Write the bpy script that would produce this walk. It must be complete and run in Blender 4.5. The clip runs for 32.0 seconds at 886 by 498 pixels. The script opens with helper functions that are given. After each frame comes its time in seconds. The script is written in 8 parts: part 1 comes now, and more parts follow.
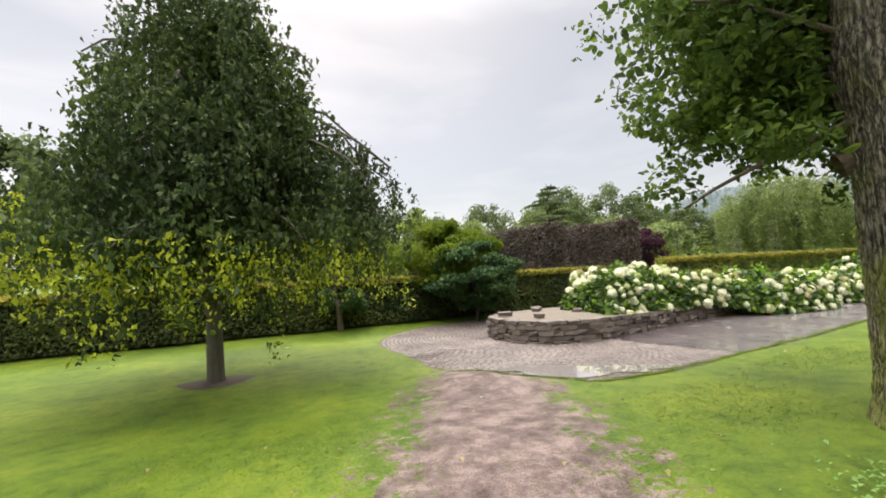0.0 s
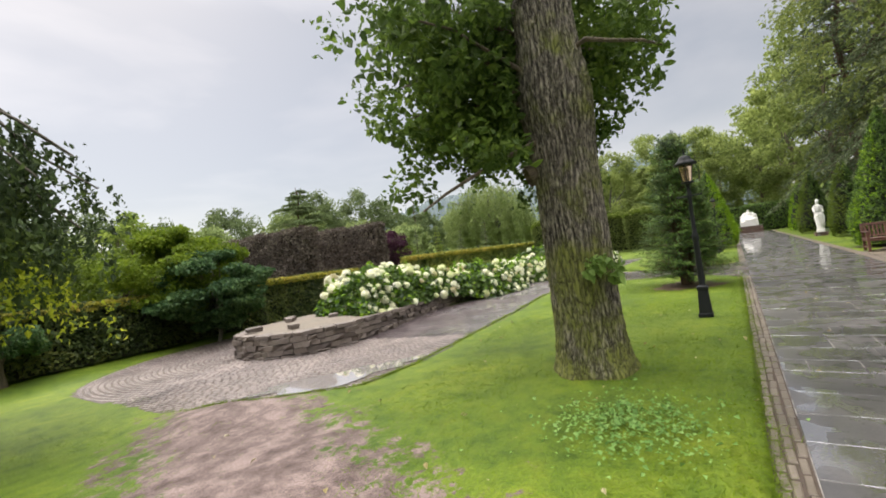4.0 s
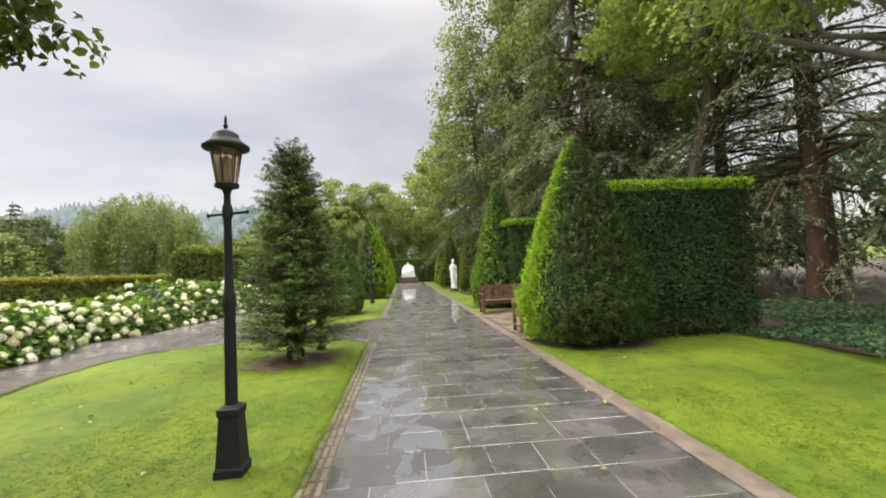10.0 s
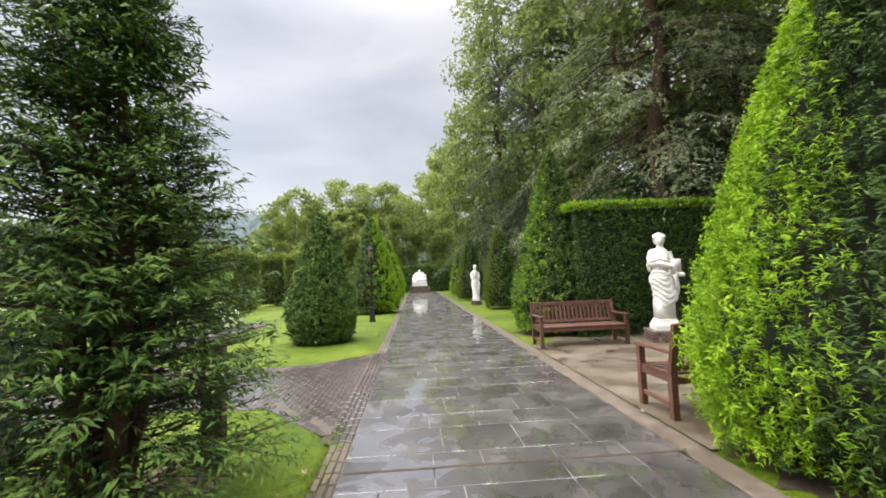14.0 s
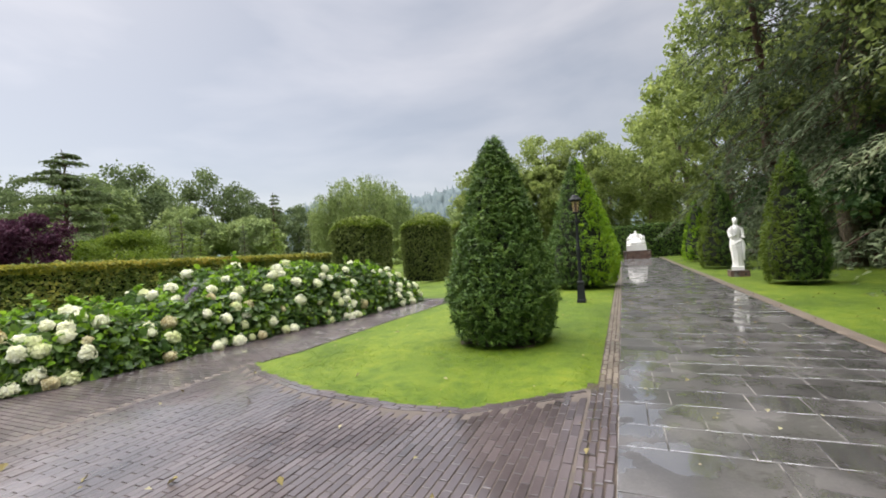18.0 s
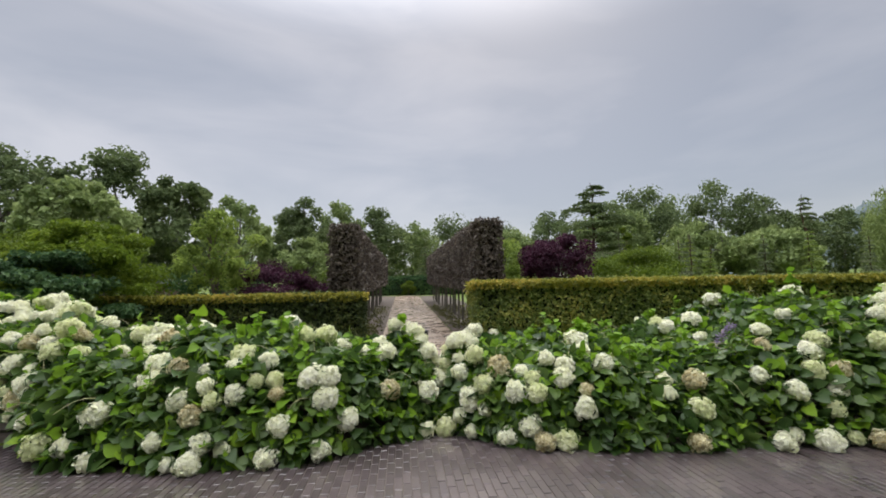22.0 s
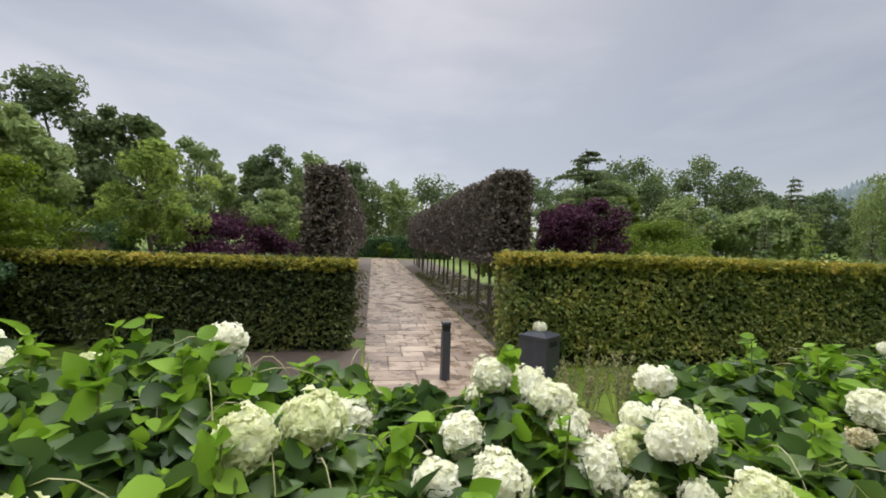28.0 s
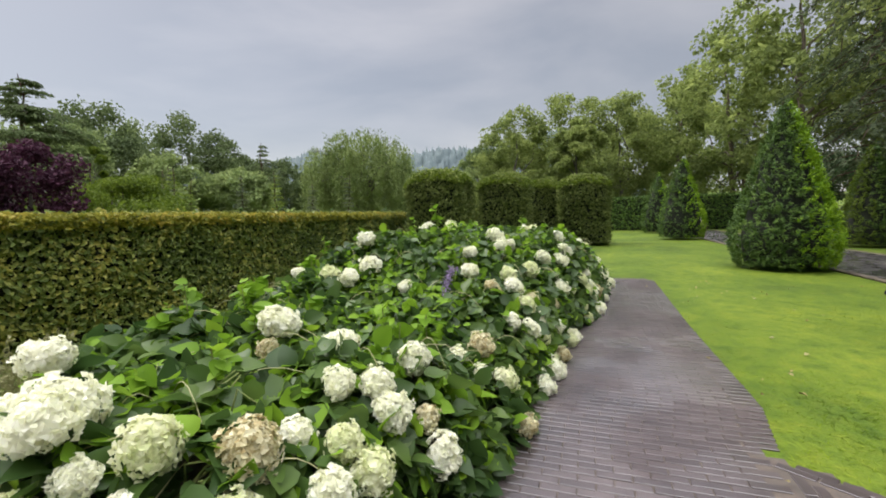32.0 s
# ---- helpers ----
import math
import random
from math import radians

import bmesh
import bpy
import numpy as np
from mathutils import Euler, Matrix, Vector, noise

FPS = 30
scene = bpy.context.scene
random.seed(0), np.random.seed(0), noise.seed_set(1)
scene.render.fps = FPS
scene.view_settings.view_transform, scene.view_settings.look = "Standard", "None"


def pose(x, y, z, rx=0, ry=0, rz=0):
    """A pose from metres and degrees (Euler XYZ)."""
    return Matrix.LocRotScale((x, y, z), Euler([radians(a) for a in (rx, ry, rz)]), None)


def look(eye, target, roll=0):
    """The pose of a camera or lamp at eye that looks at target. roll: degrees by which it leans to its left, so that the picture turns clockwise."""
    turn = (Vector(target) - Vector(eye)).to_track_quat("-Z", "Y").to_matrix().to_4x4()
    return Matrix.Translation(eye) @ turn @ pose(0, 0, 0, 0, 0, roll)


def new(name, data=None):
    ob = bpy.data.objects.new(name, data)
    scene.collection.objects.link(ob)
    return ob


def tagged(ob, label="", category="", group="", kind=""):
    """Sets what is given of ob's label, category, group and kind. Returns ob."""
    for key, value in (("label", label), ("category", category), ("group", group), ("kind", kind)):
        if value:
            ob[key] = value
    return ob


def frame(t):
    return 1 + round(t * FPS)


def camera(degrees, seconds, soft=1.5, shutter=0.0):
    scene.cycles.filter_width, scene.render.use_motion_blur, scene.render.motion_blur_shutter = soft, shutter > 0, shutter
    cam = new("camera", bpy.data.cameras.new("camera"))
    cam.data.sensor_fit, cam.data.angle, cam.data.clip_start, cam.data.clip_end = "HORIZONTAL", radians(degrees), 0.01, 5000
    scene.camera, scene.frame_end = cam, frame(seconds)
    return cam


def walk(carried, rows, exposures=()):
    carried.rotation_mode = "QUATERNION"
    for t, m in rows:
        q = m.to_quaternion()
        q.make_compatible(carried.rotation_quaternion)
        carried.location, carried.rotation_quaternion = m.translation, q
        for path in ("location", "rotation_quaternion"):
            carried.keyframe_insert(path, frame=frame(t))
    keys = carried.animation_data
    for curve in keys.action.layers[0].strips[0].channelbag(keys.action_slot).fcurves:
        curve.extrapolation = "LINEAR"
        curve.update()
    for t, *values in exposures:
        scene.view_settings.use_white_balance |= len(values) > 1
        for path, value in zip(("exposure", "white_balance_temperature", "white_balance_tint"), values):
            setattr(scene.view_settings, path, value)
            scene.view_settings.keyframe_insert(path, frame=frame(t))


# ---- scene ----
cam = camera(92.4, 32.0, soft=1.8)
# seconds, eye x, y, z, heading, pitch, roll
ROWS = [
    (0, 0.000, 0.068, 1.508, -23.33, 3.56, -3.03),
    (0.5, 0.082, 0.094, 1.530, -33.84, 4.06, -4.04),
    (1, 0.138, 0.167, 1.530, -42.84, 3.63, -5.01),
    (1.5, 0.149, 0.211, 1.548, -48.97, 3.28, -6.20),
    (2, 0.162, 0.263, 1.536, -51.00, 2.74, -7.00),
    (2.5, 0.192, 0.265, 1.529, -52.46, 2.22, -7.60),
    (4.5, 0.240, 0.281, 1.525, -56.99, 1.25, -7.12),
    (5, 0.382, 0.245, 1.512, -59.14, 1.81, -6.88),
    (5.5, 0.755, 0.146, 1.518, -62.41, 2.49, -7.11),
    (6, 1.173, 0.097, 1.522, -66.41, 2.98, -7.69),
    (6.5, 1.622, 0.018, 1.515, -72.02, 2.29, -8.73),
    (7, 1.979, 0.034, 1.473, -76.53, -0.43, -10.92),
    (7.5, 2.405, 0.054, 1.452, -79.21, -2.23, -11.02),
    (8, 2.890, -0.046, 1.422, -81.15, -1.75, -5.60),
    (8.5, 3.293, -0.181, 1.397, -84.00, -1.20, -1.85),
    (9, 3.820, -0.352, 1.455, -90.63, 0.38, -3.97),
    (9.5, 4.317, -0.487, 1.484, -93.31, 2.52, -1.06),
    (10, 4.849, -0.553, 1.502, -95.40, 2.54, -2.51),
    (10.5, 5.422, -0.595, 1.506, -93.91, 4.21, -2.27),
    (11, 6.055, -0.606, 1.496, -93.87, 6.03, -3.10),
    (11.5, 6.739, -0.556, 1.477, -90.30, 6.83, -3.50),
    (12, 7.434, -0.481, 1.463, -91.37, 6.26, -2.13),
    (12.5, 8.051, -0.478, 1.452, -95.21, 4.99, -2.17),
    (13, 8.609, -0.527, 1.467, -96.37, 3.69, -1.77),
    (13.5, 9.195, -0.543, 1.480, -95.69, 3.06, 0.09),
    (14, 9.819, -0.560, 1.491, -93.99, 3.70, -2.23),
    (14.5, 10.418, -0.529, 1.509, -93.05, 4.25, -1.61),
    (16.5, 12.500, -0.513, 1.480, -94.15, 3.26, -0.90),
    (17, 13.038, -0.432, 1.489, -86.72, 0.32, -1.37),
    (17.5, 13.569, -0.300, 1.468, -77.61, -0.58, -3.22),
    (18, 14.015, -0.062, 1.431, -67.06, 0.55, -3.67),
    (18.5, 14.342, 0.272, 1.414, -54.73, 2.09, -2.79),
    (19, 14.600, 0.577, 1.449, -41.85, 3.63, -2.46),
    (19.5, 14.844, 0.853, 1.485, -30.29, 4.61, -2.04),
    (20, 15.078, 1.179, 1.485, -21.54, 5.00, -2.35),
    (20.5, 15.279, 1.548, 1.504, -15.21, 5.42, -2.38),
    (21, 15.463, 1.910, 1.533, -10.98, 5.63, -2.03),
    (21.5, 15.577, 2.283, 1.518, -7.90, 5.81, -1.71),
    (22, 15.693, 2.673, 1.533, -5.61, 5.71, -1.12),
    (22.5, 15.809, 3.073, 1.553, -3.81, 5.38, -0.90),
    (23, 15.825, 3.499, 1.547, -2.16, 5.02, -0.80),
    (23.5, 15.821, 3.934, 1.545, -0.89, 4.68, -0.56),
    (24, 15.740, 4.389, 1.544, -0.32, 4.61, 0.18),
    (24.5, 15.579, 4.865, 1.553, -0.95, 4.43, 1.23),
    (25, 15.423, 5.273, 1.568, -2.58, 4.15, 2.07),
    (25.5, 15.261, 5.632, 1.565, -5.22, 3.51, 2.35),
    (27.5, 14.974, 6.130, 1.703, -9.15, 0.88, 1.36),
    (28, 14.992, 6.200, 1.711, -9.43, 0.80, 1.82),
    (28.5, 15.057, 6.212, 1.732, -11.31, 0.04, 2.49),
    (29, 15.114, 6.200, 1.738, -16.99, -1.40, 2.36),
    (29.5, 15.152, 6.196, 1.740, -24.68, -2.84, 2.05),
    (30, 15.165, 6.191, 1.743, -32.89, -4.00, 1.31),
    (30.5, 15.178, 6.199, 1.751, -41.01, -4.62, 0.40),
    (31, 15.182, 6.195, 1.748, -49.32, -4.92, -0.51),
    (31.5, 15.209, 6.176, 1.735, -59.01, -5.20, -1.29),
    (32, 15.444, 6.086, 1.616, -71.03, -4.47, -1.54),
]


def eye_pose(x, y, z, yaw, pitch, roll):
    return Matrix.Translation((x, y, z)) @ Matrix.Rotation(radians(yaw), 4, "Z") @ Matrix.Rotation(radians(90 + pitch), 4, "X") @ Matrix.Rotation(radians(roll), 4, "Z")


EXPOSURES = [(0, 0.71, 7100, 10), (4.5, 0.61, 6900, 10), (6, 0.66, 6600, 10), (7, 0.86, 6550, 10), (8, 0.96, 7100, 10), (10, 0.81, 7100, 10), (12, 0.66, 6800, 10), (13, 0.91, 6800, 10), (14, 0.91, 6800, 10), (17, 0.66, 6700, 10), (18.5, 0.46, 6600, 10), (20, 0.03, 6500, 10), (26, 0.06, 6500, 10), (32, 0.28, 6600, 10)]
walk(cam, [(t, eye_pose(*r)) for t, *r in ROWS], EXPOSURES)

# ---------------------------------------------------------------- light
world = bpy.data.worlds.new("overcast_sky")
scene.world = world
world.use_nodes = True
wn, wl = world.node_tree.nodes, world.node_tree.links
wn.clear()
w_out = wn.new("ShaderNodeOutputWorld")
w_bg = wn.new("ShaderNodeBackground")
w_co = wn.new("ShaderNodeTexCoord")
w_sky = wn.new("ShaderNodeTexSky")
w_sky.sky_type, w_sky.sun_disc = "NISHITA", False
w_sky.sun_elevation, w_sky.sun_rotation = radians(47), radians(16)
w_sep = wn.new("ShaderNodeSeparateXYZ")
wl.new(w_co.outputs["Generated"], w_sep.inputs[0])
w_up = wn.new("ShaderNodeMapRange")  # brighter towards the zenith, as under cloud
w_up.interpolation_type = "SMOOTHSTEP"
w_up.inputs["From Min"].default_value, w_up.inputs["From Max"].default_value = 0.50, 0.96
w_up.inputs["To Min"].default_value, w_up.inputs["To Max"].default_value = 0.33, 3.4
wl.new(w_sep.outputs[2], w_up.inputs["Value"])
w_map = wn.new("ShaderNodeMapping")
w_map.inputs["Scale"].default_value = (1.0, 1.0, 3.2)
w_map.inputs["Location"].default_value = (0.4, 0.1, 0.0)
wl.new(w_co.outputs["Generated"], w_map.inputs[0])
w_noise = wn.new("ShaderNodeTexNoise")
w_noise.inputs["Scale"].default_value, w_noise.inputs["Detail"].default_value, w_noise.inputs["Roughness"].default_value = 1.7, 5.0, 0.5
w_noise.inputs["Distortion"].default_value = 0.35
wl.new(w_map.outputs[0], w_noise.inputs["Vector"])
w_ramp = wn.new("ShaderNodeValToRGB")
w_ramp.color_ramp.elements[0].position, w_ramp.color_ramp.elements[0].color = 0.38, (0.84, 0.86, 0.94, 1)
w_ramp.color_ramp.elements[1].position, w_ramp.color_ramp.elements[1].color = 0.66, (1.30, 1.26, 1.29, 1)
wl.new(w_noise.outputs[0], w_ramp.inputs[0])
w_side = wn.new("ShaderNodeMapRange")  # thinner cloud at one side of the sky
w_side.inputs["From Min"].default_value, w_side.inputs["From Max"].default_value = -0.9, 0.9
w_side.inputs["To Min"].default_value, w_side.inputs["To Max"].default_value = 1.32, 0.88
wl.new(w_sep.outputs[0], w_side.inputs["Value"])
w_cloud = wn.new("ShaderNodeMix")
w_cloud.data_type, w_cloud.blend_type = "RGBA", "MULTIPLY"
w_cloud.inputs[0].default_value = 1.0
wl.new(w_ramp.outputs[0], w_cloud.inputs[6])
wl.new(w_side.outputs[0], w_cloud.inputs[7])
w_mul = wn.new("ShaderNodeMix")
w_mul.data_type, w_mul.blend_type = "RGBA", "MULTIPLY"
w_mul.inputs[0].default_value = 1.0
wl.new(w_cloud.outputs[2], w_mul.inputs[6])
wl.new(w_up.outputs[0], w_mul.inputs[7])
w_add = wn.new("ShaderNodeMix")
w_add.data_type, w_add.blend_type = "RGBA", "ADD"
w_add.inputs[0].default_value = 0.03
wl.new(w_mul.outputs[2], w_add.inputs[6])
wl.new(w_sky.outputs[0], w_add.inputs[7])
wl.new(w_add.outputs[2], w_bg.inputs[0])
w_bg.inputs[1].default_value = 1.0
wl.new(w_bg.outputs[0], w_out.inputs[0])
sun = new("sun", bpy.data.lights.new("sun", "SUN"))
sun.data.energy, sun.data.angle, sun.data.color = 1.5, radians(25), (1.0, 0.96, 0.9)
sun.matrix_world = look((7, 24, 27), (0, 0, 0))


# ---------------------------------------------------------------- materials
def node_mat(name):
    m = bpy.data.materials.new(name)
    m.use_nodes = True
    n, l = m.node_tree.nodes, m.node_tree.links
    return m, n, l, n["Principled BSDF"]


def ramp_node(n, stops):
    r = n.new("ShaderNodeValToRGB")
    e = r.color_ramp.elements
    while len(e) < len(stops):
        e.new(0.5)
    for k, (p, c) in enumerate(stops):
        e[k].position, e[k].color = p, (*c, 1)
    return r


def noise_node(n, l, scale, detail=4.0, rough=0.55, vec=None, distort=0.0):
    t = n.new("ShaderNodeTexNoise")
    t.inputs["Scale"].default_value, t.inputs["Detail"].default_value = scale, detail
    t.inputs["Roughness"].default_value, t.inputs["Distortion"].default_value = rough, distort
    if vec is not None:
        l.new(vec, t.inputs["Vector"])
    return t


def mix_node(n, l, fac, a, b, mode="MIX"):
    m = n.new("ShaderNodeMix")
    m.data_type, m.blend_type = "RGBA", mode
    for sock, v in ((m.inputs[0], fac), (m.inputs[6], a), (m.inputs[7], b)):
        if hasattr(v, "links"):
            l.new(v, sock)
        elif isinstance(v, (int, float)):
            sock.default_value = v
        else:
            sock.default_value = (*v, 1)
    return m.outputs[2]


def bump_node(n, l, height, strength, dist, base):
    b = n.new("ShaderNodeBump")
    b.inputs["Strength"].default_value, b.inputs["Distance"].default_value = strength, dist
    l.new(height, b.inputs["Height"])
    l.new(b.outputs[0], base.inputs["Normal"])
    return b


def leaf_mat(name, dark, mid, light, rough=0.55, glow=0.3, patch=0.6):
    """Thin leaves: colour by leaf, drifts of lighter and darker growth, some light through the blade."""
    m, n, l, b = node_mat(name)
    geo = n.new("ShaderNodeNewGeometry")
    co = n.new("ShaderNodeTexCoord")
    r = ramp_node(n, [(0.0, dark), (0.5, mid), (1.0, light)])
    big = noise_node(n, l, patch, 2.0, 0.5, co.outputs["Object"])
    add = n.new("ShaderNodeMath")
    add.operation = "MULTIPLY_ADD"
    l.new(geo.outputs["Random Per Island"], add.inputs[0])
    add.inputs[1].default_value = 0.6
    sub = n.new("ShaderNodeMath")
    sub.operation = "MULTIPLY_ADD"
    l.new(big.outputs[0], sub.inputs[0])
    sub.inputs[1].default_value, sub.inputs[2].default_value = 1.3, -0.45
    l.new(sub.outputs[0], add.inputs[2])
    l.new(add.outputs[0], r.inputs[0])
    l.new(r.outputs[0], b.inputs["Base Color"])
    b.inputs["Roughness"].default_value = rough
    b.inputs["Specular IOR Level"].default_value = 0.15
    tr = n.new("ShaderNodeBsdfTranslucent")
    l.new(r.outputs[0], tr.inputs[0])
    mx = n.new("ShaderNodeMixShader")
    mx.inputs[0].default_value = glow
    l.new(b.outputs[0], mx.inputs[1])
    l.new(tr.outputs[0], mx.inputs[2])
    l.new(mx.outputs[0], n["Material Output"].inputs[0])
    return m


def grain_mat(name, stops, scale=6.0, rough=(0.5, 0.8), bump=0.3, dist=0.01, fine=60.0, metal=0.0, stretch=(1, 1, 1), per_piece=0.0, coord="Object"):
    """Mottled solid: two scales of noise in colour, roughness and relief; per_piece shifts the tone of each object."""
    m, n, l, b = node_mat(name)
    co = n.new("ShaderNodeTexCoord")
    mp = n.new("ShaderNodeMapping")
    mp.inputs["Scale"].default_value = stretch
    if coord == "Place":
        l.new(n.new("ShaderNodeNewGeometry").outputs["Position"], mp.inputs[0])
    else:
        l.new(co.outputs[coord], mp.inputs[0])
    a = noise_node(n, l, scale, 5.0, 0.6, mp.outputs[0])
    f = noise_node(n, l, fine, 3.0, 0.6, mp.outputs[0])
    s = n.new("ShaderNodeMath")
    s.operation = "MULTIPLY_ADD"
    l.new(f.outputs[0], s.inputs[0])
    s.inputs[1].default_value = 0.35
    s2 = n.new("ShaderNodeMath")
    s2.operation = "MULTIPLY_ADD"
    l.new(a.outputs[0], s2.inputs[0])
    s2.inputs[1].default_value, s2.inputs[2].default_value = 1.3, -0.3
    l.new(s2.outputs[0], s.inputs[2])
    fac = s.outputs[0]
    if per_piece:
        inf = n.new("ShaderNodeObjectInfo")
        geo = n.new("ShaderNodeNewGeometry")
        sm = n.new("ShaderNodeMath")
        sm.operation = "ADD"
        l.new(inf.outputs["Random"], sm.inputs[0])
        l.new(geo.outputs["Random Per Island"], sm.inputs[1])
        fr = n.new("ShaderNodeMath")
        fr.operation = "FRACT"
        l.new(sm.outputs[0], fr.inputs[0])
        s3 = n.new("ShaderNodeMath")
        s3.operation = "MULTIPLY_ADD"
        l.new(fr.outputs[0], s3.inputs[0])
        s3.inputs[1].default_value = per_piece
        s4 = n.new("ShaderNodeMath")
        s4.operation = "SUBTRACT"
        l.new(fac, s4.inputs[0])
        s4.inputs[1].default_value = per_piece / 2
        l.new(s4.outputs[0], s3.inputs[2])
        fac = s3.outputs[0]
    r = ramp_node(n, stops)
    l.new(fac, r.inputs[0])
    l.new(r.outputs[0], b.inputs["Base Color"])
    mr = n.new("ShaderNodeMapRange")
    mr.inputs["To Min"].default_value, mr.inputs["To Max"].default_value = rough
    mr.inputs["From Min"].default_value, mr.inputs["From Max"].default_value = 0.3, 0.7
    l.new(a.outputs[0], mr.inputs["Value"])
    l.new(mr.outputs[0], b.inputs["Roughness"])
    b.inputs["Metallic"].default_value = metal
    if bump:
        bump_node(n, l, s.outputs[0], bump, dist, b)
    return m


M_OAK = leaf_mat("oak_leaf", (0.0327, 0.0585, 0.0155), (0.0774, 0.129, 0.0258), (0.172, 0.249, 0.043), glow=0.5)
M_OAK_FRESH = leaf_mat("fresh_oak_leaf", (0.0862, 0.147, 0.0431), (0.19, 0.293, 0.069), (0.328, 0.466, 0.121), glow=0.4)
M_BEECH = leaf_mat("weeping_leaf", (0.0286, 0.0428, 0.0202), (0.0595, 0.0926, 0.0357), (0.155, 0.214, 0.0476), patch=0.4, glow=0.35)
M_BEECH_YOUNG = leaf_mat("young_leaf", (0.195, 0.255, 0.024), (0.36, 0.42, 0.0375), (0.54, 0.57, 0.06), glow=0.5)
M_YEW = leaf_mat("yew_needles", (0.033, 0.0649, 0.0165), (0.0732, 0.136, 0.026), (0.153, 0.236, 0.0401), rough=0.5, glow=0.2, patch=4.5)
M_YEW_MID = leaf_mat("clipped_yew_needles", (0.0186, 0.0393, 0.0124), (0.0455, 0.0868, 0.0186), (0.0981, 0.16, 0.029), rough=0.45, glow=0.15, patch=4.5)
# darker copy of the yew needles, with shade put into the colour
M_YEW_SHADED = leaf_mat("shaded_yew_needles", (0.0169, 0.0371, 0.0169), (0.0371, 0.0743, 0.027), (0.0844, 0.143, 0.0439), rough=0.45, glow=0.1, patch=1.2)
# new shoots on hedge tops; on cones, the lit side's brightness as colour
M_YEW_NEW_LIT = leaf_mat("yew_new_lit_growth", (0.105, 0.21, 0.0135), (0.215, 0.375, 0.02), (0.36, 0.53, 0.03), rough=0.5, patch=3.5, glow=0.38)
M_HEDGE = leaf_mat("hornbeam_leaf", (0.0673, 0.0971, 0.0299), (0.179, 0.234, 0.0635), (0.45, 0.413, 0.1), rough=0.35, patch=1.0)
# darker copy of the hornbeam leaf: shade and wet put into the colour
M_HEDGE_DARK = leaf_mat("shaded_hornbeam_leaf", (0.028, 0.044, 0.018), (0.072, 0.098, 0.034), (0.18, 0.19, 0.055), rough=0.35, patch=1.0)
M_HEDGE_TOP = leaf_mat("hedge_top_leaf", (0.14, 0.15, 0.02), (0.29, 0.28, 0.045), (0.48, 0.37, 0.08), rough=0.45, patch=1.3)
M_COPPER = leaf_mat("copper_beech_leaf", (0.052, 0.043, 0.035), (0.13, 0.106, 0.085), (0.255, 0.225, 0.175), rough=0.38, glow=0.2)
M_PLUM = leaf_mat("plum_leaf", (0.028, 0.01, 0.02), (0.065, 0.022, 0.042), (0.12, 0.045, 0.075), glow=0.2)
M_HYD = leaf_mat("hydrangea_leaf", (0.0276, 0.0606, 0.0167), (0.0675, 0.124, 0.0283), (0.131, 0.202, 0.0412), rough=0.38, glow=0.38, patch=1.4)
M_HYD.node_tree.nodes["Principled BSDF"].inputs["Specular IOR Level"].default_value = 0.32
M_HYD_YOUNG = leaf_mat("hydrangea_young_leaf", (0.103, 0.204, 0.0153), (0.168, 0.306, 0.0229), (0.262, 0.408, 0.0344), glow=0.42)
M_LIME = leaf_mat("lime_green_leaf", (0.0525, 0.0885, 0.012), (0.109, 0.159, 0.018), (0.18, 0.236, 0.03), glow=0.4)
M_ACER = leaf_mat("acer_leaf", (0.062, 0.102, 0.0112), (0.124, 0.186, 0.0174), (0.198, 0.26, 0.0279), glow=0.45)
M_MAPLE = leaf_mat("maple_leaf", (0.027, 0.0648, 0.027), (0.0648, 0.124, 0.0459), (0.135, 0.216, 0.0675))
M_WOOD = leaf_mat("woodland_leaf", (0.105, 0.14, 0.0448), (0.224, 0.28, 0.084), (0.379, 0.435, 0.133), patch=0.25, glow=0.6)
M_WOOD_DEEP = leaf_mat("deep_woodland_leaf", (0.084, 0.112, 0.0359), (0.179, 0.224, 0.0672), (0.304, 0.348, 0.106), patch=0.25, glow=0.6)
M_WOOD_LIGHT = leaf_mat("light_woodland_leaf", (0.115, 0.17, 0.04), (0.215, 0.29, 0.06), (0.35, 0.42, 0.10), patch=0.25, glow=0.6)
# the two far leaf colours are lightened to hold the haze of distance
M_FAR = leaf_mat("hazed_leaf", (0.144, 0.198, 0.078), (0.24, 0.306, 0.114), (0.348, 0.414, 0.156), patch=0.12, rough=0.7)
M_FAR_DARK = leaf_mat("hazed_dark_leaf", (0.0844, 0.12, 0.0516), (0.144, 0.189, 0.0795), (0.218, 0.268, 0.104), patch=0.12, rough=0.7)
M_WILLOW = leaf_mat("willow_leaf", (0.13, 0.18, 0.06), (0.20, 0.26, 0.085), (0.28, 0.34, 0.12), patch=0.3, glow=0.4)
M_SPRUCE = leaf_mat("spruce_needles", (0.0901, 0.117, 0.0638), (0.181, 0.218, 0.117), (0.297, 0.33, 0.191), rough=0.6, patch=0.35, glow=0.4)
# darker needles for hemlocks deeper along the wood: shade put into the colour
M_HEMLOCK_SHADED = leaf_mat("shaded_hemlock_needles", (0.045, 0.066, 0.036), (0.092, 0.122, 0.062), (0.17, 0.205, 0.105), rough=0.6, patch=0.35, glow=0.35)
M_IVY = leaf_mat("ground_ivy", (0.03, 0.075, 0.035), (0.065, 0.13, 0.06), (0.13, 0.20, 0.10), patch=1.5)
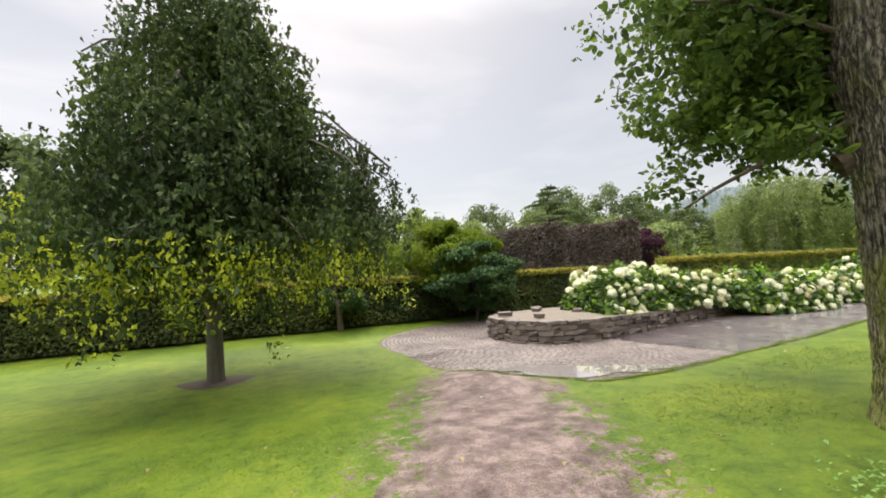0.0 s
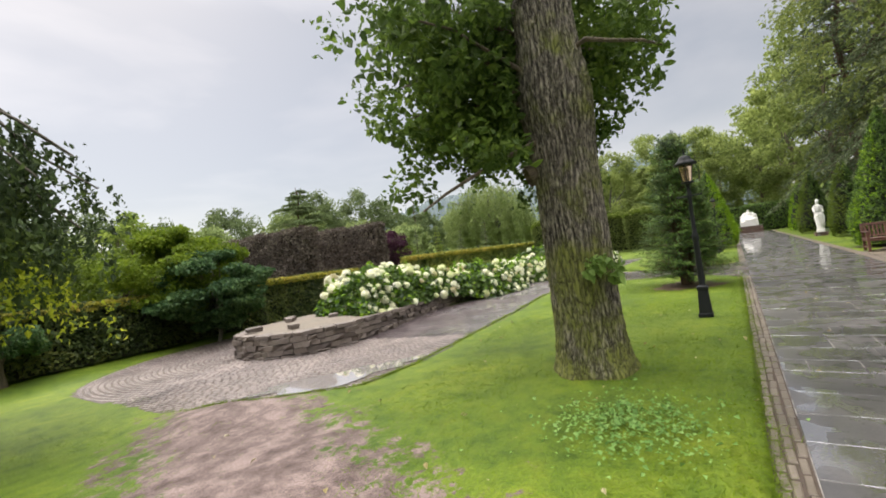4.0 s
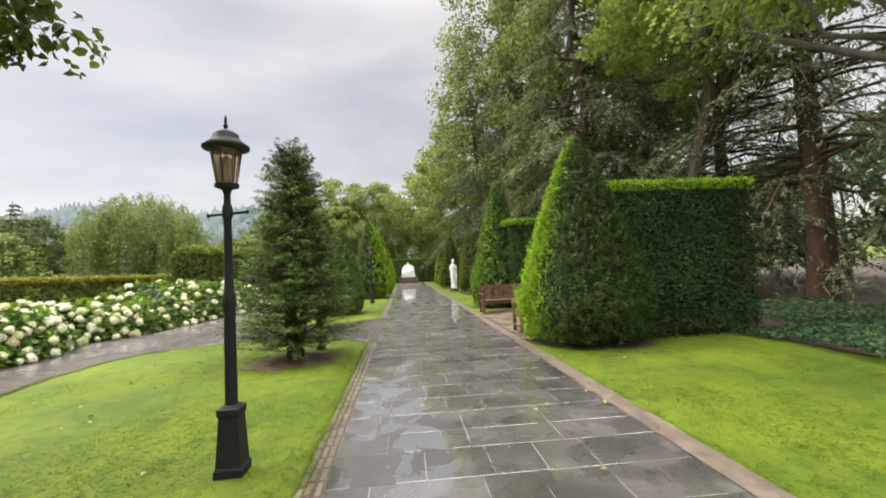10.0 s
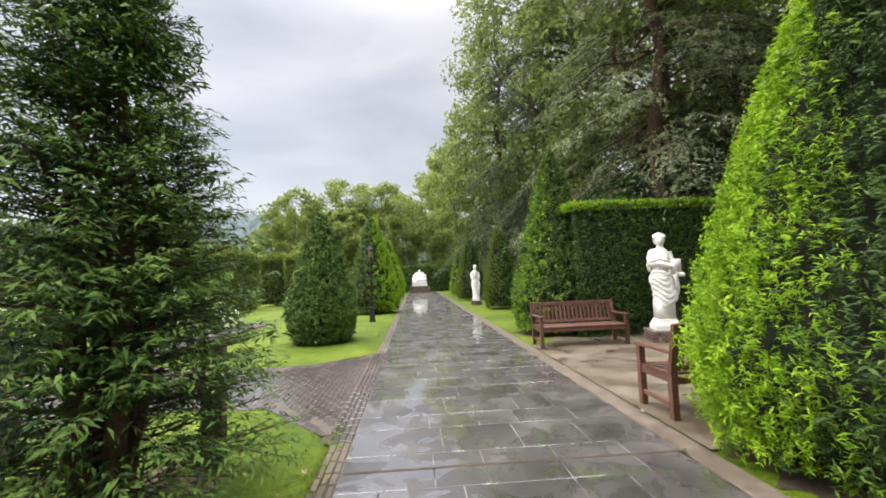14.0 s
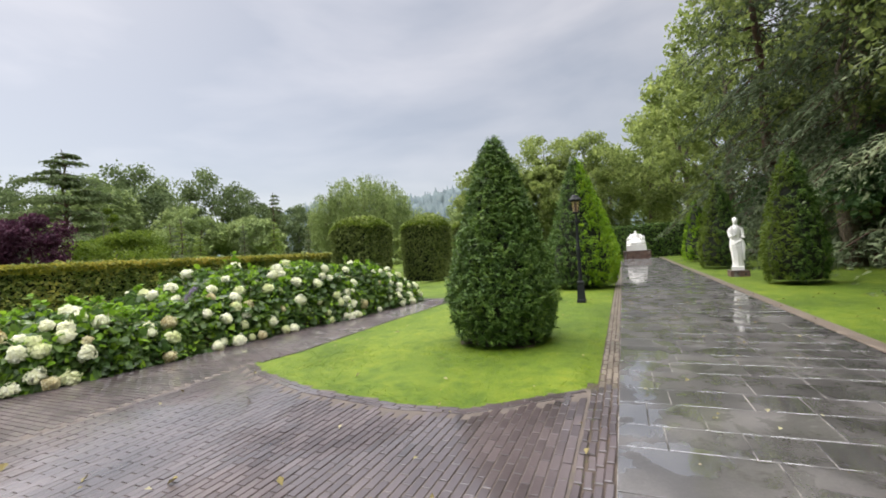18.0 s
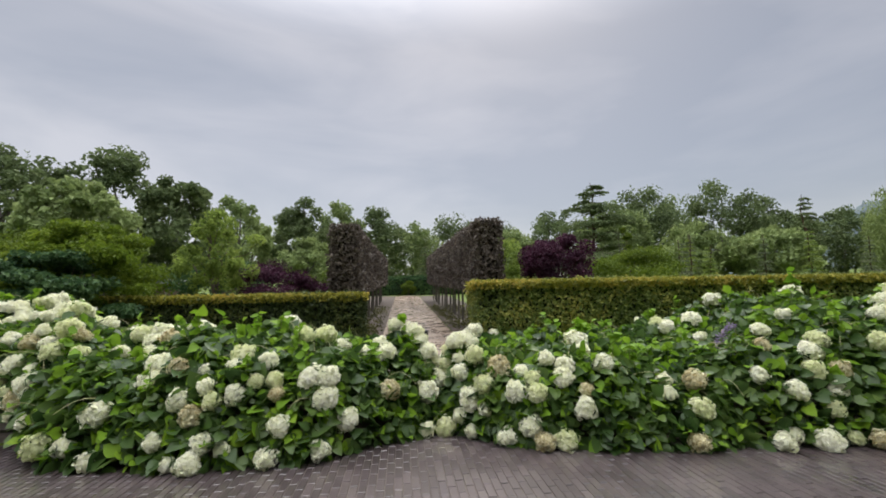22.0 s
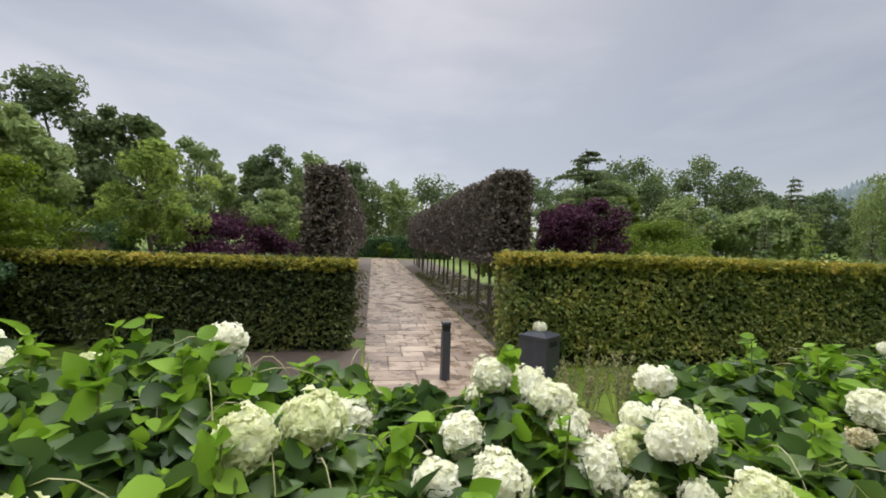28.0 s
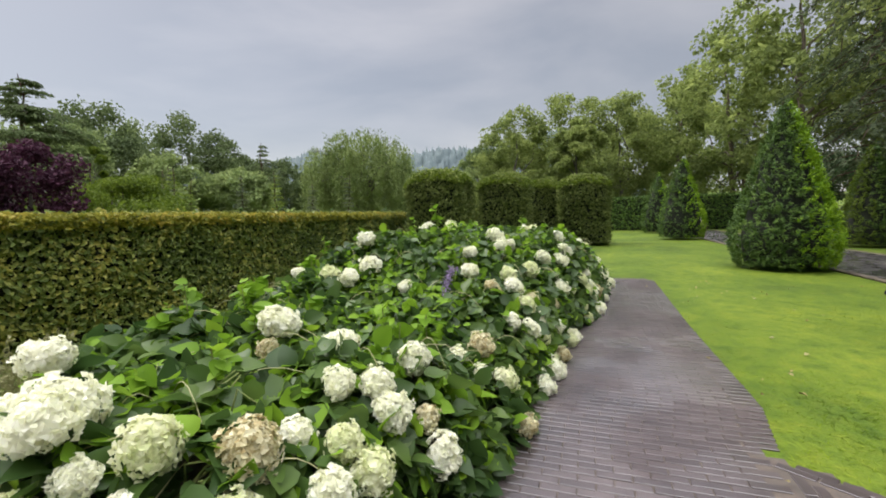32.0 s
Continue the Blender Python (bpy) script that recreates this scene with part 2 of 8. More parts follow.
M_GRASS = leaf_mat("grass_blade", (0.0626, 0.107, 0.00537), (0.114, 0.179, 0.00805), (0.192, 0.268, 0.0143), rough=0.5, glow=0.5, patch=0.9)
M_PETAL = leaf_mat("white_petal", (0.74, 0.76, 0.50), (0.88, 0.88, 0.72), (0.94, 0.93, 0.84), rough=0.6, glow=0.42, patch=2.0)
M_PETAL_GREEN = leaf_mat("greenish_petal", (0.62, 0.68, 0.34), (0.78, 0.80, 0.52), (0.88, 0.87, 0.70), rough=0.6, glow=0.42, patch=2.0)
M_PETAL_OLD = leaf_mat("faded_petal", (0.36, 0.27, 0.11), (0.66, 0.61, 0.38), (0.84, 0.82, 0.64), rough=0.7, glow=0.25, patch=3.0)
# near-black core colours stand in for the shade deep in clipped foliage
M_CORE = grain_mat("inner_shade", [(0.2, (0.006, 0.009, 0.005)), (0.8, (0.018, 0.022, 0.010))], 9, (0.8, 0.95), 0.6, 0.03, 50)
M_CORE_COPPER = grain_mat("inner_copper_shade", [(0.2, (0.010, 0.007, 0.006)), (0.8, (0.026, 0.018, 0.014))], 9, (0.8, 0.95), 0.6, 0.03, 50)
M_BARK = grain_mat("oak_bark", [(0.15, (0.030, 0.024, 0.017)), (0.55, (0.115, 0.088, 0.058)), (0.9, (0.21, 0.165, 0.11))], 9, (0.7, 0.95), 1.0, 0.05, 40, stretch=(1.6, 1.6, 0.22))
M_BARK_SMOOTH = grain_mat("smooth_bark", [(0.2, (0.045, 0.038, 0.030)), (0.8, (0.14, 0.125, 0.095))], 7, (0.6, 0.9), 0.5, 0.02, 50, stretch=(1, 1, 0.4))
M_BARK_RED = grain_mat("reddish_bark", [(0.2, (0.03, 0.016, 0.010)), (0.8, (0.11, 0.060, 0.038))], 6, (0.7, 0.95), 0.8, 0.04, 40, stretch=(1, 1, 0.25))
M_STEM = grain_mat("green_stem", [(0.2, (0.10, 0.13, 0.03)), (0.8, (0.22, 0.26, 0.07))], 9, (0.5, 0.8), 0.1, 0.005, 50)
M_STALK = grain_mat("pale_stalk", [(0.2, (0.20, 0.21, 0.08)), (0.8, (0.40, 0.38, 0.19))], 9, (0.5, 0.8), 0.1, 0.005, 50)
M_SLAB = grain_mat("wet_bluestone", [(0.15, (0.026, 0.024, 0.023)), (0.5, (0.060, 0.055, 0.052)), (0.9, (0.130, 0.120, 0.112))], 1.6, (0.35, 0.55), 0.10, 0.004, 60, per_piece=0.25, coord="Place")


def wet_film(m, scale, dry, coat, spec, wet, ior):
    """Rain lying on the slabs in a broken film: mirror-smooth in pools, duller where it has drained."""
    n, l = m.node_tree.nodes, m.node_tree.links
    b = n["Principled BSDF"]
    pos = n.new("ShaderNodeNewGeometry")
    a = noise_node(n, l, scale, 4.0, 0.55, pos.outputs["Position"], 0.5)
    r = ramp_node(n, [(0.49, (wet, wet, wet)), (0.53, (dry, dry, dry))])
    l.new(a.outputs[0], r.inputs[0])
    l.new(r.outputs[0], b.inputs["Coat Weight"])
    b.inputs["Coat Roughness"].default_value = coat
    b.inputs["Specular IOR Level"].default_value = spec
    b.inputs["Coat IOR"].default_value = ior
    ripple = noise_node(n, l, 2.4, 2.0, 0.4, pos.outputs["Position"])
    w = n.new("ShaderNodeBump")
    w.inputs["Strength"].default_value, w.inputs["Distance"].default_value = 0.15, 0.004
    l.new(ripple.outputs[0], w.inputs["Height"])
    l.new(w.outputs[0], b.inputs["Coat Normal"])


wet_film(M_SLAB, 2.6, 0.24, 0.05, 0.4, 1.0, 3.3)
M_JOINT = grain_mat("pale_mortar", [(0.40, (0.028, 0.025, 0.022)), (0.64, (0.27, 0.25, 0.225))], 2.6, (0.5, 0.9), 0.3, 0.004, 90)
M_BRICK = grain_mat("clinker_brick", [(0.1, (0.032, 0.024, 0.024)), (0.5, (0.062, 0.047, 0.047)), (0.95, (0.110, 0.086, 0.084))], 1.1, (0.26, 0.46), 0.25, 0.005, 110, per_piece=0.34, coord="Place")
wet_film(M_BRICK, 0.7, 0.4, 0.15, 0.25, 1.0, 1.75)
M_SANDJOINT = grain_mat("sand_joint", [(0.2, (0.045, 0.036, 0.030)), (0.8, (0.12, 0.095, 0.075))], 6, (0.6, 0.95), 0.4, 0.004, 120)
M_COBBLE = grain_mat("granite_cobble", [(0.1, (0.074, 0.058, 0.052)), (0.5, (0.140, 0.112, 0.100)), (0.95, (0.222, 0.183, 0.163))], 1.3, (0.28, 0.6), 0.3, 0.006, 90, per_piece=0.5, coord="Place")
M_FLAG = grain_mat("tan_flagstone", [(0.1, (0.085, 0.058, 0.040)), (0.5, (0.205, 0.148, 0.102)), (0.95, (0.34, 0.265, 0.19))], 2.2, (0.12, 0.5), 0.25, 0.008, 60, per_piece=0.55, coord="Place")
M_WALLSTONE = grain_mat("wall_stone", [(0.1, (0.045, 0.036, 0.032)), (0.5, (0.105, 0.082, 0.068)), (0.95, (0.20, 0.165, 0.135))], 6, (0.45, 0.8), 0.7, 0.012, 60, per_piece=0.5)
M_SAND = grain_mat("damp_sand", [(0.30, (0.040, 0.026, 0.015)), (0.38, (0.072, 0.053, 0.036)), (0.44, (0.112, 0.088, 0.060)), (0.62, (0.138, 0.112, 0.079)), (0.85, (0.19, 0.155, 0.11))], 1.7, (0.16, 0.85), 0.6, 0.012, 55)
M_GRIT = grain_mat("dark_grit", [(0.1, (0.05, 0.038, 0.026)), (0.5, (0.11, 0.085, 0.062)), (0.95, (0.21, 0.17, 0.13))], 5, (0.5, 0.9), 0.7, 0.012, 140)
M_EDGING = grain_mat("mossy_edging_brick", [(0.1, (0.0527, 0.0425, 0.0255)), (0.5, (0.115, 0.0918, 0.0646)), (0.95, (0.196, 0.162, 0.123))], 2.4, (0.3, 0.6), 0.5, 0.008, 90, per_piece=0.35, coord="Place")
M_SOIL = grain_mat("dark_soil", [(0.1, (0.022, 0.015, 0.010)), (0.6, (0.060, 0.042, 0.028)), (0.95, (0.12, 0.085, 0.055))], 5, (0.7, 0.95), 0.8, 0.02, 90)
M_LOAM = grain_mat("loose_loam", [(0.15, (0.045, 0.029, 0.015)), (0.5, (0.12, 0.08, 0.045)), (0.9, (0.21, 0.15, 0.09))], 7, (0.7, 0.95), 0.9, 0.02, 70)
M_IRON = grain_mat("black_iron", [(0.2, (0.008, 0.009, 0.010)), (0.8, (0.017, 0.019, 0.020))], 8, (0.55, 0.72), 0.08, 0.003, 90)
M_IRON.node_tree.nodes["Principled BSDF"].inputs["Specular IOR Level"].default_value = 0.28
M_ANTHRACITE = grain_mat("anthracite_coating", [(0.2, (0.030, 0.034, 0.042)), (0.8, (0.048, 0.052, 0.062))], 8, (0.35, 0.5), 0.05, 0.002, 200)
M_TEAK = grain_mat("wet_teak", [(0.1, (0.040, 0.016, 0.011)), (0.5, (0.105, 0.044, 0.030)), (0.95, (0.18, 0.088, 0.060))], 5, (0.3, 0.6), 0.25, 0.004, 60, stretch=(1, 1, 6), per_piece=0.4)
M_MARBLE = grain_mat("weathered_white_stone", [(0.05, (0.58, 0.55, 0.48)), (0.4, (0.76, 0.74, 0.69)), (0.9, (0.86, 0.85, 0.82))], 3.5, (0.5, 0.75), 0.25, 0.006, 70)
M_BRICKRED = grain_mat("plinth_brick", [(0.1, (0.06, 0.032, 0.022)), (0.5, (0.13, 0.075, 0.052)), (0.95, (0.20, 0.13, 0.10))], 5, (0.5, 0.85), 0.5, 0.006, 80, per_piece=0.5)
M_ROOF = grain_mat("grey_roof", [(0.2, (0.10, 0.10, 0.10)), (0.8, (0.24, 0.23, 0.22))], 3, (0.5, 0.8), 0.2, 0.01, 40)


def glass_mat():
    m, n, l, b = node_mat("amber_lamp_glass")
    b.inputs["Base Color"].default_value = (0.95, 0.70, 0.50, 1)
    b.inputs["Roughness"].default_value = 0.12
    b.inputs["Transmission Weight"].default_value = 0.85
    b.inputs["IOR"].default_value = 1.2
    return m


def water_mat():
    m, n, l, b = node_mat("puddle_water")
    # base colour lightened to add to the bright sky reflection
    b.inputs["Base Color"].default_value = (0.24, 0.22, 0.21, 1)
    b.inputs["Roughness"].default_value = 0.03
    b.inputs["IOR"].default_value = 4.5
    return m


def ground_mat():
    """Short wet turf with yellowed and bare places; the trodden bare earth has its own outline."""
    m, n, l, b = node_mat("turf_and_earth")
    co = n.new("ShaderNodeTexCoord")
    a = noise_node(n, l, 0.45, 4.0, 0.6, co.outputs["Object"])
    f = noise_node(n, l, 34.0, 4.0, 0.7, co.outputs["Object"])
    md = noise_node(n, l, 4.0, 5.0, 0.65, co.outputs["Object"])
    r1 = ramp_node(n, [(0.3, (0.056, 0.096, 0.006)), (0.5, (0.097, 0.148, 0.008)), (0.72, (0.158, 0.206, 0.014))])
    l.new(a.outputs[0], r1.inputs[0])
    r2 = ramp_node(n, [(0.3, (0.62, 0.64, 0.62)), (0.6, (1, 1, 1)), (0.8, (1.15, 1.12, 1.0))])
    l.new(f.outputs[0], r2.inputs[0])
    turf = mix_node(n, l, 1.0, r1.outputs[0], r2.outputs[0], "MULTIPLY")
    r5 = ramp_node(n, [(0.34, (0.60, 0.72, 0.6)), (0.5, (0.97, 1, 0.95)), (0.68, (1.25, 1.12, 1.1))])
    l.new(md.outputs[0], r5.inputs[0])
    turf = mix_node(n, l, 1.0, turf, r5.outputs[0], "MULTIPLY")
    e = noise_node(n, l, 3.0, 6.0, 0.7, co.outputs["Object"])
    r3 = ramp_node(n, [(0.34, (0.056, 0.038, 0.033)), (0.48, (0.120, 0.088, 0.079)), (0.62, (0.21, 0.160, 0.146))])
    l.new(e.outputs[0], r3.inputs[0])
    grit = noise_node(n, l, 70.0, 3.0, 0.7, co.outputs["Object"])
    r6 = ramp_node(n, [(0.32, (0.45, 0.43, 0.42)), (0.5, (1, 1, 1)), (0.72, (1.5, 1.45, 1.4))])
    l.new(grit.outputs[0], r6.inputs[0])
    earth = mix_node(n, l, 1.0, r3.outputs[0], r6.outputs[0], "MULTIPLY")
    # the beaten track runs from the cobbled round towards the walker
    at = n.new("ShaderNodeAttribute")
    at.attribute_name = "worn"
    thr = n.new("ShaderNodeMath")
    thr.operation = "MULTIPLY_ADD"
    l.new(md.outputs[0], thr.inputs[0])
    thr.inputs[1].default_value = 2.1
    tuft = noise_node(n, l, 15.0, 4.0, 0.65, co.outputs["Object"])
    frayed = n.new("ShaderNodeMath")
    frayed.operation = "MULTIPLY_ADD"
    l.new(tuft.outputs[0], frayed.inputs[0])
    frayed.inputs[1].default_value = 1.25
    l.new(at.outputs["Fac"], frayed.inputs[2])
    l.new(frayed.outputs[0], thr.inputs[2])
    r4 = ramp_node(n, [(0.90, (0, 0, 0)), (1.06, (1, 1, 1))])
    sc = n.new("ShaderNodeMath")
    sc.operation = "MULTIPLY"
    sc.inputs[1].default_value = 0.62
    l.new(thr.outputs[0], sc.inputs[0])
    l.new(sc.outputs[0], r4.inputs[0])
    col = mix_node(n, l, r4.outputs[0], turf, earth)
    l.new(col, b.inputs["Base Color"])
    b.inputs["Roughness"].default_value = 0.75
    b.inputs["Specular IOR Level"].default_value = 0.25
    rise = n.new("ShaderNodeMath")
    l.new(f.outputs[0], rise.inputs[0])
    l.new(e.outputs[0], rise.inputs[1])
    bump_node(n, l, rise.outputs[0], 0.55, 0.03, b)
    return m


M_GLASS, M_WATER, M_TURF = glass_mat(), water_mat(), ground_mat()


# ---------------------------------------------------------------- geometry helpers
class Geo:
    """Gathers vertices and four-cornered faces, to make one mesh of them."""

    def __init__(self):
        self.v, self.f, self.n = [], [], 0

    def add(self, v, f):
        v, f = np.asarray(v, float).reshape(-1, 3), np.asarray(f, np.int64).reshape(-1, 4)
        self.v.append(v)
        self.f.append(f + self.n)
        self.n += len(v)
        return self

    def box(self, c, s, rz=0.0, bevel=0.0, m=None):
        """A box with its upper edges chamfered."""
        x, y, z = np.array(s) / 2.0
        b = min(bevel, x * 0.8, y * 0.8)
        lo = [(-x, -y, -z), (x, -y, -z), (x, y, -z), (-x, y, -z)]
        zb = z - b
        mid = [(-x, -y, zb), (x, -y, zb), (x, y, zb), (-x, y, zb)]
        up = [(-x + b, -y + b, z), (x - b, -y + b, z), (x - b, y - b, z), (-x + b, y - b, z)]
        v = np.array(lo + mid + up if b else lo + [(-x, -y, z), (x, -y, z), (x, y, z), (-x, y, z)])
        f = [(3, 2, 1, 0)]
        rings = 2 if b else 1
        for k in range(rings):
            for j in range(4):
                i = (j + 1) % 4
                f.append((4 * k + j, 4 * k + i, 4 * k + 4 + i, 4 * k + 4 + j))
        f.append(tuple(range(4 * rings, 4 * rings + 4)))
        cs, sn = math.cos(rz), math.sin(rz)
        w = v.copy()
        w[:, 0], w[:, 1] = v[:, 0] * cs - v[:, 1] * sn, v[:, 0] * sn + v[:, 1] * cs
        if m is not None:
            w = w @ np.array(m.to_3x3()).T
        return self.add(w + np.array(c), f)

    def tube(self, pts, rad, sides=8, cap=True, wob=0.0, rng=None):
        """A round limb along pts with a radius at each."""
        pts = np.asarray(pts, float)
        rad = np.broadcast_to(np.asarray(rad, float), (len(pts),))
        tang = np.gradient(pts, axis=0)
        tang /= np.linalg.norm(tang, axis=1)[:, None] + 1e-9
        ref = np.array([0.0, 0.0, 1.0]) if abs(tang[0][2]) < 0.9 else np.array([1.0, 0.0, 0.0])
        a = np.cross(tang, ref)
        a /= np.linalg.norm(a, axis=1)[:, None] + 1e-9
        b = np.cross(tang, a)
        ang = np.linspace(0, 2 * np.pi, sides, endpoint=False)
        rr = rad[:, None] * np.ones(sides)
        if wob:
            rr = rr * (1 + wob * rng.standard_normal((len(pts), sides)))
        ring = pts[:, None] + rr[:, :, None] * (np.cos(ang)[None, :, None] * a[:, None] + np.sin(ang)[None, :, None] * b[:, None])
        k, j = np.meshgrid(np.arange(len(pts) - 1), np.arange(sides), indexing="ij")
        i = (j + 1) % sides
        f = np.stack([k * sides + j, (k + 1) * sides + j, (k + 1) * sides + i, k * sides + i], -1).reshape(-1, 4)
        self.add(ring.reshape(-1, 3), f)
        if cap:
            for e, o in ((0, 1), (len(pts) - 1, -1)):
                c = np.vstack([ring[e], pts[e]])
                q = [(j, (j + 1) % sides, sides, sides) for j in range(sides)]
                self.add(c, [t[::o] if o < 0 else t for t in q])
        return self

    def lathe(self, prof, c=(0, 0, 0), sides=16, square=False):
        """A turned body from pairs of radius and height."""
        if square:
            sides = 4
        ang = np.linspace(0, 2 * np.pi, sides, endpoint=False) + (np.pi / 4 if square else 0)
        p = np.asarray(prof, float)
        ring = np.stack([p[:, :1] * np.cos(ang), p[:, :1] * np.sin(ang), p[:, 1:] * np.ones(sides)], -1) + np.array(c)
        k, j = np.meshgrid(np.arange(len(p) - 1), np.arange(sides), indexing="ij")
        i = (j + 1) % sides
        return self.add(ring.reshape(-1, 3), np.stack([k * sides + j, k * sides + i, (k + 1) * sides + i, (k + 1) * sides + j], -1).reshape(-1, 4))

    def mesh(self, name, smooth=False):
        v = np.concatenate(self.v) if self.v else np.zeros((0, 3))
        f = np.concatenate(self.f) if self.f else np.zeros((0, 4), np.int64)
        return raw_mesh(name, v, f, smooth)


def raw_mesh(name, v, f, smooth=False):
    """A mesh from arrays; a face whose last two corners are one is a triangle."""
    me = bpy.data.meshes.new(name)
    tri = f[:, 2] == f[:, 3]
    count = np.where(tri, 3, 4)
    keep = np.ones((len(f), 4), bool)
    keep[tri, 3] = False
    loops = f[keep]
    me.vertices.add(len(v))
    me.vertices.foreach_set("co", np.ascontiguousarray(v, np.float32).ravel())
    me.loops.add(len(loops))
    me.loops.foreach_set("vertex_index", loops.astype(np.int32))
    me.polygons.add(len(f))
    me.polygons.foreach_set("loop_start", np.r_[0, np.cumsum(count)[:-1]].astype(np.int32))
    me.polygons.foreach_set("loop_total", count.astype(np.int32))
    me.update(calc_edges=True)
    me.polygons.foreach_set("use_smooth", np.full(len(f), smooth, bool))
    return me


def part(name, geo, material, parent=None, label="", smooth=False, kind=""):
    """One mesh object from a Geo, a bmesh or a mesh, under its thing."""
    if isinstance(geo, Geo):
        me = geo.mesh(name, smooth)
    elif isinstance(geo, bmesh.types.BMesh):
        me = bpy.data.meshes.new(name)
        geo.to_mesh(me)
        geo.free()
    else:
        me = geo
    if material is not None and not me.materials:
        me.materials.append(material)
    ob = new(name, me)
    if parent is not None:
        ob.parent = parent
    return tagged(ob, label, kind=kind)


def thing(name, label, category, at=(0, 0, 0), rz=0.0, group="", kind=""):
    ob = new(name)
    ob.matrix_basis = pose(*at, 0, 0, rz)
    return tagged(ob, label, category, group, kind)


def leaves(P, N, size, rng, aspect=0.6, D=None, jitter=0.5, fold=0.12, vary=0.35, flip=False):
    """Blades as folded lozenges at P, facing about N, pointing along D where given."""
    n = len(P)
    N = N + jitter * rng.standard_normal((n, 3))
    N /= np.linalg.norm(N, axis=1)[:, None] + 1e-9
    T = rng.standard_normal((n, 3)) if D is None else D + 0.35 * rng.standard_normal((n, 3))
    T -= (T * N).sum(1)[:, None] * N
    T /= np.linalg.norm(T, axis=1)[:, None] + 1e-9
    B = np.cross(N, T)
    s = size * (1 + vary * rng.standard_normal(n)).clip(0.4, 1.8)
    s = s[:, None]
    base, tip = P - 0.5 * s * T, P + 0.5 * s * T - 0.12 * s * N
    mid = P - 0.05 * s * T + fold * s * N * 0.5
    v = np.stack([base, mid + 0.5 * aspect * s * B + fold * s * N, tip, mid - 0.5 * aspect * s * B + fold * s * N], 1).reshape(-1, 3)
    f = np.arange(4 * n).reshape(-1, 4)
    return v, f


def unit(v):
    return v / (np.linalg.norm(v, axis=-1, keepdims=True) + 1e-9)


def noise3(P, scale, seed=0):
    """Cheap smooth noise in about -1 to 1."""
    r = np.random.default_rng(seed)
    out = np.zeros(len(P))
    for k in range(5):
        d, ph = r.standard_normal(3), r.uniform(0, 6.28)
        out += np.sin(P @ d * scale * (1 + 0.6 * k) + ph) / (1 + 0.5 * k)
    return out / 2.2


# ---------------------------------------------------------------- the lie of the land
def step(a, b, x):
    u = np.clip((np.asarray(x, float) - a) / (b - a), 0, 1)
    return u * u * (3 - 2 * u)


def land(x, y):
    """The height of the ground: a hollow by the cobbled round, and a rise beyond the clipped hedges."""
    x, y = np.asarray(x, float), np.asarray(y, float)
    a = 0.22 * step(2.5, 7.5, y) * step(-13, -6, -x)
    b = 0.38 * step(8.5, 12.5, y) * step(6, 11, x)
    c = 0.25 * step(8.5, 12.5, y) * (1 - step(6, 11, x))
    z = -np.maximum(np.maximum(a, b), c) + 0.033 * np.maximum(0, np.minimum(y, 75) - 13.5)
    flat = 1 - step(1.0, 2.3, np.hypot((x - 4.5) * 0.8 + (y - 5.5) * 0.45, (y - 5.5) * 1.25))
    return z + (-0.085 - z) * flat


def h(x, y):
    return float(land(x, y))


# ---------------------------------------------------------------- floors and paving
def lawn_edge(x):
    """The near edge of the brick path."""
    return np.interp(x, [2.9, 3.1, 3.55, 4.3, 5.5, 8.0, 10.0, 12.4, 13.6, 14.3, 14.7, 18.6, 19.4, 22.0, 26.4], [7.8, 6.8, 5.8, 4.75, 4.65, 4.85, 4.95, 5.15, 5.0, 4.7, 4.35, 5.0, 4.85, 4.85, 4.75])


def plant_edge(x):
    """The far edge of the brick path, along the wall and the flowers."""
    return np.interp(x, [2.9, 4.0, 5.6, 6.1, 7.1, 8.3, 11.0, 12.6, 13.6, 14.9, 15.3, 16.15, 16.8, 17.6, 18.5, 19.6, 21.0, 22.5, 25.0, 26.6], [9.0, 9.5, 9.0, 8.2, 7.8, 7.85, 7.75, 7.1, 6.88, 6.9, 7.18, 7.55, 7.05, 6.78, 6.68, 6.62, 6.45, 6.1, 5.88, 5.8])


def in_junction(x, y):
    west = np.interp(y, [0.3, 1.2, 2.2, 3.3, 4.4, 5.3], [14.0, 15.05, 15.2, 15.05, 14.65, 14.3])
    east = np.interp(y, [0.2, 1.3, 2.0, 3.2, 4.5, 5.3], [18.5, 17.65, 17.6, 17.8, 18.3, 18.85])
    return (y > 0.30) & (y <= 5.3) & (x > west) & (x < east)


def in_path(x, y):
    return (x > 2.9) & (x < 26.4) & (y > lawn_edge(x)) & (y < plant_edge(x) + 0.35)


def in_round(x, y):
    return (np.hypot(x - 6.5, y - 10.4) < 3.75) | ((x > 2.9) & (x < 6.0) & (y > lawn_edge(x)) & (y < 10.5) & (np.hypot(x - 6.5, y - 10.4) < 5.9))


def paved(x, y):
    x, y = np.asarray(x, float), np.asarray(y, float)
    slab = (y > -2.86) & (y < 0.26) & (x < 52)
    flags = (x > 14.9) & (x < 17.75) & (y > 9.7) & (y < 57)
    return slab | in_junction(x, y) | in_path(x, y) | in_round(x, y) | flags


def spaced(*runs):
    out = []
    for a, b, d in runs:
        out.append(np.arange(a, b, d))
    return np.unique(np.concatenate(out))


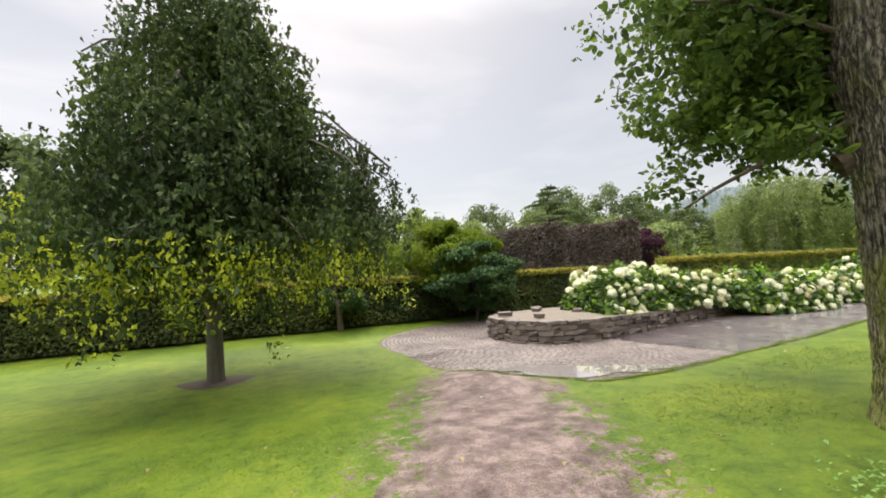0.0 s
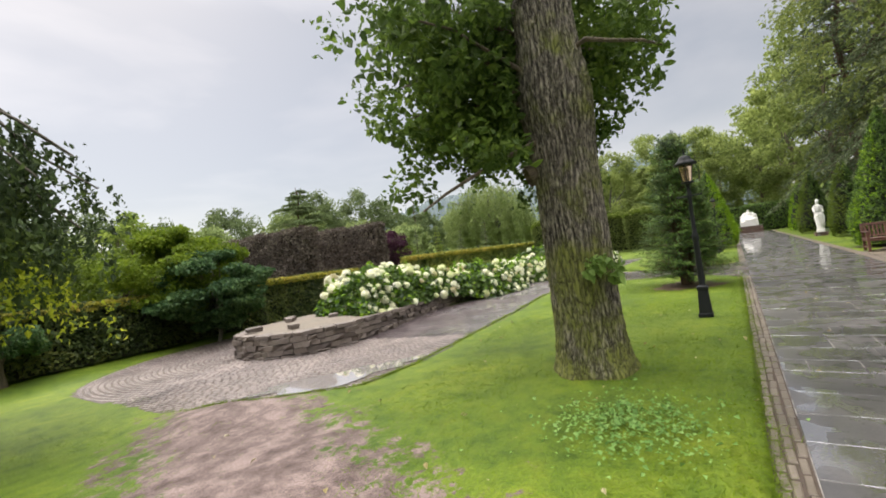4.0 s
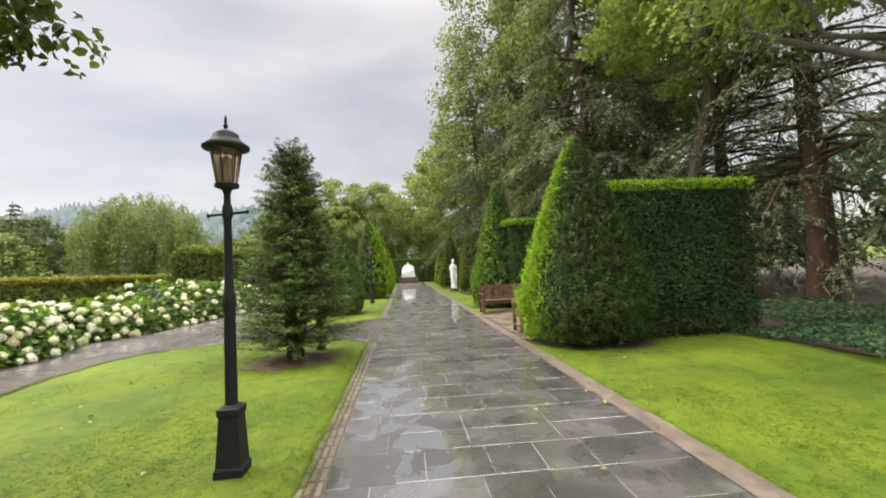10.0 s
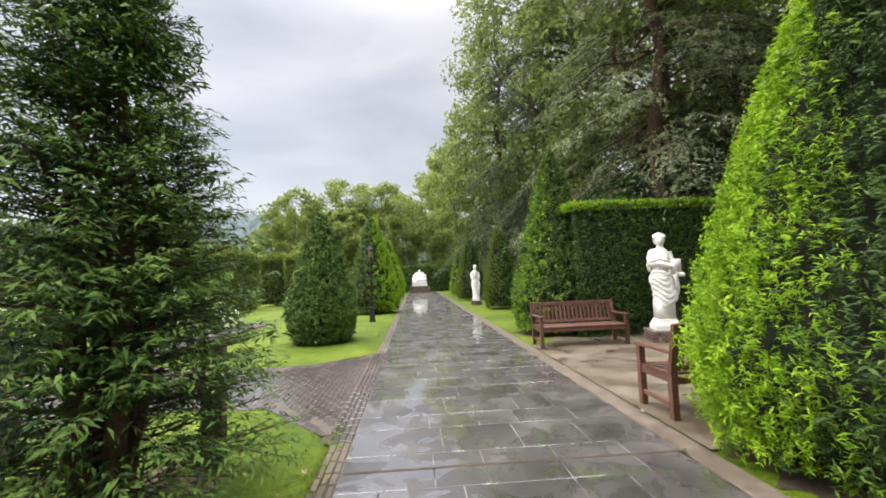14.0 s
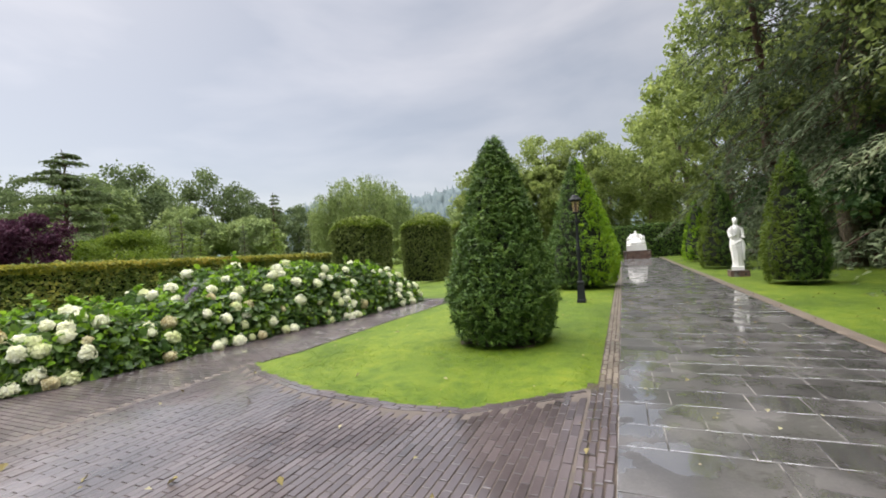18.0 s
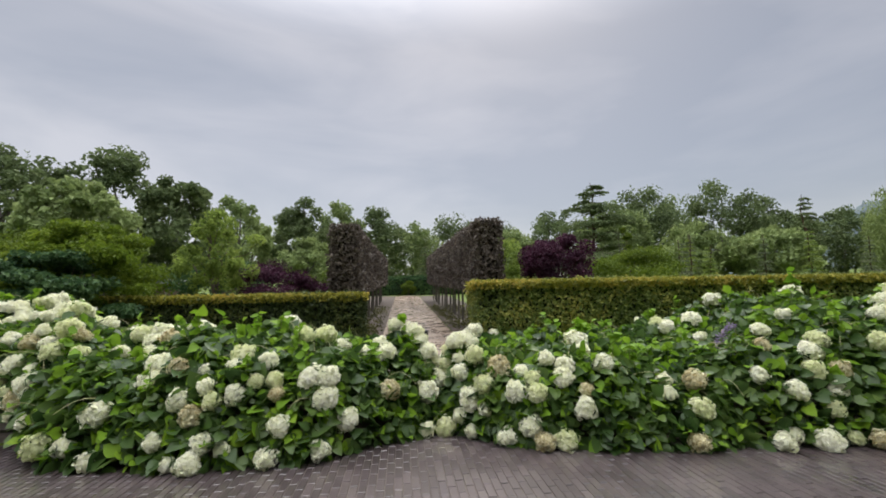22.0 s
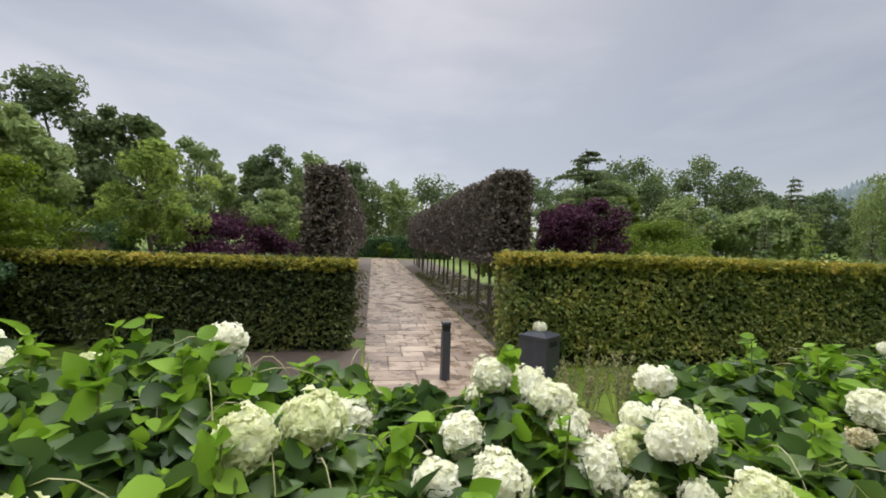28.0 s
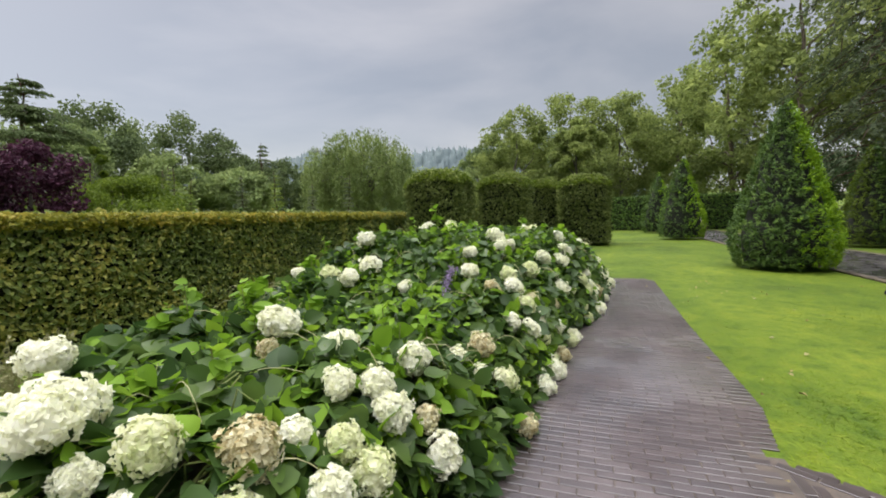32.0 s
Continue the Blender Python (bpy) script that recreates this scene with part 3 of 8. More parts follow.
def build_ground():
    xs = spaced((-900, -100, 100), (-100, -20, 10), (-20, -4, 1.0), (-4, 28, 0.25), (28, 60, 1.0), (60, 140, 8), (140, 1000, 90))
    ys = spaced((-600, -100, 100), (-100, -16, 7), (-16, -4, 1.0), (-4, 18, 0.25), (18, 60, 1.0), (60, 130, 7), (130, 1100, 90))
    X, Y = np.meshgrid(xs, ys, indexing="ij")
    around = [paved(X + dx, Y + dy) for dx in (-0.45, 0, 0.45) for dy in (-0.45, 0, 0.45)]
    under = np.where((Y > 0.3) & (Y < 9.6), np.all(around, axis=0), paved(X, Y))
    Z = land(X, Y) - 0.035 * under + (0.006 * np.sin(X * 1.7 + Y) + 0.006 * np.sin(Y * 2.3 - X * 0.6)) * ~np.any(around, axis=0)
    Z = Z + 0.014 * (np.any(around, axis=0) & ~paved(X, Y) & (X < 14.2) & (Y > 3.0) & (Y < 14.6))
    far_off = np.hypot(X - 15, Y - 10)
    Z = Z + 14 * step(130, 420, far_off) * step(-0.2, 0.6, np.sin(np.arctan2(Y, X) * 3 + 1.0)) + 6 * step(90, 300, far_off)
    i, j = np.meshgrid(np.arange(len(xs) - 1), np.arange(len(ys) - 1), indexing="ij")
    n = len(ys)
    f = np.stack([i * n + j, (i + 1) * n + j, (i + 1) * n + j + 1, i * n + j + 1], -1).reshape(-1, 4)
    me = raw_mesh("ground", np.stack([X, Y, Z], -1).reshape(-1, 3), f, True)
    line = np.array([(0.9, 0.8), (1.5, 2.6), (2.2, 4.0), (2.8, 5.4), (3.4, 6.4)])
    pts = np.stack([X, Y], -1).reshape(-1, 2)
    best = np.full(len(pts), 99.0)
    for a, b in zip(line[:-1], line[1:]):
        u = np.clip(((pts - a) @ (b - a)) / ((b - a) @ (b - a)), 0, 1)
        best = np.minimum(best, np.linalg.norm(pts - a - u[:, None] * (b - a), axis=1))
    worn = np.clip(1.2 - 0.75 * best, -0.9, 1.0) - 0.6
    me.attributes.new("worn", "FLOAT", "POINT").data.foreach_set("value", worn.astype(np.float32))
    me.materials.append(M_TURF)
    return tagged(new("ground", me), "wet green lawn with a trodden bare earth track", "lawn", kind="structure")


build_ground()


def sheet(name, label, category, outline, material, lift, cell=0.4):
    """A flat-lying surface inside an outline test, draped on the land: outline gives x0, x1, y0, y1 and a test."""
    x0, x1, y0, y1, test = outline
    xs, ys = np.arange(x0, x1 + cell / 2, cell), np.arange(y0, y1 + cell / 2, cell)
    X, Y = np.meshgrid(xs, ys, indexing="ij")
    Z = land(X, Y) + lift
    i, j = np.meshgrid(np.arange(len(xs) - 1), np.arange(len(ys) - 1), indexing="ij")
    n = len(ys)
    f = np.stack([i * n + j, (i + 1) * n + j, (i + 1) * n + j + 1, i * n + j + 1], -1).reshape(-1, 4)
    cx, cy = (X[:-1, :-1] + cell / 2).ravel(), (Y[:-1, :-1] + cell / 2).ravel()
    f = f[test(cx, cy)]
    me = raw_mesh(name, np.stack([X, Y, Z], -1).reshape(-1, 3), f)
    me.materials.append(material)
    return tagged(new(name, me), label, category, kind="structure")


everywhere = lambda x, y: np.ones(len(x), bool)
slab_path = sheet("slab_path", "wet dark grey bluestone slab path with pale joints", "path", (-14, 52, -2.68, 0.06, everywhere), M_JOINT, 0.000, 0.17125)
brick_path = sheet("brick_path", "damp purple-brown clinker brick path through the garden", "path", (2.7, 26.7, 0.3, 8.3, lambda x, y: in_path(x, y) | in_junction(x, y)), M_SANDJOINT, 0.006, 0.1)
cobble_round = sheet("cobble_round", "round of worn pinkish granite cobbles laid in rings", "paving", (2.4, 10.4, 4.4, 14.4, lambda x, y: in_round(x, y) & ~in_path(x, y)), M_SANDJOINT, 0.006, 0.1)
flag_path = sheet("flagstone_path", "damp tan flagstone path between the beech rows", "path", (14.9, 17.75, 9.7, 57, everywhere), M_SANDJOINT, 0.0, 0.5)
gutter = sheet("brick_gutter", "mossy brick edging strip beside the slab path", "edging", (-14, 50, 0.06, 0.36, lambda x, y: (y < 0.26) | ((x > 13.9) & (x < 18.6))), M_SOIL, 0.0, 0.1)
sheet("gravel_strip", "narrow strip of damp sand and grit along the path", "path edge", (-14, 52, -2.88, -2.66, everywhere), M_GRIT, 0.012, 0.22)
sheet("sand_bay", "bay of damp ochre sand with shallow wet patches", "sand", (13.2, 19.8, -8.4, -2.9, lambda x, y: (y < -2.85) & (x > 13.3 + 0.15 * np.sin(y * 3)) & (x < 18.55 + 1.1 * step(-3.2, -3.9, y) + 0.12 * np.sin(y * 5))), M_SAND, 0.014, 0.1)
sheet("bed_and_shade", "bare brown soil along the beech rows", "soil", (17.8, 21.5, 14.5, 56, everywhere), M_SOIL, 0.012, 0.5)
sheet("bed_and_shade", "bare brown soil along the beech rows", "soil", (9.0, 15.0, 16.2, 57, everywhere), M_SOIL, 0.012, 0.5)
# dark sheet added over the lawn in place of the hedge's shade
sheet("bed_and_shade", "dark sheet painted as the shade at the foot of the low hedge", "soil", (11.0, 14.85, 12.2, 15.2, everywhere), M_SOIL, 0.014, 0.35)
sheet("cross_path", "pale sand path crossing the planting bed", "path", (17.9, 30, 24.4, 25.6, everywhere), M_SAND, 0.02, 0.6)
sheet("woodland_floor", "dark leaf-littered soil deeper in the wood", "soil", (-90, 170, -200, -39.6, everywhere), M_SOIL, 0.03, 8.0)
sheet("woodland_floor", "dark leaf-littered soil under the trees", "soil", (-14, 60, -40, -6.2, lambda x, y: y < -6.6 - 0.5 * np.sin(x * 0.7) - 2.5 * step(18, 22, x)), M_SOIL, 0.02, 0.5)


def piece_mesh(name, sx, sy, sz, bevel, seed, mat, rough=0.0):
    g = Geo().box((0, 0, 0), (sx, sy, sz), 0, bevel)
    v = np.concatenate(g.v)
    r = np.random.default_rng(seed)
    v = v + rough * r.uniform(-1, 1, v.shape) * np.array([sx, sy, sz])
    me = raw_mesh(name, v, np.concatenate(g.f))
    me.materials.append(mat)
    return me


def lay(parent, name, spots, near, mats, thick, bevel, tag, lift=0.0, rough=0.0, joint=0.008):
    """Paving pieces: spots are x, y, length along x, length along y, turn. Those that near() picks, up to 300, are objects; the rest is one mesh."""
    rng = np.random.default_rng(len(spots))
    rest, made, cache = Geo(), 0, {}
    for x, y, sx, sy, rz in spots:
        z = h(x, y) + lift - thick / 2 + float(np.clip(rng.normal(0, 0.0012), -0.003, 0.003))
        sx, sy = sx - joint, sy - joint
        tx, ty = (h(x + 0.05, y) - h(x - 0.05, y)) / 0.1, (h(x, y + 0.05) - h(x, y - 0.05)) / 0.1
        fall = pose(0, 0, 0, math.degrees(math.atan(ty)), -math.degrees(math.atan(tx)), 0)
        if made < 300 and near(x, y):
            key = (round(sx, 2), round(sy, 2), int(rng.integers(0, 2)))
            if key not in cache:
                cache[key] = piece_mesh(name, key[0], key[1], thick, bevel, made, mats, rough)
            ob = new(name, cache[key])
            ob.matrix_basis = pose(x, y, z) @ fall @ pose(0, 0, 0, float(rng.normal(0, 0.10)), float(rng.normal(0, 0.10)), math.degrees(rz))
            ob.parent = parent
            made += 1
        else:
            rest.box((x, y, z), (sx, sy, thick), rz, bevel, fall)
    if rest.n:
        part(name + "_run", rest, mats, parent, tag, kind="stuff")


def slab_spots():
    rng = np.random.default_rng(4)
    out, x, joint = [], -13.28, []
    while x < 51.5:
        d = float(rng.choice([0.40, 0.50, 0.50, 0.60]))
        y = -2.66
        while y < 0.04:
            w = min(float(rng.choice([0.50, 0.60, 0.70, 0.80, 0.40])), 0.06 - y)
            if 0.06 - y - w < 0.22:
                w = 0.06 - y
            out.append((x + d / 2, y + w / 2, d, round(w, 2), 0.0))
            y += w
        x += d
        if abs(x - 13.22) < 0.05 and not joint:
            joint.append(x)
            x += 0.03
    return out


def brick_spots():
    out = []
    # junction: laid lengthwise along the slab path
    for r in range(int(5.0 / 0.07)):
        y = 0.36 + 0.07 * r
        x = 13.6 + (0.105 if r % 2 else 0.0)
        while x < 19.2:
            if bool(in_junction(np.array(x - 0.24), np.array(y))) and bool(in_junction(np.array(x + 0.24), np.array(y))) and y < 4.95:
                out.append((x, y, 0.21, 0.07, 0.0))
            x += 0.21
    # path: laid across its run
    k, x = 0, 7.6
    while x < 26.3:
        lo, hi = float(lawn_edge(x)), float(plant_edge(x)) + 0.3
        if 14.4 < x < 18.8:
            lo = 4.98
        y = lo + 0.12 + (0.105 if k % 2 else 0.0)
        while y < hi:
            out.append((x, y, 0.07, 0.21, 0.0))
            y += 0.21
        x += 0.07
        k += 1
    # a soldier row along the lawn edges
    for a in np.arange(5.6, 26.2, 0.075):
        if not 14.5 < a < 18.7:
            y = float(lawn_edge(a))
            out.append((a, y + 0.01, 0.065, 0.20, 0.0))
    # two stretcher rows along each side of the junction
    sides = (([0.2, 1.3, 2.0, 3.2, 4.5, 5.3], [18.5, 17.65, 17.6, 17.8, 18.3, 18.85], -1), ([0.3, 1.2, 2.2, 3.3, 4.4, 5.3], [14.0, 15.05, 15.2, 15.05, 14.65, 14.3], 1))
    for ys, xs, way in sides:
        for row in range(2):
            y = 0.45 + 0.1 * row
            while y < 4.95:
                q, slope = float(np.interp(y, ys, xs)), float(np.interp(y + 0.1, ys, xs) - np.interp(y - 0.1, ys, xs)) / 0.2
                out.append((q + way * (0.04 + 0.075 * row), y, 0.070, 0.21, -math.atan(slope)))
                y += 0.215 * math.cos(math.atan(slope))
    return out


def gutter_spots():
    out = []
    rng = np.random.default_rng(12)
    for r, y in enumerate((0.095, 0.157, 0.218, 0.280)):
        x = -13.5 + 0.1 * r
        while x < 49:
            w = float(rng.choice([0.19, 0.21, 0.21, 0.23]))
            if r < 3 or 14.0 < x < 18.4:
                out.append((x + w / 2, y + float(rng.normal(0, 0.003)), w - 0.006 - 0.02 * float(rng.uniform()), 0.062 - 0.010 * float(rng.uniform()), float(rng.normal(0, 0.03))))
            x += w
    return out


def cobble_spots():
    rng = np.random.default_rng(8)
    out = []
    for r in np.arange(0.78, 6.0, 0.115):
        n = int(2 * math.pi * r / 0.15)
        a0 = rng.uniform(0, 1)
        for k in range(n):
            a = 2 * math.pi * (k + a0) / n
            x, y = 6.5 + r * math.cos(a), 10.4 + r * math.sin(a)
            inside = bool(in_round(np.array(x), np.array(y))) or (x < 7.56 and bool(in_path(np.array(x), np.array(y))))
            if not inside or x > 7.56 and y < float(plant_edge(x)) + 0.3:
                continue
            if 7.9 < y < 11.2 and x > 0.1 + np.interp(y, [7.85, 8.25, 8.9, 9.7, 10.4, 11.0], [7.1, 6.1, 5.62, 5.5, 5.65, 6.2]):
                continue
            out.append((x, y, 0.105 + rng.uniform(-0.012, 0.012), 0.145 + rng.uniform(-0.015, 0.01), a))
    return out


def flag_spots():
    rng = np.random.default_rng(11)
    out, y = [], 9.7
    while y < 56.6:
        d = float(rng.choice([0.35, 0.45, 0.55]))
        x = 14.9
        while x < 17.7:
            w = float(rng.choice([0.45, 0.6, 0.75, 0.9]))
            w = min(w, 17.75 - x)
            if 17.75 - x - w < 0.25:
                w = 17.75 - x
            split = rng.uniform() < 0.25 and d > 0.4
            if split:
                out.append((x + w / 2, y + d / 4, round(w, 2), round(d / 2, 2), 0.0))
                out.append((x + w / 2, y + 0.75 * d, round(w, 2), round(d / 2, 2), 0.0))
            else:
                out.append((x + w / 2, y + d / 2, round(w, 2), d, float(rng.normal(0, 0.006))))
            x += w
        y += d
    return out


def build_puddle():
    n = 40
    a = np.linspace(0, 2 * np.pi, n, endpoint=False)
    r = 1 + 0.22 * np.sin(3 * a + 1) + 0.13 * np.sin(7 * a) + 0.08 * np.sin(11 * a + 2)
    u, w = 1.22 * r * np.cos(a), 0.40 * r * np.sin(a)
    c, s = math.cos(-0.52), math.sin(-0.52)
    x, y = 4.5 + u * c - w * s, 5.42 + u * s + w * c
    # drawn in to the paving
    for _ in range(30):
        dry = ~(in_path(x, y) | in_round(x, y))
        x, y = np.where(dry, x + 0.05 * (4.75 - x), x), np.where(dry, y + 0.05 * (6.0 - y), y)
    z = h(4.5, 5.5) + 0.024
    v = np.vstack([np.stack([x, y, np.full(n, z)], 1), [[4.5, 5.42, z]]])
    f = [(k, (k + 1) % n, n, n) for k in range(n)]
    tagged(part("puddle", raw_mesh("puddle", v, np.array(f)), M_WATER), "shallow rain puddle at the edge of the cobbles", "puddle", kind="structure")


build_puddle()


# ---------------------------------------------------------------- clipped hedges
def face_scatter(x0, x1, y0, y1, z0, z1, rng, density, sides="NSEWT"):
    """Points and outward normals on the faces of a block."""
    P, N = [], []
    spec = {"S": ((x0, x1), (y0, y0), (z0, z1), (0, -1, 0)), "N": ((x0, x1), (y1, y1), (z0, z1), (0, 1, 0)), "W": ((x0, x0), (y0, y1), (z0, z1), (-1, 0, 0)),
            "E": ((x1, x1), (y0, y1), (z0, z1), (1, 0, 0)), "T": ((x0, x1), (y0, y1), (z1, z1), (0, 0, 1))}
    for k in sides:
        a, b, c, n = spec[k]
        dims = sorted([a[1] - a[0], b[1] - b[0], c[1] - c[0]])
        m = int(density * dims[1] * dims[2])
        P.append(np.stack([rng.uniform(*a, m), rng.uniform(*b, m), rng.uniform(*c, m)], 1))
        N.append(np.broadcast_to(np.array(n, float), (m, 3)))
    return np.concatenate(P), np.concatenate(N).copy()


def block_core(x0, x1, y0, y1, z0, z1, inset, seed, cell=0.35):
    """The twiggy inside of a clipped block, slightly uneven, its shade painted near-black."""
    g = Geo()
    x0, x1, y0, y1, z1 = x0 + inset, x1 - inset, y0 + inset, y1 - inset, z1 - inset
    nx, ny, nz = max(2, int((x1 - x0) / cell)), max(2, int((y1 - y0) / cell)), max(2, int((z1 - z0) / cell))

    def panel(o, u, v, nu, nv):
        a, b = np.meshgrid(np.linspace(0, 1, nu + 1), np.linspace(0, 1, nv + 1), indexing="ij")
        p = np.array(o) + a[..., None] * np.array(u) + b[..., None] * np.array(v)
        p = p.reshape(-1, 3)
        nrm = np.cross(u, v)
        nrm = nrm / np.linalg.norm(nrm)
        p = p + 0.03 * noise3(p, 2.5, seed)[:, None] * nrm
        i, j = np.meshgrid(np.arange(nu), np.arange(nv), indexing="ij")
        k = nv + 1
        g.add(p, np.stack([i * k + j, (i + 1) * k + j, (i + 1) * k + j + 1, i * k + j + 1], -1).reshape(-1, 4))

    dx, dy, dz = (x1 - x0, 0, 0), (0, y1 - y0, 0), (0, 0, z1 - z0)
    panel((x0, y0, z0), dx, dz, nx, nz)
    panel((x1, y1, z0), (x0 - x1, 0, 0), dz, nx, nz)
    panel((x1, y0, z0), dy, dz, ny, nz)
    panel((x0, y1, z0), (0, y0 - y1, 0), dz, ny, nz)
    panel((x0, y0, z1), dx, dy, nx, ny)
    return g


def hedge(name, label, box, leaf, density, mats, seed, sides="NSEWT", top=None, stems=0.0, aspect=0.65, rough=0.05, core=None, group="", swell=0.0, dome=0.0):
    """A clipped hedge: inner core, leafy faces, and lighter new shoots along the top."""
    x0, x1, y0, y1, z0, z1 = box
    rng = np.random.default_rng(seed)
    cx, cy = (x0 + x1) / 2, (y0 + y1) / 2
    t = thing(name, label, "hedge", (cx, cy, z0), group=group)
    b = (x0 - cx, x1 - cx, y0 - cy, y1 - cy, stems, z1 - z0)

    def domed(p):
        if dome:
            p[:, 2] -= dome * (np.abs(p[:, 0] / b[1]) ** 3 + np.abs(p[:, 1] / b[3]) ** 3) * np.clip(p[:, 2] / b[5], 0, 1.1) ** 3
        return p

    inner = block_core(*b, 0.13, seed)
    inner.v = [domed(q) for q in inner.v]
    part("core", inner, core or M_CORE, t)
    P, N = face_scatter(*b, rng, density, sides)
    off = rough * rng.standard_normal(len(P)) + 0.05 * noise3(P, 2.2, seed) + swell * noise3(P, 0.9, seed + 1)
    P = domed(P + N * off[:, None])
    ragged = (P[:, 2] < stems + 0.25) & (rng.uniform(size=len(P)) < 0.45)
    P, N = P[~ragged], N[~ragged]
    N[:, 2] += 0.45
    part("foliage", raw_mesh("foliage", *leaves(P, N, leaf, rng, aspect)), mats, t, kind="stuff")
    if top is not None:
        m = int(density * 0.9 * (x1 - x0) * (y1 - y0)) + int(density * 0.12 * (x1 - x0))
        P = np.stack([rng.uniform(b[0] - 0.02, b[1] + 0.02, m), rng.uniform(b[2] - 0.03, b[3] + 0.02, m), b[5] + rng.uniform(-0.03, 0.09, m)], 1)
        Q, Nq = face_scatter(b[0], b[1], b[2], b[3], b[5] - 0.15, b[5] + 0.06, rng, density * 1.3, "NSEW")
        P = np.vstack([P, Q + Nq * (0.06 + 0.04 * rng.standard_normal((len(Q), 1)))])
        P = domed(P)
        m = len(P)
        part("top_growth", raw_mesh("top_growth", *leaves(P, np.tile((0, 0, 1.0), (m, 1)), leaf, rng, aspect, jitter=0.9)), top, t, "yellowish new shoots", kind="stuff")
    if stems:
        for k in range(int((x1 - x0) / 0.32)):
            x = b[0] + 0.16 + 0.32 * k + rng.normal(0, 0.04)
            zz = h(cx + x, cy) - z0 - 0.05
            lean = rng.normal(0, 0.05)
            part("stem", Geo().tube([(x, rng.normal(0, 0.05), zz), (x + lean * 0.5, 0, zz + 0.3), (x + lean, 0, stems + 0.5)], [0.022, 0.018, 0.014], 6), M_BARK_SMOOTH, t)
    return t


zr = h(20, 14)
hedge("hornbeam_hedge", "clipped dark green hornbeam hedge with yellowing top", (17.66, 34.5, 13.85, 14.95, zr, 1.72), 0.085, 860, M_HEDGE, 21, "SWET", M_HEDGE_TOP)
hedge("hornbeam_hedge", "clipped dark hornbeam hedge standing on bare stems", (-9.0, 9.6, 15.15, 16.1, -0.24, 1.47), 0.095, 620, M_HEDGE_DARK, 22, "ST", M_HEDGE_TOP, stems=0.13)
hedge("hornbeam_hedge", "clipped dark hornbeam hedge beside the flagstone path", (9.6, 14.55, 15.15, 16.1, -0.36, 1.47), 0.088, 740, M_HEDGE_DARK, 23, "SET", M_HEDGE_TOP)


def beech_row(x0, x1, seed, side):
    rng = np.random.default_rng(seed)
    for k in range(9):
        ya = 17.2 + 3.15 * k
        yb = ya + 3.02
        zg = h(0, (ya + yb) / 2)
        t = thing("pleached_beech", "clipped copper beech block carried on thin bare trunks", "tree", ((x0 + x1) / 2, (ya + yb) / 2, zg), group="pleached beech rows")
        up = (x1 - x0) / 2
        zt = (3.98 if side else 3.75) - h(0, 17.2) + 0.05 * rng.standard_normal()
        b = (-up, up, -1.51, 1.51, 1.62, zt)
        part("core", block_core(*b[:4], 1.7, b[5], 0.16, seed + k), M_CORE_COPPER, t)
        near = k < 3
        P, N = face_scatter(*b, rng, 400 if near else 160, "SEWT" if k else "NSEWT")
        Q, Nq = face_scatter(b[0], b[1], b[2], b[3], 1.55, 1.66, rng, 240, "T")
        P, N = np.vstack([P, Q]), np.vstack([N, -Nq])
        P = P + N * (0.06 * rng.standard_normal(len(P)) + 0.06 * noise3(P, 2.0, k))[:, None]
        N[:, 2] += 0.3
        part("foliage", raw_mesh("foliage", *leaves(P, N, 0.115 if near else 0.16, rng, 0.65)), M_COPPER, t, kind="stuff")
        for y in (-0.85, 0.75):
            x = rng.normal(0, 0.05)
            part("trunk", Geo().tube([(x, y, -0.05), (x + 0.02, y, 0.9), (x, y + 0.02, 1.9)], [0.06, 0.052, 0.045], 8), M_BARK_SMOOTH, t)


beech_row(18.3, 19.2, 31, 1)
beech_row(13.3, 14.2, 32, 0)

hedge("boundary_hedge", "dark green hedge closing the far end of the beech walk", (8.5, 25.0, 59.2, 60.6, h(16, 60), h(16, 60) + 2.3), 0.22, 120, M_MAPLE, 35, "ST", None, rough=0.12, swell=0.15)


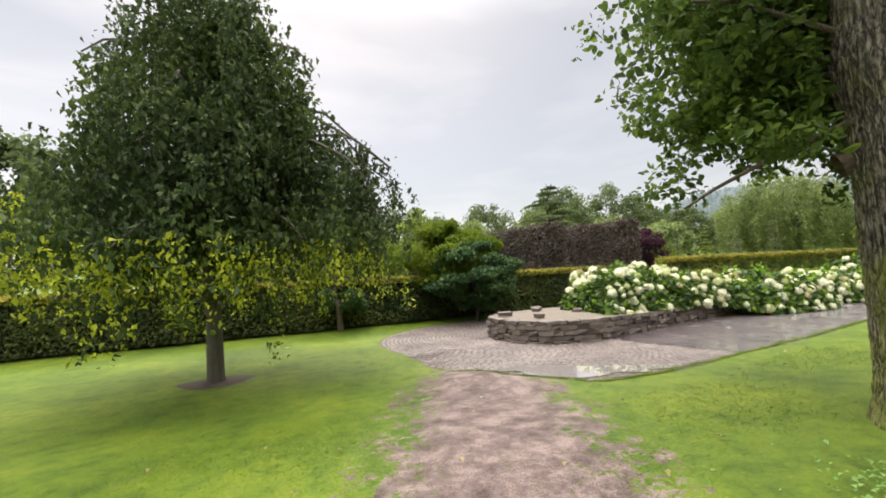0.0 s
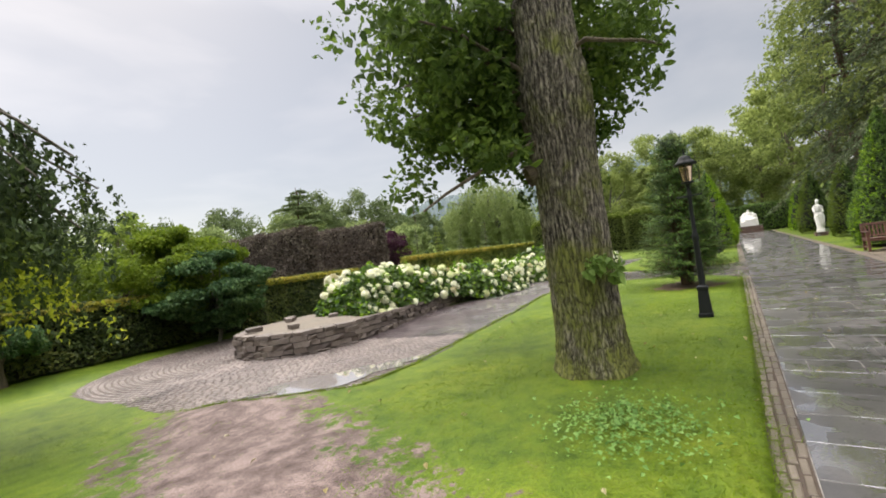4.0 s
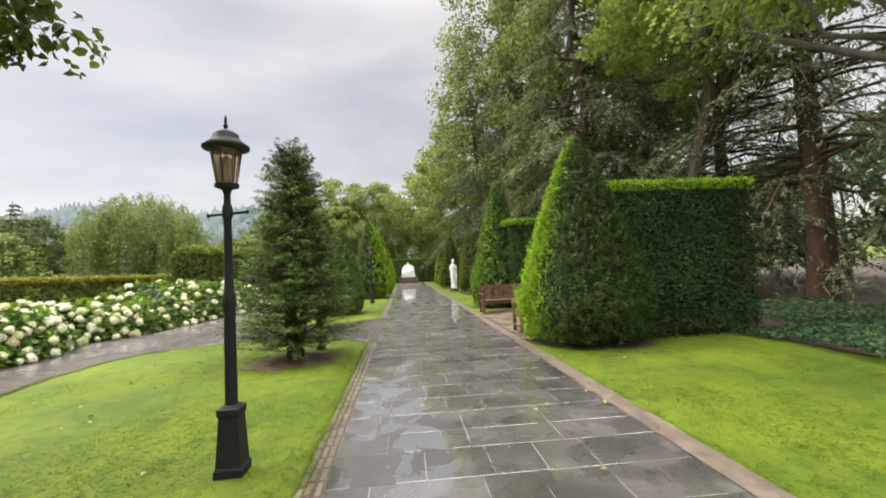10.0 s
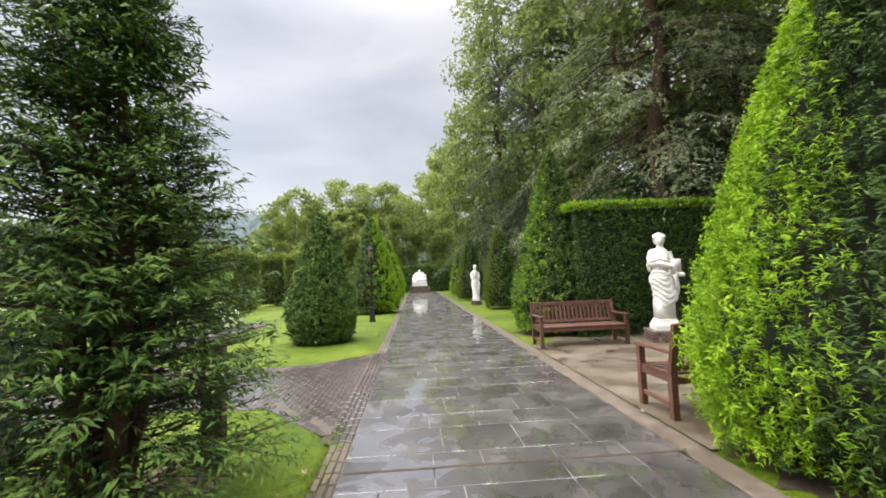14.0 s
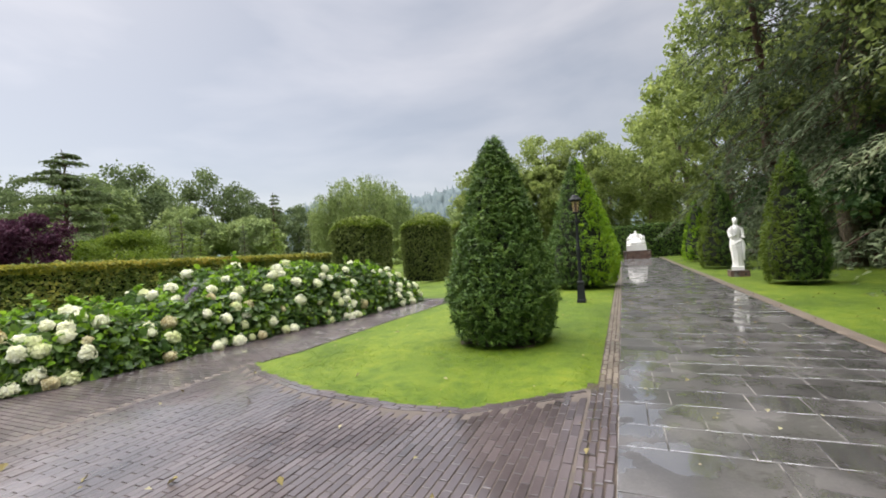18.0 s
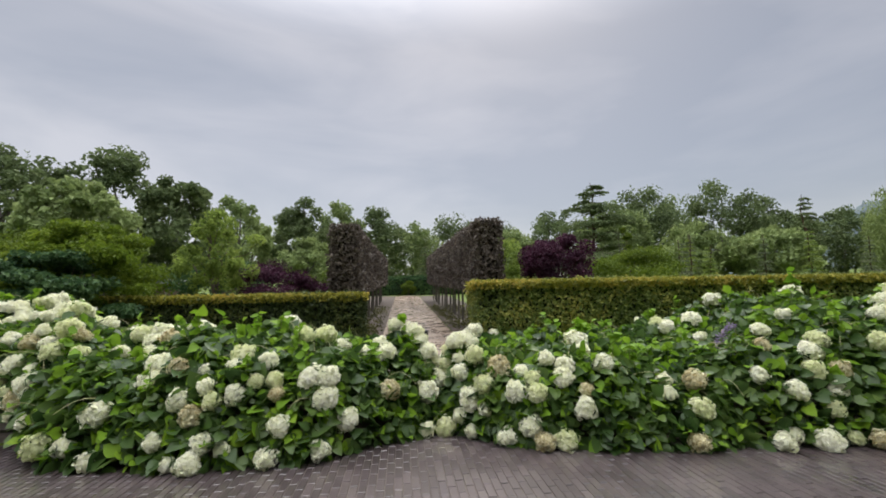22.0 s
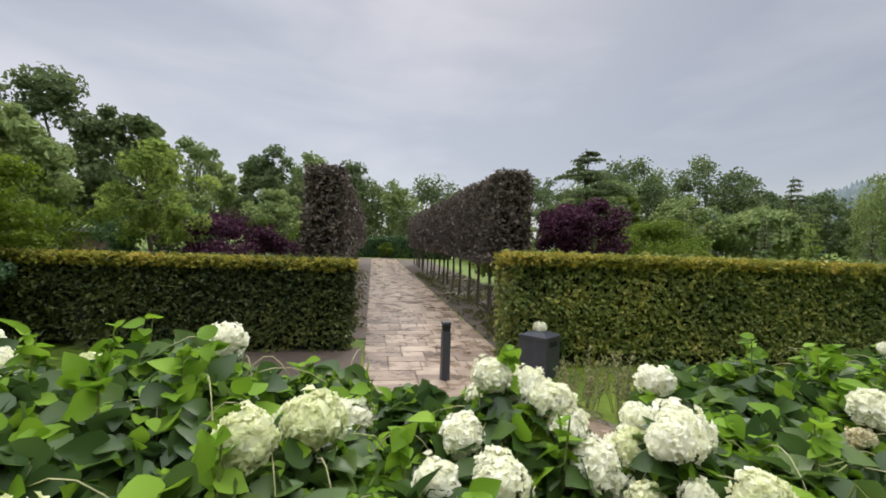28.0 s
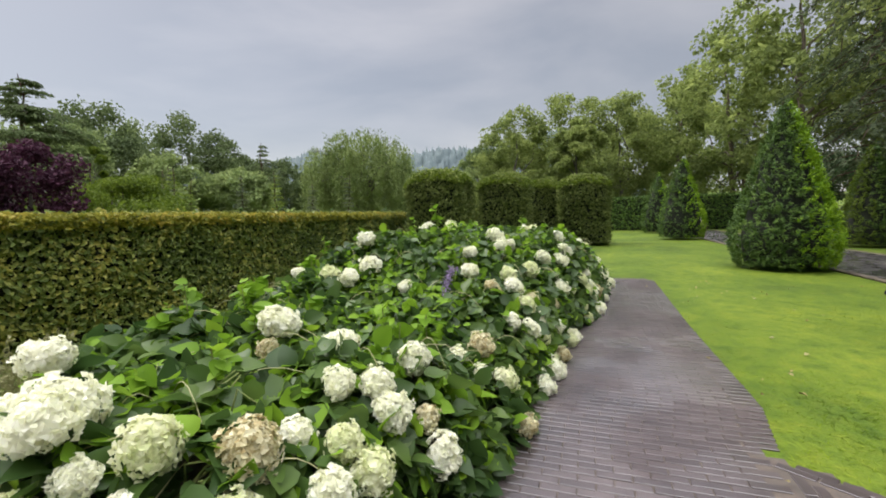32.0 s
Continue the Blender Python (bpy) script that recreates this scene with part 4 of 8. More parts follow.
# ---------------------------------------------------------------- clipped yews
def yew(name, label, at, r, ht, seed, count, size, mats=M_YEW, lit_mat=None, loose=0.0, flat=0.55, trunk=0.0, skirt=0.12, lit=(-0.6, 0.8), group="clipped yews", narrow=0.45, clump=0.028):
    """A clipped cone of yew: rounded taper, feathery sprays pointing up and out."""
    rng = np.random.default_rng(seed)
    t = thing(name, label, "topiary", (at[0], at[1], h(at[0], at[1])), group=group)

    def rad(u):
        if flat == 0.5:
            return r * np.interp(u, [0, 0.15, 0.35, 0.6, 0.8, 0.94, 1.0], [1.12, 1.05, 0.86, 0.68, 0.50, 0.28, 0.04])
        return r * ((1 - u) ** flat) * (0.72 + 0.28 * np.minimum(1, u / 0.2 + 0.1))

    u = np.linspace(0, 1, 15)
    prof = np.stack([np.maximum(rad(u) * (0.80 - 0.35 * loose), 0.02), skirt + u * (ht - skirt) * 0.97], 1)
    g = Geo().lathe(prof, sides=20)
    v = np.concatenate(g.v)
    v[:, :2] *= (1 + 0.05 * noise3(v, 2.4, seed))[:, None]
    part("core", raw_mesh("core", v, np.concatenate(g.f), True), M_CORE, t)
    per = 12
    n = count // per * per
    uu = np.repeat(rng.beta(1.0, 1.5, n // per), per)
    a = np.repeat(rng.uniform(0, 2 * np.pi, n // per), per)
    bulge = np.repeat(rng.standard_normal(n // per), per)
    Rr = rad(uu)
    lump = 1 + 0.055 * noise3(np.stack([np.cos(a) * 2, np.sin(a) * 2, uu * 4], 1), 2.6, seed) + (clump + 0.10 * loose) * bulge * (0.9 / r) + 0.012 * rng.standard_normal(n)
    depth = 1 - 0.35 * loose * rng.uniform(size=n) ** 2
    P = np.stack([Rr * lump * depth * np.cos(a), Rr * lump * depth * np.sin(a), skirt + uu * (ht - skirt) + 0.03 * rng.standard_normal(n)], 1)
    out = np.stack([np.cos(a), np.sin(a), np.full(n, 0.35)], 1)
    D = 0.8 * out + np.stack([0 * a, 0 * a, np.full(n, 0.55 - 0.5 * loose)], 1)
    side = np.cross(out, np.tile((0, 0, 1.0), (n, 1)))
    axis = unit(D + 0.55 * np.repeat(rng.standard_normal((n // per, 3)), per, axis=0))
    along = rng.uniform(-0.9, 0.9, n)
    fan = rng.standard_normal((n, 1))
    P = P + axis * (along * size * 0.9)[:, None] + 0.22 * size * fan * side
    D = axis + 0.75 * np.sign(fan) * side
    N = unit(out * 0.5 + np.array([0, 0, 1.0]) + 0.5 * side * rng.standard_normal((n, 1)))
    # shoots facing the lit direction get the paler colour: light painted on one side
    if lit_mat is not None:
        lit_side = (unit(np.array([*lit, 0.0])) @ out[:, :3].T) + 0.17 * np.repeat(rng.standard_normal(n // per), per) > narrow
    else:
        lit_side = np.zeros(n, bool)
    part("foliage", raw_mesh("foliage", *leaves(P[~lit_side], N[~lit_side], size, rng, 0.22, D[~lit_side], 0.5, 0.05)), mats, t, kind="stuff")
    if lit_side.any():
        part("lit_growth", raw_mesh("lit_growth", *leaves(P[lit_side], N[lit_side], size, rng, 0.22, D[lit_side], 0.5, 0.05)), lit_mat, t, "yellow-green shoots, brightened in colour on the side painted as lit", kind="stuff")
    if trunk:
        g = Geo()
        for k in range(3):
            b = 2.1 * k
            g.tube([(0.09 * math.cos(b), 0.09 * math.sin(b), -0.08), (0.07 * math.cos(b), 0.07 * math.sin(b), ht * 0.3), (0.02, 0, ht * 0.8)], [trunk, trunk * 0.7, 0.015], 8)
        part("trunk", g, M_BARK_SMOOTH, t)
    return t



def loose_yew(at, ht, seed):
    """An unclipped yew column: several stems with short level sprays, open enough to see through."""
    rng = np.random.default_rng(seed)
    t = thing("yew_column", "tall loose dark yew column thinning to show its stems", "topiary", (at[0], at[1], h(*at)), group="clipped yews")
    stems = []
    for k in range(5):
        a = 1.3 * k + 0.4
        w = 0.10 + 0.05 * k
        p = np.array([(0.07 * math.cos(a), 0.07 * math.sin(a), -0.08), (0.8 * w * math.cos(a), 0.8 * w * math.sin(a), 0.9), (w * math.cos(a), w * math.sin(a), 2.2), (0.5 * w * math.cos(a), 0.5 * w * math.sin(a), ht * (0.95 - 0.05 * k))])
        stems.append(p)
        part("stem", Geo().tube(p, [0.075, 0.055, 0.04, 0.012], 8), M_BARK_RED, t, smooth=True)
    twigs = Geo()
    P, N, D = [], [], []
    for k in range(1040):
        u = rng.beta(1.0, 1.25)
        z = 0.30 + u * (ht - 0.42)
        R = 0.96 * np.interp(u, [0, 0.15, 0.35, 0.6, 0.8, 0.94, 1.0], [1.26, 1.18, 1.00, 0.76, 0.55, 0.36, 0.10])
        s = stems[int(rng.integers(0, 5))]
        o = np.array([np.interp(z - 0.1, s[:, 2], s[:, i]) for i in range(3)])
        a = rng.uniform(0, 2 * math.pi)
        L = R * rng.uniform(0.72, 1.08)
        e = np.array([L * math.cos(a), L * math.sin(a), z + rng.normal(0.03, 0.07)])
        p = limb_path(o, e, rng, 0.05, 4)
        if k % 2 == 0:
            twigs.tube(p, [0.008, 0.006, 0.005, 0.002], 4, False)
        m = 62
        q = rng.uniform(0.30, 1.04, m)
        c = np.stack([np.interp(q, np.linspace(0, 1, 4), p[:, i]) for i in range(3)], 1) + (np.maximum(q - 1, 0) * L)[:, None] * np.array([math.cos(a), math.sin(a), 0.2])
        side = np.array([-math.sin(a), math.cos(a), 0.0])
        w = rng.standard_normal(m)
        c = c + side * (w * 0.085 * (1.25 - 0.7 * q))[:, None]
        c[:, 2] += 0.018 * rng.standard_normal(m)
        P.append(c)
        N.append(np.tile((0.25 * math.cos(a), 0.25 * math.sin(a), 1.0), (m, 1)))
        D.append(np.array([math.cos(a), math.sin(a), 0.15]) + side * np.sign(w)[:, None] * 0.8)
    part("twig_mass", twigs, M_BARK_RED, t, kind="stuff")
    P, N, D = np.concatenate(P), np.concatenate(N), np.concatenate(D)
    tip = np.hypot(P[:, 0], P[:, 1]) * (1.0 + 0.25 * rng.standard_normal(len(P))) > 0.66 * np.interp(P[:, 2], [0, 1, ht], [1.0, 0.9, 0.35])
    # inner sprays take the darker copy, so their shade is in the colour
    part("foliage", raw_mesh("foliage", *leaves(P[~tip], N[~tip], 0.062, rng, 0.24, D[~tip], 0.35, 0.05)), M_YEW_SHADED, t, kind="stuff")
    part("tip_growth", raw_mesh("tip_growth", *leaves(P[tip], N[tip], 0.062, rng, 0.24, D[tip], 0.35, 0.05)), M_YEW, t, "greener spray tips", kind="stuff")


yew("yew_cone", "dense dark green clipped yew cone on the lawn", (20.6, 1.75), 0.95, 3.2, 42, 52000, 0.082, M_YEW, None, flat=0.66, loose=0.15, skirt=0.1)
yew("yew_cone", "tall green clipped yew cone behind the lamp", (28.9, 1.25), 1.35, 4.3, 43, 30000, 0.10, M_YEW, M_YEW_NEW_LIT, flat=0.75, lit=(-0.3, -1))
yew("yew_cone", "bright green clipped yew cone at the woodland side", (12.85, -4.0), 1.36, 3.98, 44, 105000, 0.056, M_YEW_MID, M_YEW_NEW_LIT, flat=0.72, lit=(0.4, 0.92), narrow=0.62, clump=0.09)
yew("yew_cone", "green clipped yew cone joined to the hedge behind the bench", (20.3, -4.1), 1.22, 4.6, 45, 52000, 0.085, M_YEW, M_YEW_NEW_LIT, flat=0.78, lit=(-0.5, 0.9), narrow=1.02)
yew("yew_cone", "rounded clipped yew cone beside the small statue", (28.4, -4.35), 0.85, 3.6, 46, 15000, 0.10, M_YEW, M_LIME, flat=0.62, lit=(-0.2, 1))
yew("yew_cone", "green clipped yew cone beyond the small statue", (35.9, -4.0), 1.0, 3.9, 47, 12000, 0.12, M_YEW, M_LIME, flat=0.72, lit=(-0.2, 1))
yew("yew_cone", "clipped yew cone farther along the path", (42.5, -4.1), 1.0, 3.6, 48, 7000, 0.14, M_YEW, M_YEW_NEW_LIT, flat=0.7)
yew("yew_cone", "clipped yew cone in the row along the lawn", (41.5, 1.3), 1.35, 4.3, 49, 10000, 0.14, M_YEW, M_YEW_NEW_LIT, flat=0.75, lit=(-0.3, -1))
yew("yew_cone", "clipped yew cone in the row along the lawn", (49.0, 1.4), 1.3, 4.2, 50, 7000, 0.16, M_YEW, M_YEW_NEW_LIT, flat=0.75, lit=(-0.3, -1))

# this hedge's shaded look comes from its darkened needle colour
hedge("yew_hedge", "dark clipped yew hedge running back into the trees", (12.55, 13.55, -7.4, -4.3, -0.12, 2.95), 0.085, 1300, M_YEW_SHADED, 51, "NSEWT", M_YEW_NEW_LIT, aspect=0.24)
hedge("yew_hedge", "dense green clipped yew hedge behind the bench and statue", (19.25, 20.35, -11.0, -4.2, -0.2, 3.02), 0.09, 1350, M_YEW_MID, 52, "SWT", M_YEW_NEW_LIT, aspect=0.26)
hedge("yew_hedge", "clipped yew hedge closing the end of the path", (53.5, 54.6, -6.5, 6.0, 0.0, 2.7), 0.18, 160, M_YEW, 53, "WT", None, aspect=0.4)
for bx, by, w, seed in ((31.7, 11.7, 1.05, 61), (34.9, 9.7, 1.0, 62), (39.0, 8.5, 0.95, 63), (37.9, 6.3, 1.1, 64)):
    hedge("box_topiary", "large rounded-top clipped hornbeam block on the lawn", (bx - w, bx + w, by - w, by + w, h(bx, by), 3.35), 0.12, 360, M_WOOD_DEEP, seed, "SWNET", M_LIME, stems=0.12, aspect=0.6, rough=0.08, group="clipped blocks", swell=0.05, dome=0.24)


# ---------------------------------------------------------------- trees
def limb_path(a, b, rng, bend=0.15, n=5, sag=0.0):
    a, b = np.array(a, float), np.array(b, float)
    u = np.linspace(0, 1, n)[:, None]
    p = a + (b - a) * u
    L = np.linalg.norm(b - a)
    p[1:-1] += bend * L * 0.4 * rng.standard_normal((n - 2, 3))
    p[:, 2] += sag * L * np.sin(np.pi * u[:, 0])
    return p


def big_leaf(P, N, D, s, rng, wide=1.0, fine=False):
    """Broad pointed leaves, folded along the rib and drooping at the tip; fine ones have a rounder outline."""
    n = len(P)
    N = unit(N + 0.7 * rng.standard_normal((n, 3)))
    T = D + 0.8 * rng.standard_normal((n, 3))
    T = unit(T - (T * N).sum(1)[:, None] * N)
    B = np.cross(N, T)
    s = (s * (1 + 0.38 * rng.standard_normal(n)).clip(0.4, 1.6))[:, None]
    along = (0.06, 0.28, 0.55, 0.82) if fine else (0.36, 0.70)
    half = (0.24, 0.41, 0.36, 0.17) if fine else (0.37, 0.30)
    rows = [P[:, None]]
    curl = 0.16 + 0.12 * rng.standard_normal((n, 1))
    for a, w in zip(along, half):
        mid = P + a * s * T - curl * a * a * s * N
        side, up = wide * w * s * B, (0.30 * w + 0.03 * rng.standard_normal((n, 1))) * s * N
        rows += [(mid - side + up)[:, None], mid[:, None], (mid + side + up)[:, None]]
    rows.append((P + s * T - curl * s * N)[:, None])
    v = np.concatenate(rows, 1)
    m = v.shape[1]
    quads = [(0, 2, 1, 1), (0, 3, 2, 2)]
    for k in range(len(along) - 1):
        q = 1 + 3 * k
        quads += [(q, q + 1, q + 4, q + 3), (q + 1, q + 2, q + 5, q + 4)]
    q = m - 4
    quads += [(q, q + 1, m - 1, m - 1), (q + 1, q + 2, m - 1, m - 1)]
    o = m * np.arange(n)[:, None]
    return v.reshape(-1, 3), np.concatenate([o + np.array(c) for c in quads], 0)


def clumps(centres, radii, per, rng, squash=0.7):
    """Leaf places in soft clumps, thicker on the outside, and the way they face."""
    c = np.repeat(np.asarray(centres, float), per, axis=0)
    r = np.repeat(np.asarray(radii, float), per)
    d = unit(rng.standard_normal((len(c), 3)))
    q = r * rng.uniform(size=len(c)) ** 0.45
    off = d * q[:, None]
    off[:, 2] *= squash
    return c + off, unit(d + np.array([0, 0, 0.7]))


loose_yew((12.62, 1.40), 4.02, 41)


def broadleaf(name, label, at, ht, crown, base, seed, n_clump, per, leaf, mat, trunk_r, bark=None, clump_r=None, squash=0.75, shape=1.0, limbs=7, group=""):
    """A tree with a tapered trunk, limbs and a crown of leafy clumps with gaps."""
    rng = np.random.default_rng(seed)
    zg = h(at[0], at[1])
    t = thing(name, label, "tree", (at[0], at[1], zg), group=group)
    bark = bark or M_BARK_SMOOTH
    mid = base + (ht - base) * 0.5
    top = np.array([rng.normal(0, 0.25), rng.normal(0, 0.25), ht * 0.86])
    g = Geo().tube(limb_path((0, 0, -0.1), top, rng, 0.03, 8), np.linspace(trunk_r, trunk_r * 0.15, 8), 10)
    C, R = [], []
    cr = clump_r or crown * 0.30
    for k in range(n_clump):
        d = unit(rng.standard_normal(3))
        q = rng.uniform(0.35, 1.0) ** 0.6
        z = mid + d[2] * (ht - base) * 0.5 * q
        w = crown * (1 - shape * max(0.0, (z - mid) / (ht - mid + 1e-6)) ** 2 * 0.45)
        C.append((d[0] * w * q, d[1] * w * q, min(z, ht - cr * 0.4)))
        R.append(cr * rng.uniform(0.7, 1.25))
    for k in range(limbs):
        c = C[int(rng.integers(0, len(C)))]
        z0 = min(max(base * 0.7, c[2] * 0.6), ht * 0.75)
        part("limb", Geo().tube(limb_path((0, 0, z0), c, rng, 0.2, 5), np.linspace(trunk_r * 0.35, trunk_r * 0.06, 5), 6, False), bark, t, smooth=True)
    part("trunk", g, bark, t, smooth=True)
    P, N = clumps(C, R, per, rng, squash)
    part("crown", raw_mesh("crown", *leaves(P, N, leaf, rng, 0.65, jitter=0.7)), mat, t, kind="stuff")
    return t


def conifer(name, label, at, ht, r, base, seed, tiers, per, leaf, mat, droop=0.35, bark=None, trunk_r=0.25, group="", tip=0.12, flat=1.0):
    """A tree with tiers of drooping boughs hung with needles."""
    rng = np.random.default_rng(seed)
    t = thing(name, label, "tree", (at[0], at[1], h(at[0], at[1])), group=group)
    g = Geo().tube(limb_path((0, 0, -0.1), (rng.normal(0, 0.2), rng.normal(0, 0.2), ht), rng, 0.02, 8), np.linspace(trunk_r, 0.03, 8), 9)
    boughs = Geo()
    P, N, D = [], [], []
    for k in range(tiers):
        u = (k + rng.uniform(-0.3, 0.3)) / tiers
        z = base + (ht - base) * u
        L = r * (max(0.0, 1 - u) ** 0.75 + tip) * rng.uniform(0.75, 1.15)
        for j in range(5):
            a = rng.uniform(0, 2 * np.pi)
            end = np.array([L * math.cos(a), L * math.sin(a), z - droop * L])
            p = limb_path((0, 0, z), end, rng, 0.06, 5, 0.12)
            boughs.tube(p, np.linspace(0.05, 0.012, 5) * trunk_r * 4, 5, False)
            m = max(4, int(per * L / r))
            s = rng.uniform(0.12, 1.0, m) ** 0.8
            q = np.stack([np.interp(s, np.linspace(0, 1, 5), p[:, i]) for i in range(3)], 1)
            spread = 0.20 * L * (1.1 - 0.6 * s) + 0.1
            side = np.array([-math.sin(a), math.cos(a), 0])
            w = rng.standard_normal(m)
            q = q + side * (w * spread)[:, None]
            hang = np.abs(rng.standard_normal(m)) * 0.10 * L * flat
            q[:, 2] -= hang
            P.append(q)
            N.append(np.tile((0.3 * math.cos(a), 0.3 * math.sin(a), 1.0), (m, 1)))
            D.append(np.array([math.cos(a), math.sin(a), -0.9]) + side * w[:, None] * 0.5)
    part("trunk", g, bark or M_BARK_RED, t, smooth=True)
    part("bough_mass", boughs, bark or M_BARK_RED, t, kind="stuff")
    P, N, D = np.concatenate(P), np.concatenate(N), np.concatenate(D)
    part("crown", raw_mesh("crown", *leaves(P, N, leaf, rng, 0.4, D, 0.5, 0.05)), mat, t, kind="stuff")
    return t


def hemlock(name, label, at, ht, r, base, seed, tiers, twigs, needles, size, mat, droop=0.42, trunk_r=0.3, group=""):
    """A tall conifer whose boughs are hung with weeping twigs of fine needles."""
    rng = np.random.default_rng(seed)
    t = thing(name, label, "tree", (at[0], at[1], h(at[0], at[1])), group=group)
    trunk = Geo().tube(limb_path((0, 0, -0.1), (rng.normal(0, 0.2), rng.normal(0, 0.2), ht), rng, 0.02, 8), np.linspace(trunk_r, 0.03, 8), 10)
    part("trunk", trunk, M_BARK_RED, t, smooth=True)
    boughs = Geo()
    P, N, D = [], [], []
    for k in range(tiers):
        u = (k + rng.uniform(-0.3, 0.3)) / tiers
        z = base + (ht - base) * u
        for j in range(5):
            L = r * (max(0.0, 1 - u) ** 0.7 + 0.10) * rng.uniform(0.6, 1.2)
            a = rng.uniform(0, 2 * np.pi)
            out, side = np.array([math.cos(a), math.sin(a), 0.0]), np.array([-math.sin(a), math.cos(a), 0.0])
            p = limb_path((0, 0, z), out * L + np.array([0, 0, z - droop * L]), rng, 0.06, 5, 0.14)
            boughs.tube(p, np.linspace(0.05, 0.010, 5) * trunk_r * 3, 5, False)
            n = max(4, int(twigs * L / r))
            s = rng.uniform(0.15, 1.0, n) ** 0.8
            q = np.stack([np.interp(s, np.linspace(0, 1, 5), p[:, i]) for i in range(3)], 1)
            way = unit(side * rng.choice([-1.0, 1.0], n)[:, None] * rng.uniform(0.3, 1.0, (n, 1)) + out * rng.uniform(0.2, 0.9, (n, 1)))
            ln = (0.24 * L * (1.15 - 0.6 * s) + 0.22) * rng.uniform(0.7, 1.3, n)
            v = np.tile(np.linspace(0.08, 1.0, needles), n) + rng.uniform(-0.04, 0.04, n * needles)
            q, way, ln = np.repeat(q, needles, axis=0), np.repeat(way, needles, axis=0), np.repeat(ln, needles)
            fall = np.repeat(rng.uniform(0.35, 1.1, n), needles)
            c = q + way * (ln * v)[:, None]
            c[:, 2] -= fall * ln * v * v
            P.append(c + 0.035 * rng.standard_normal(c.shape))
            tangent = way.copy()
            tangent[:, 2] -= 2 * fall * v
            flip = np.cross(way, (0, 0, 1.0)) * rng.choice([-1.0, 1.0], len(way))[:, None]
            D.append(unit(tangent) + 0.55 * flip)
            N.append(0.4 * out + np.array([0, 0, 1.0]) + 0.0 * c)
    part("bough_mass", boughs, M_BARK_RED, t, kind="stuff")
    P, N, D = np.concatenate(P), np.concatenate(N), np.concatenate(D)
    part("crown", raw_mesh("crown", *leaves(P, N, size, rng, 0.24, D, 0.5, 0.05)), mat, t, kind="stuff")
    return t


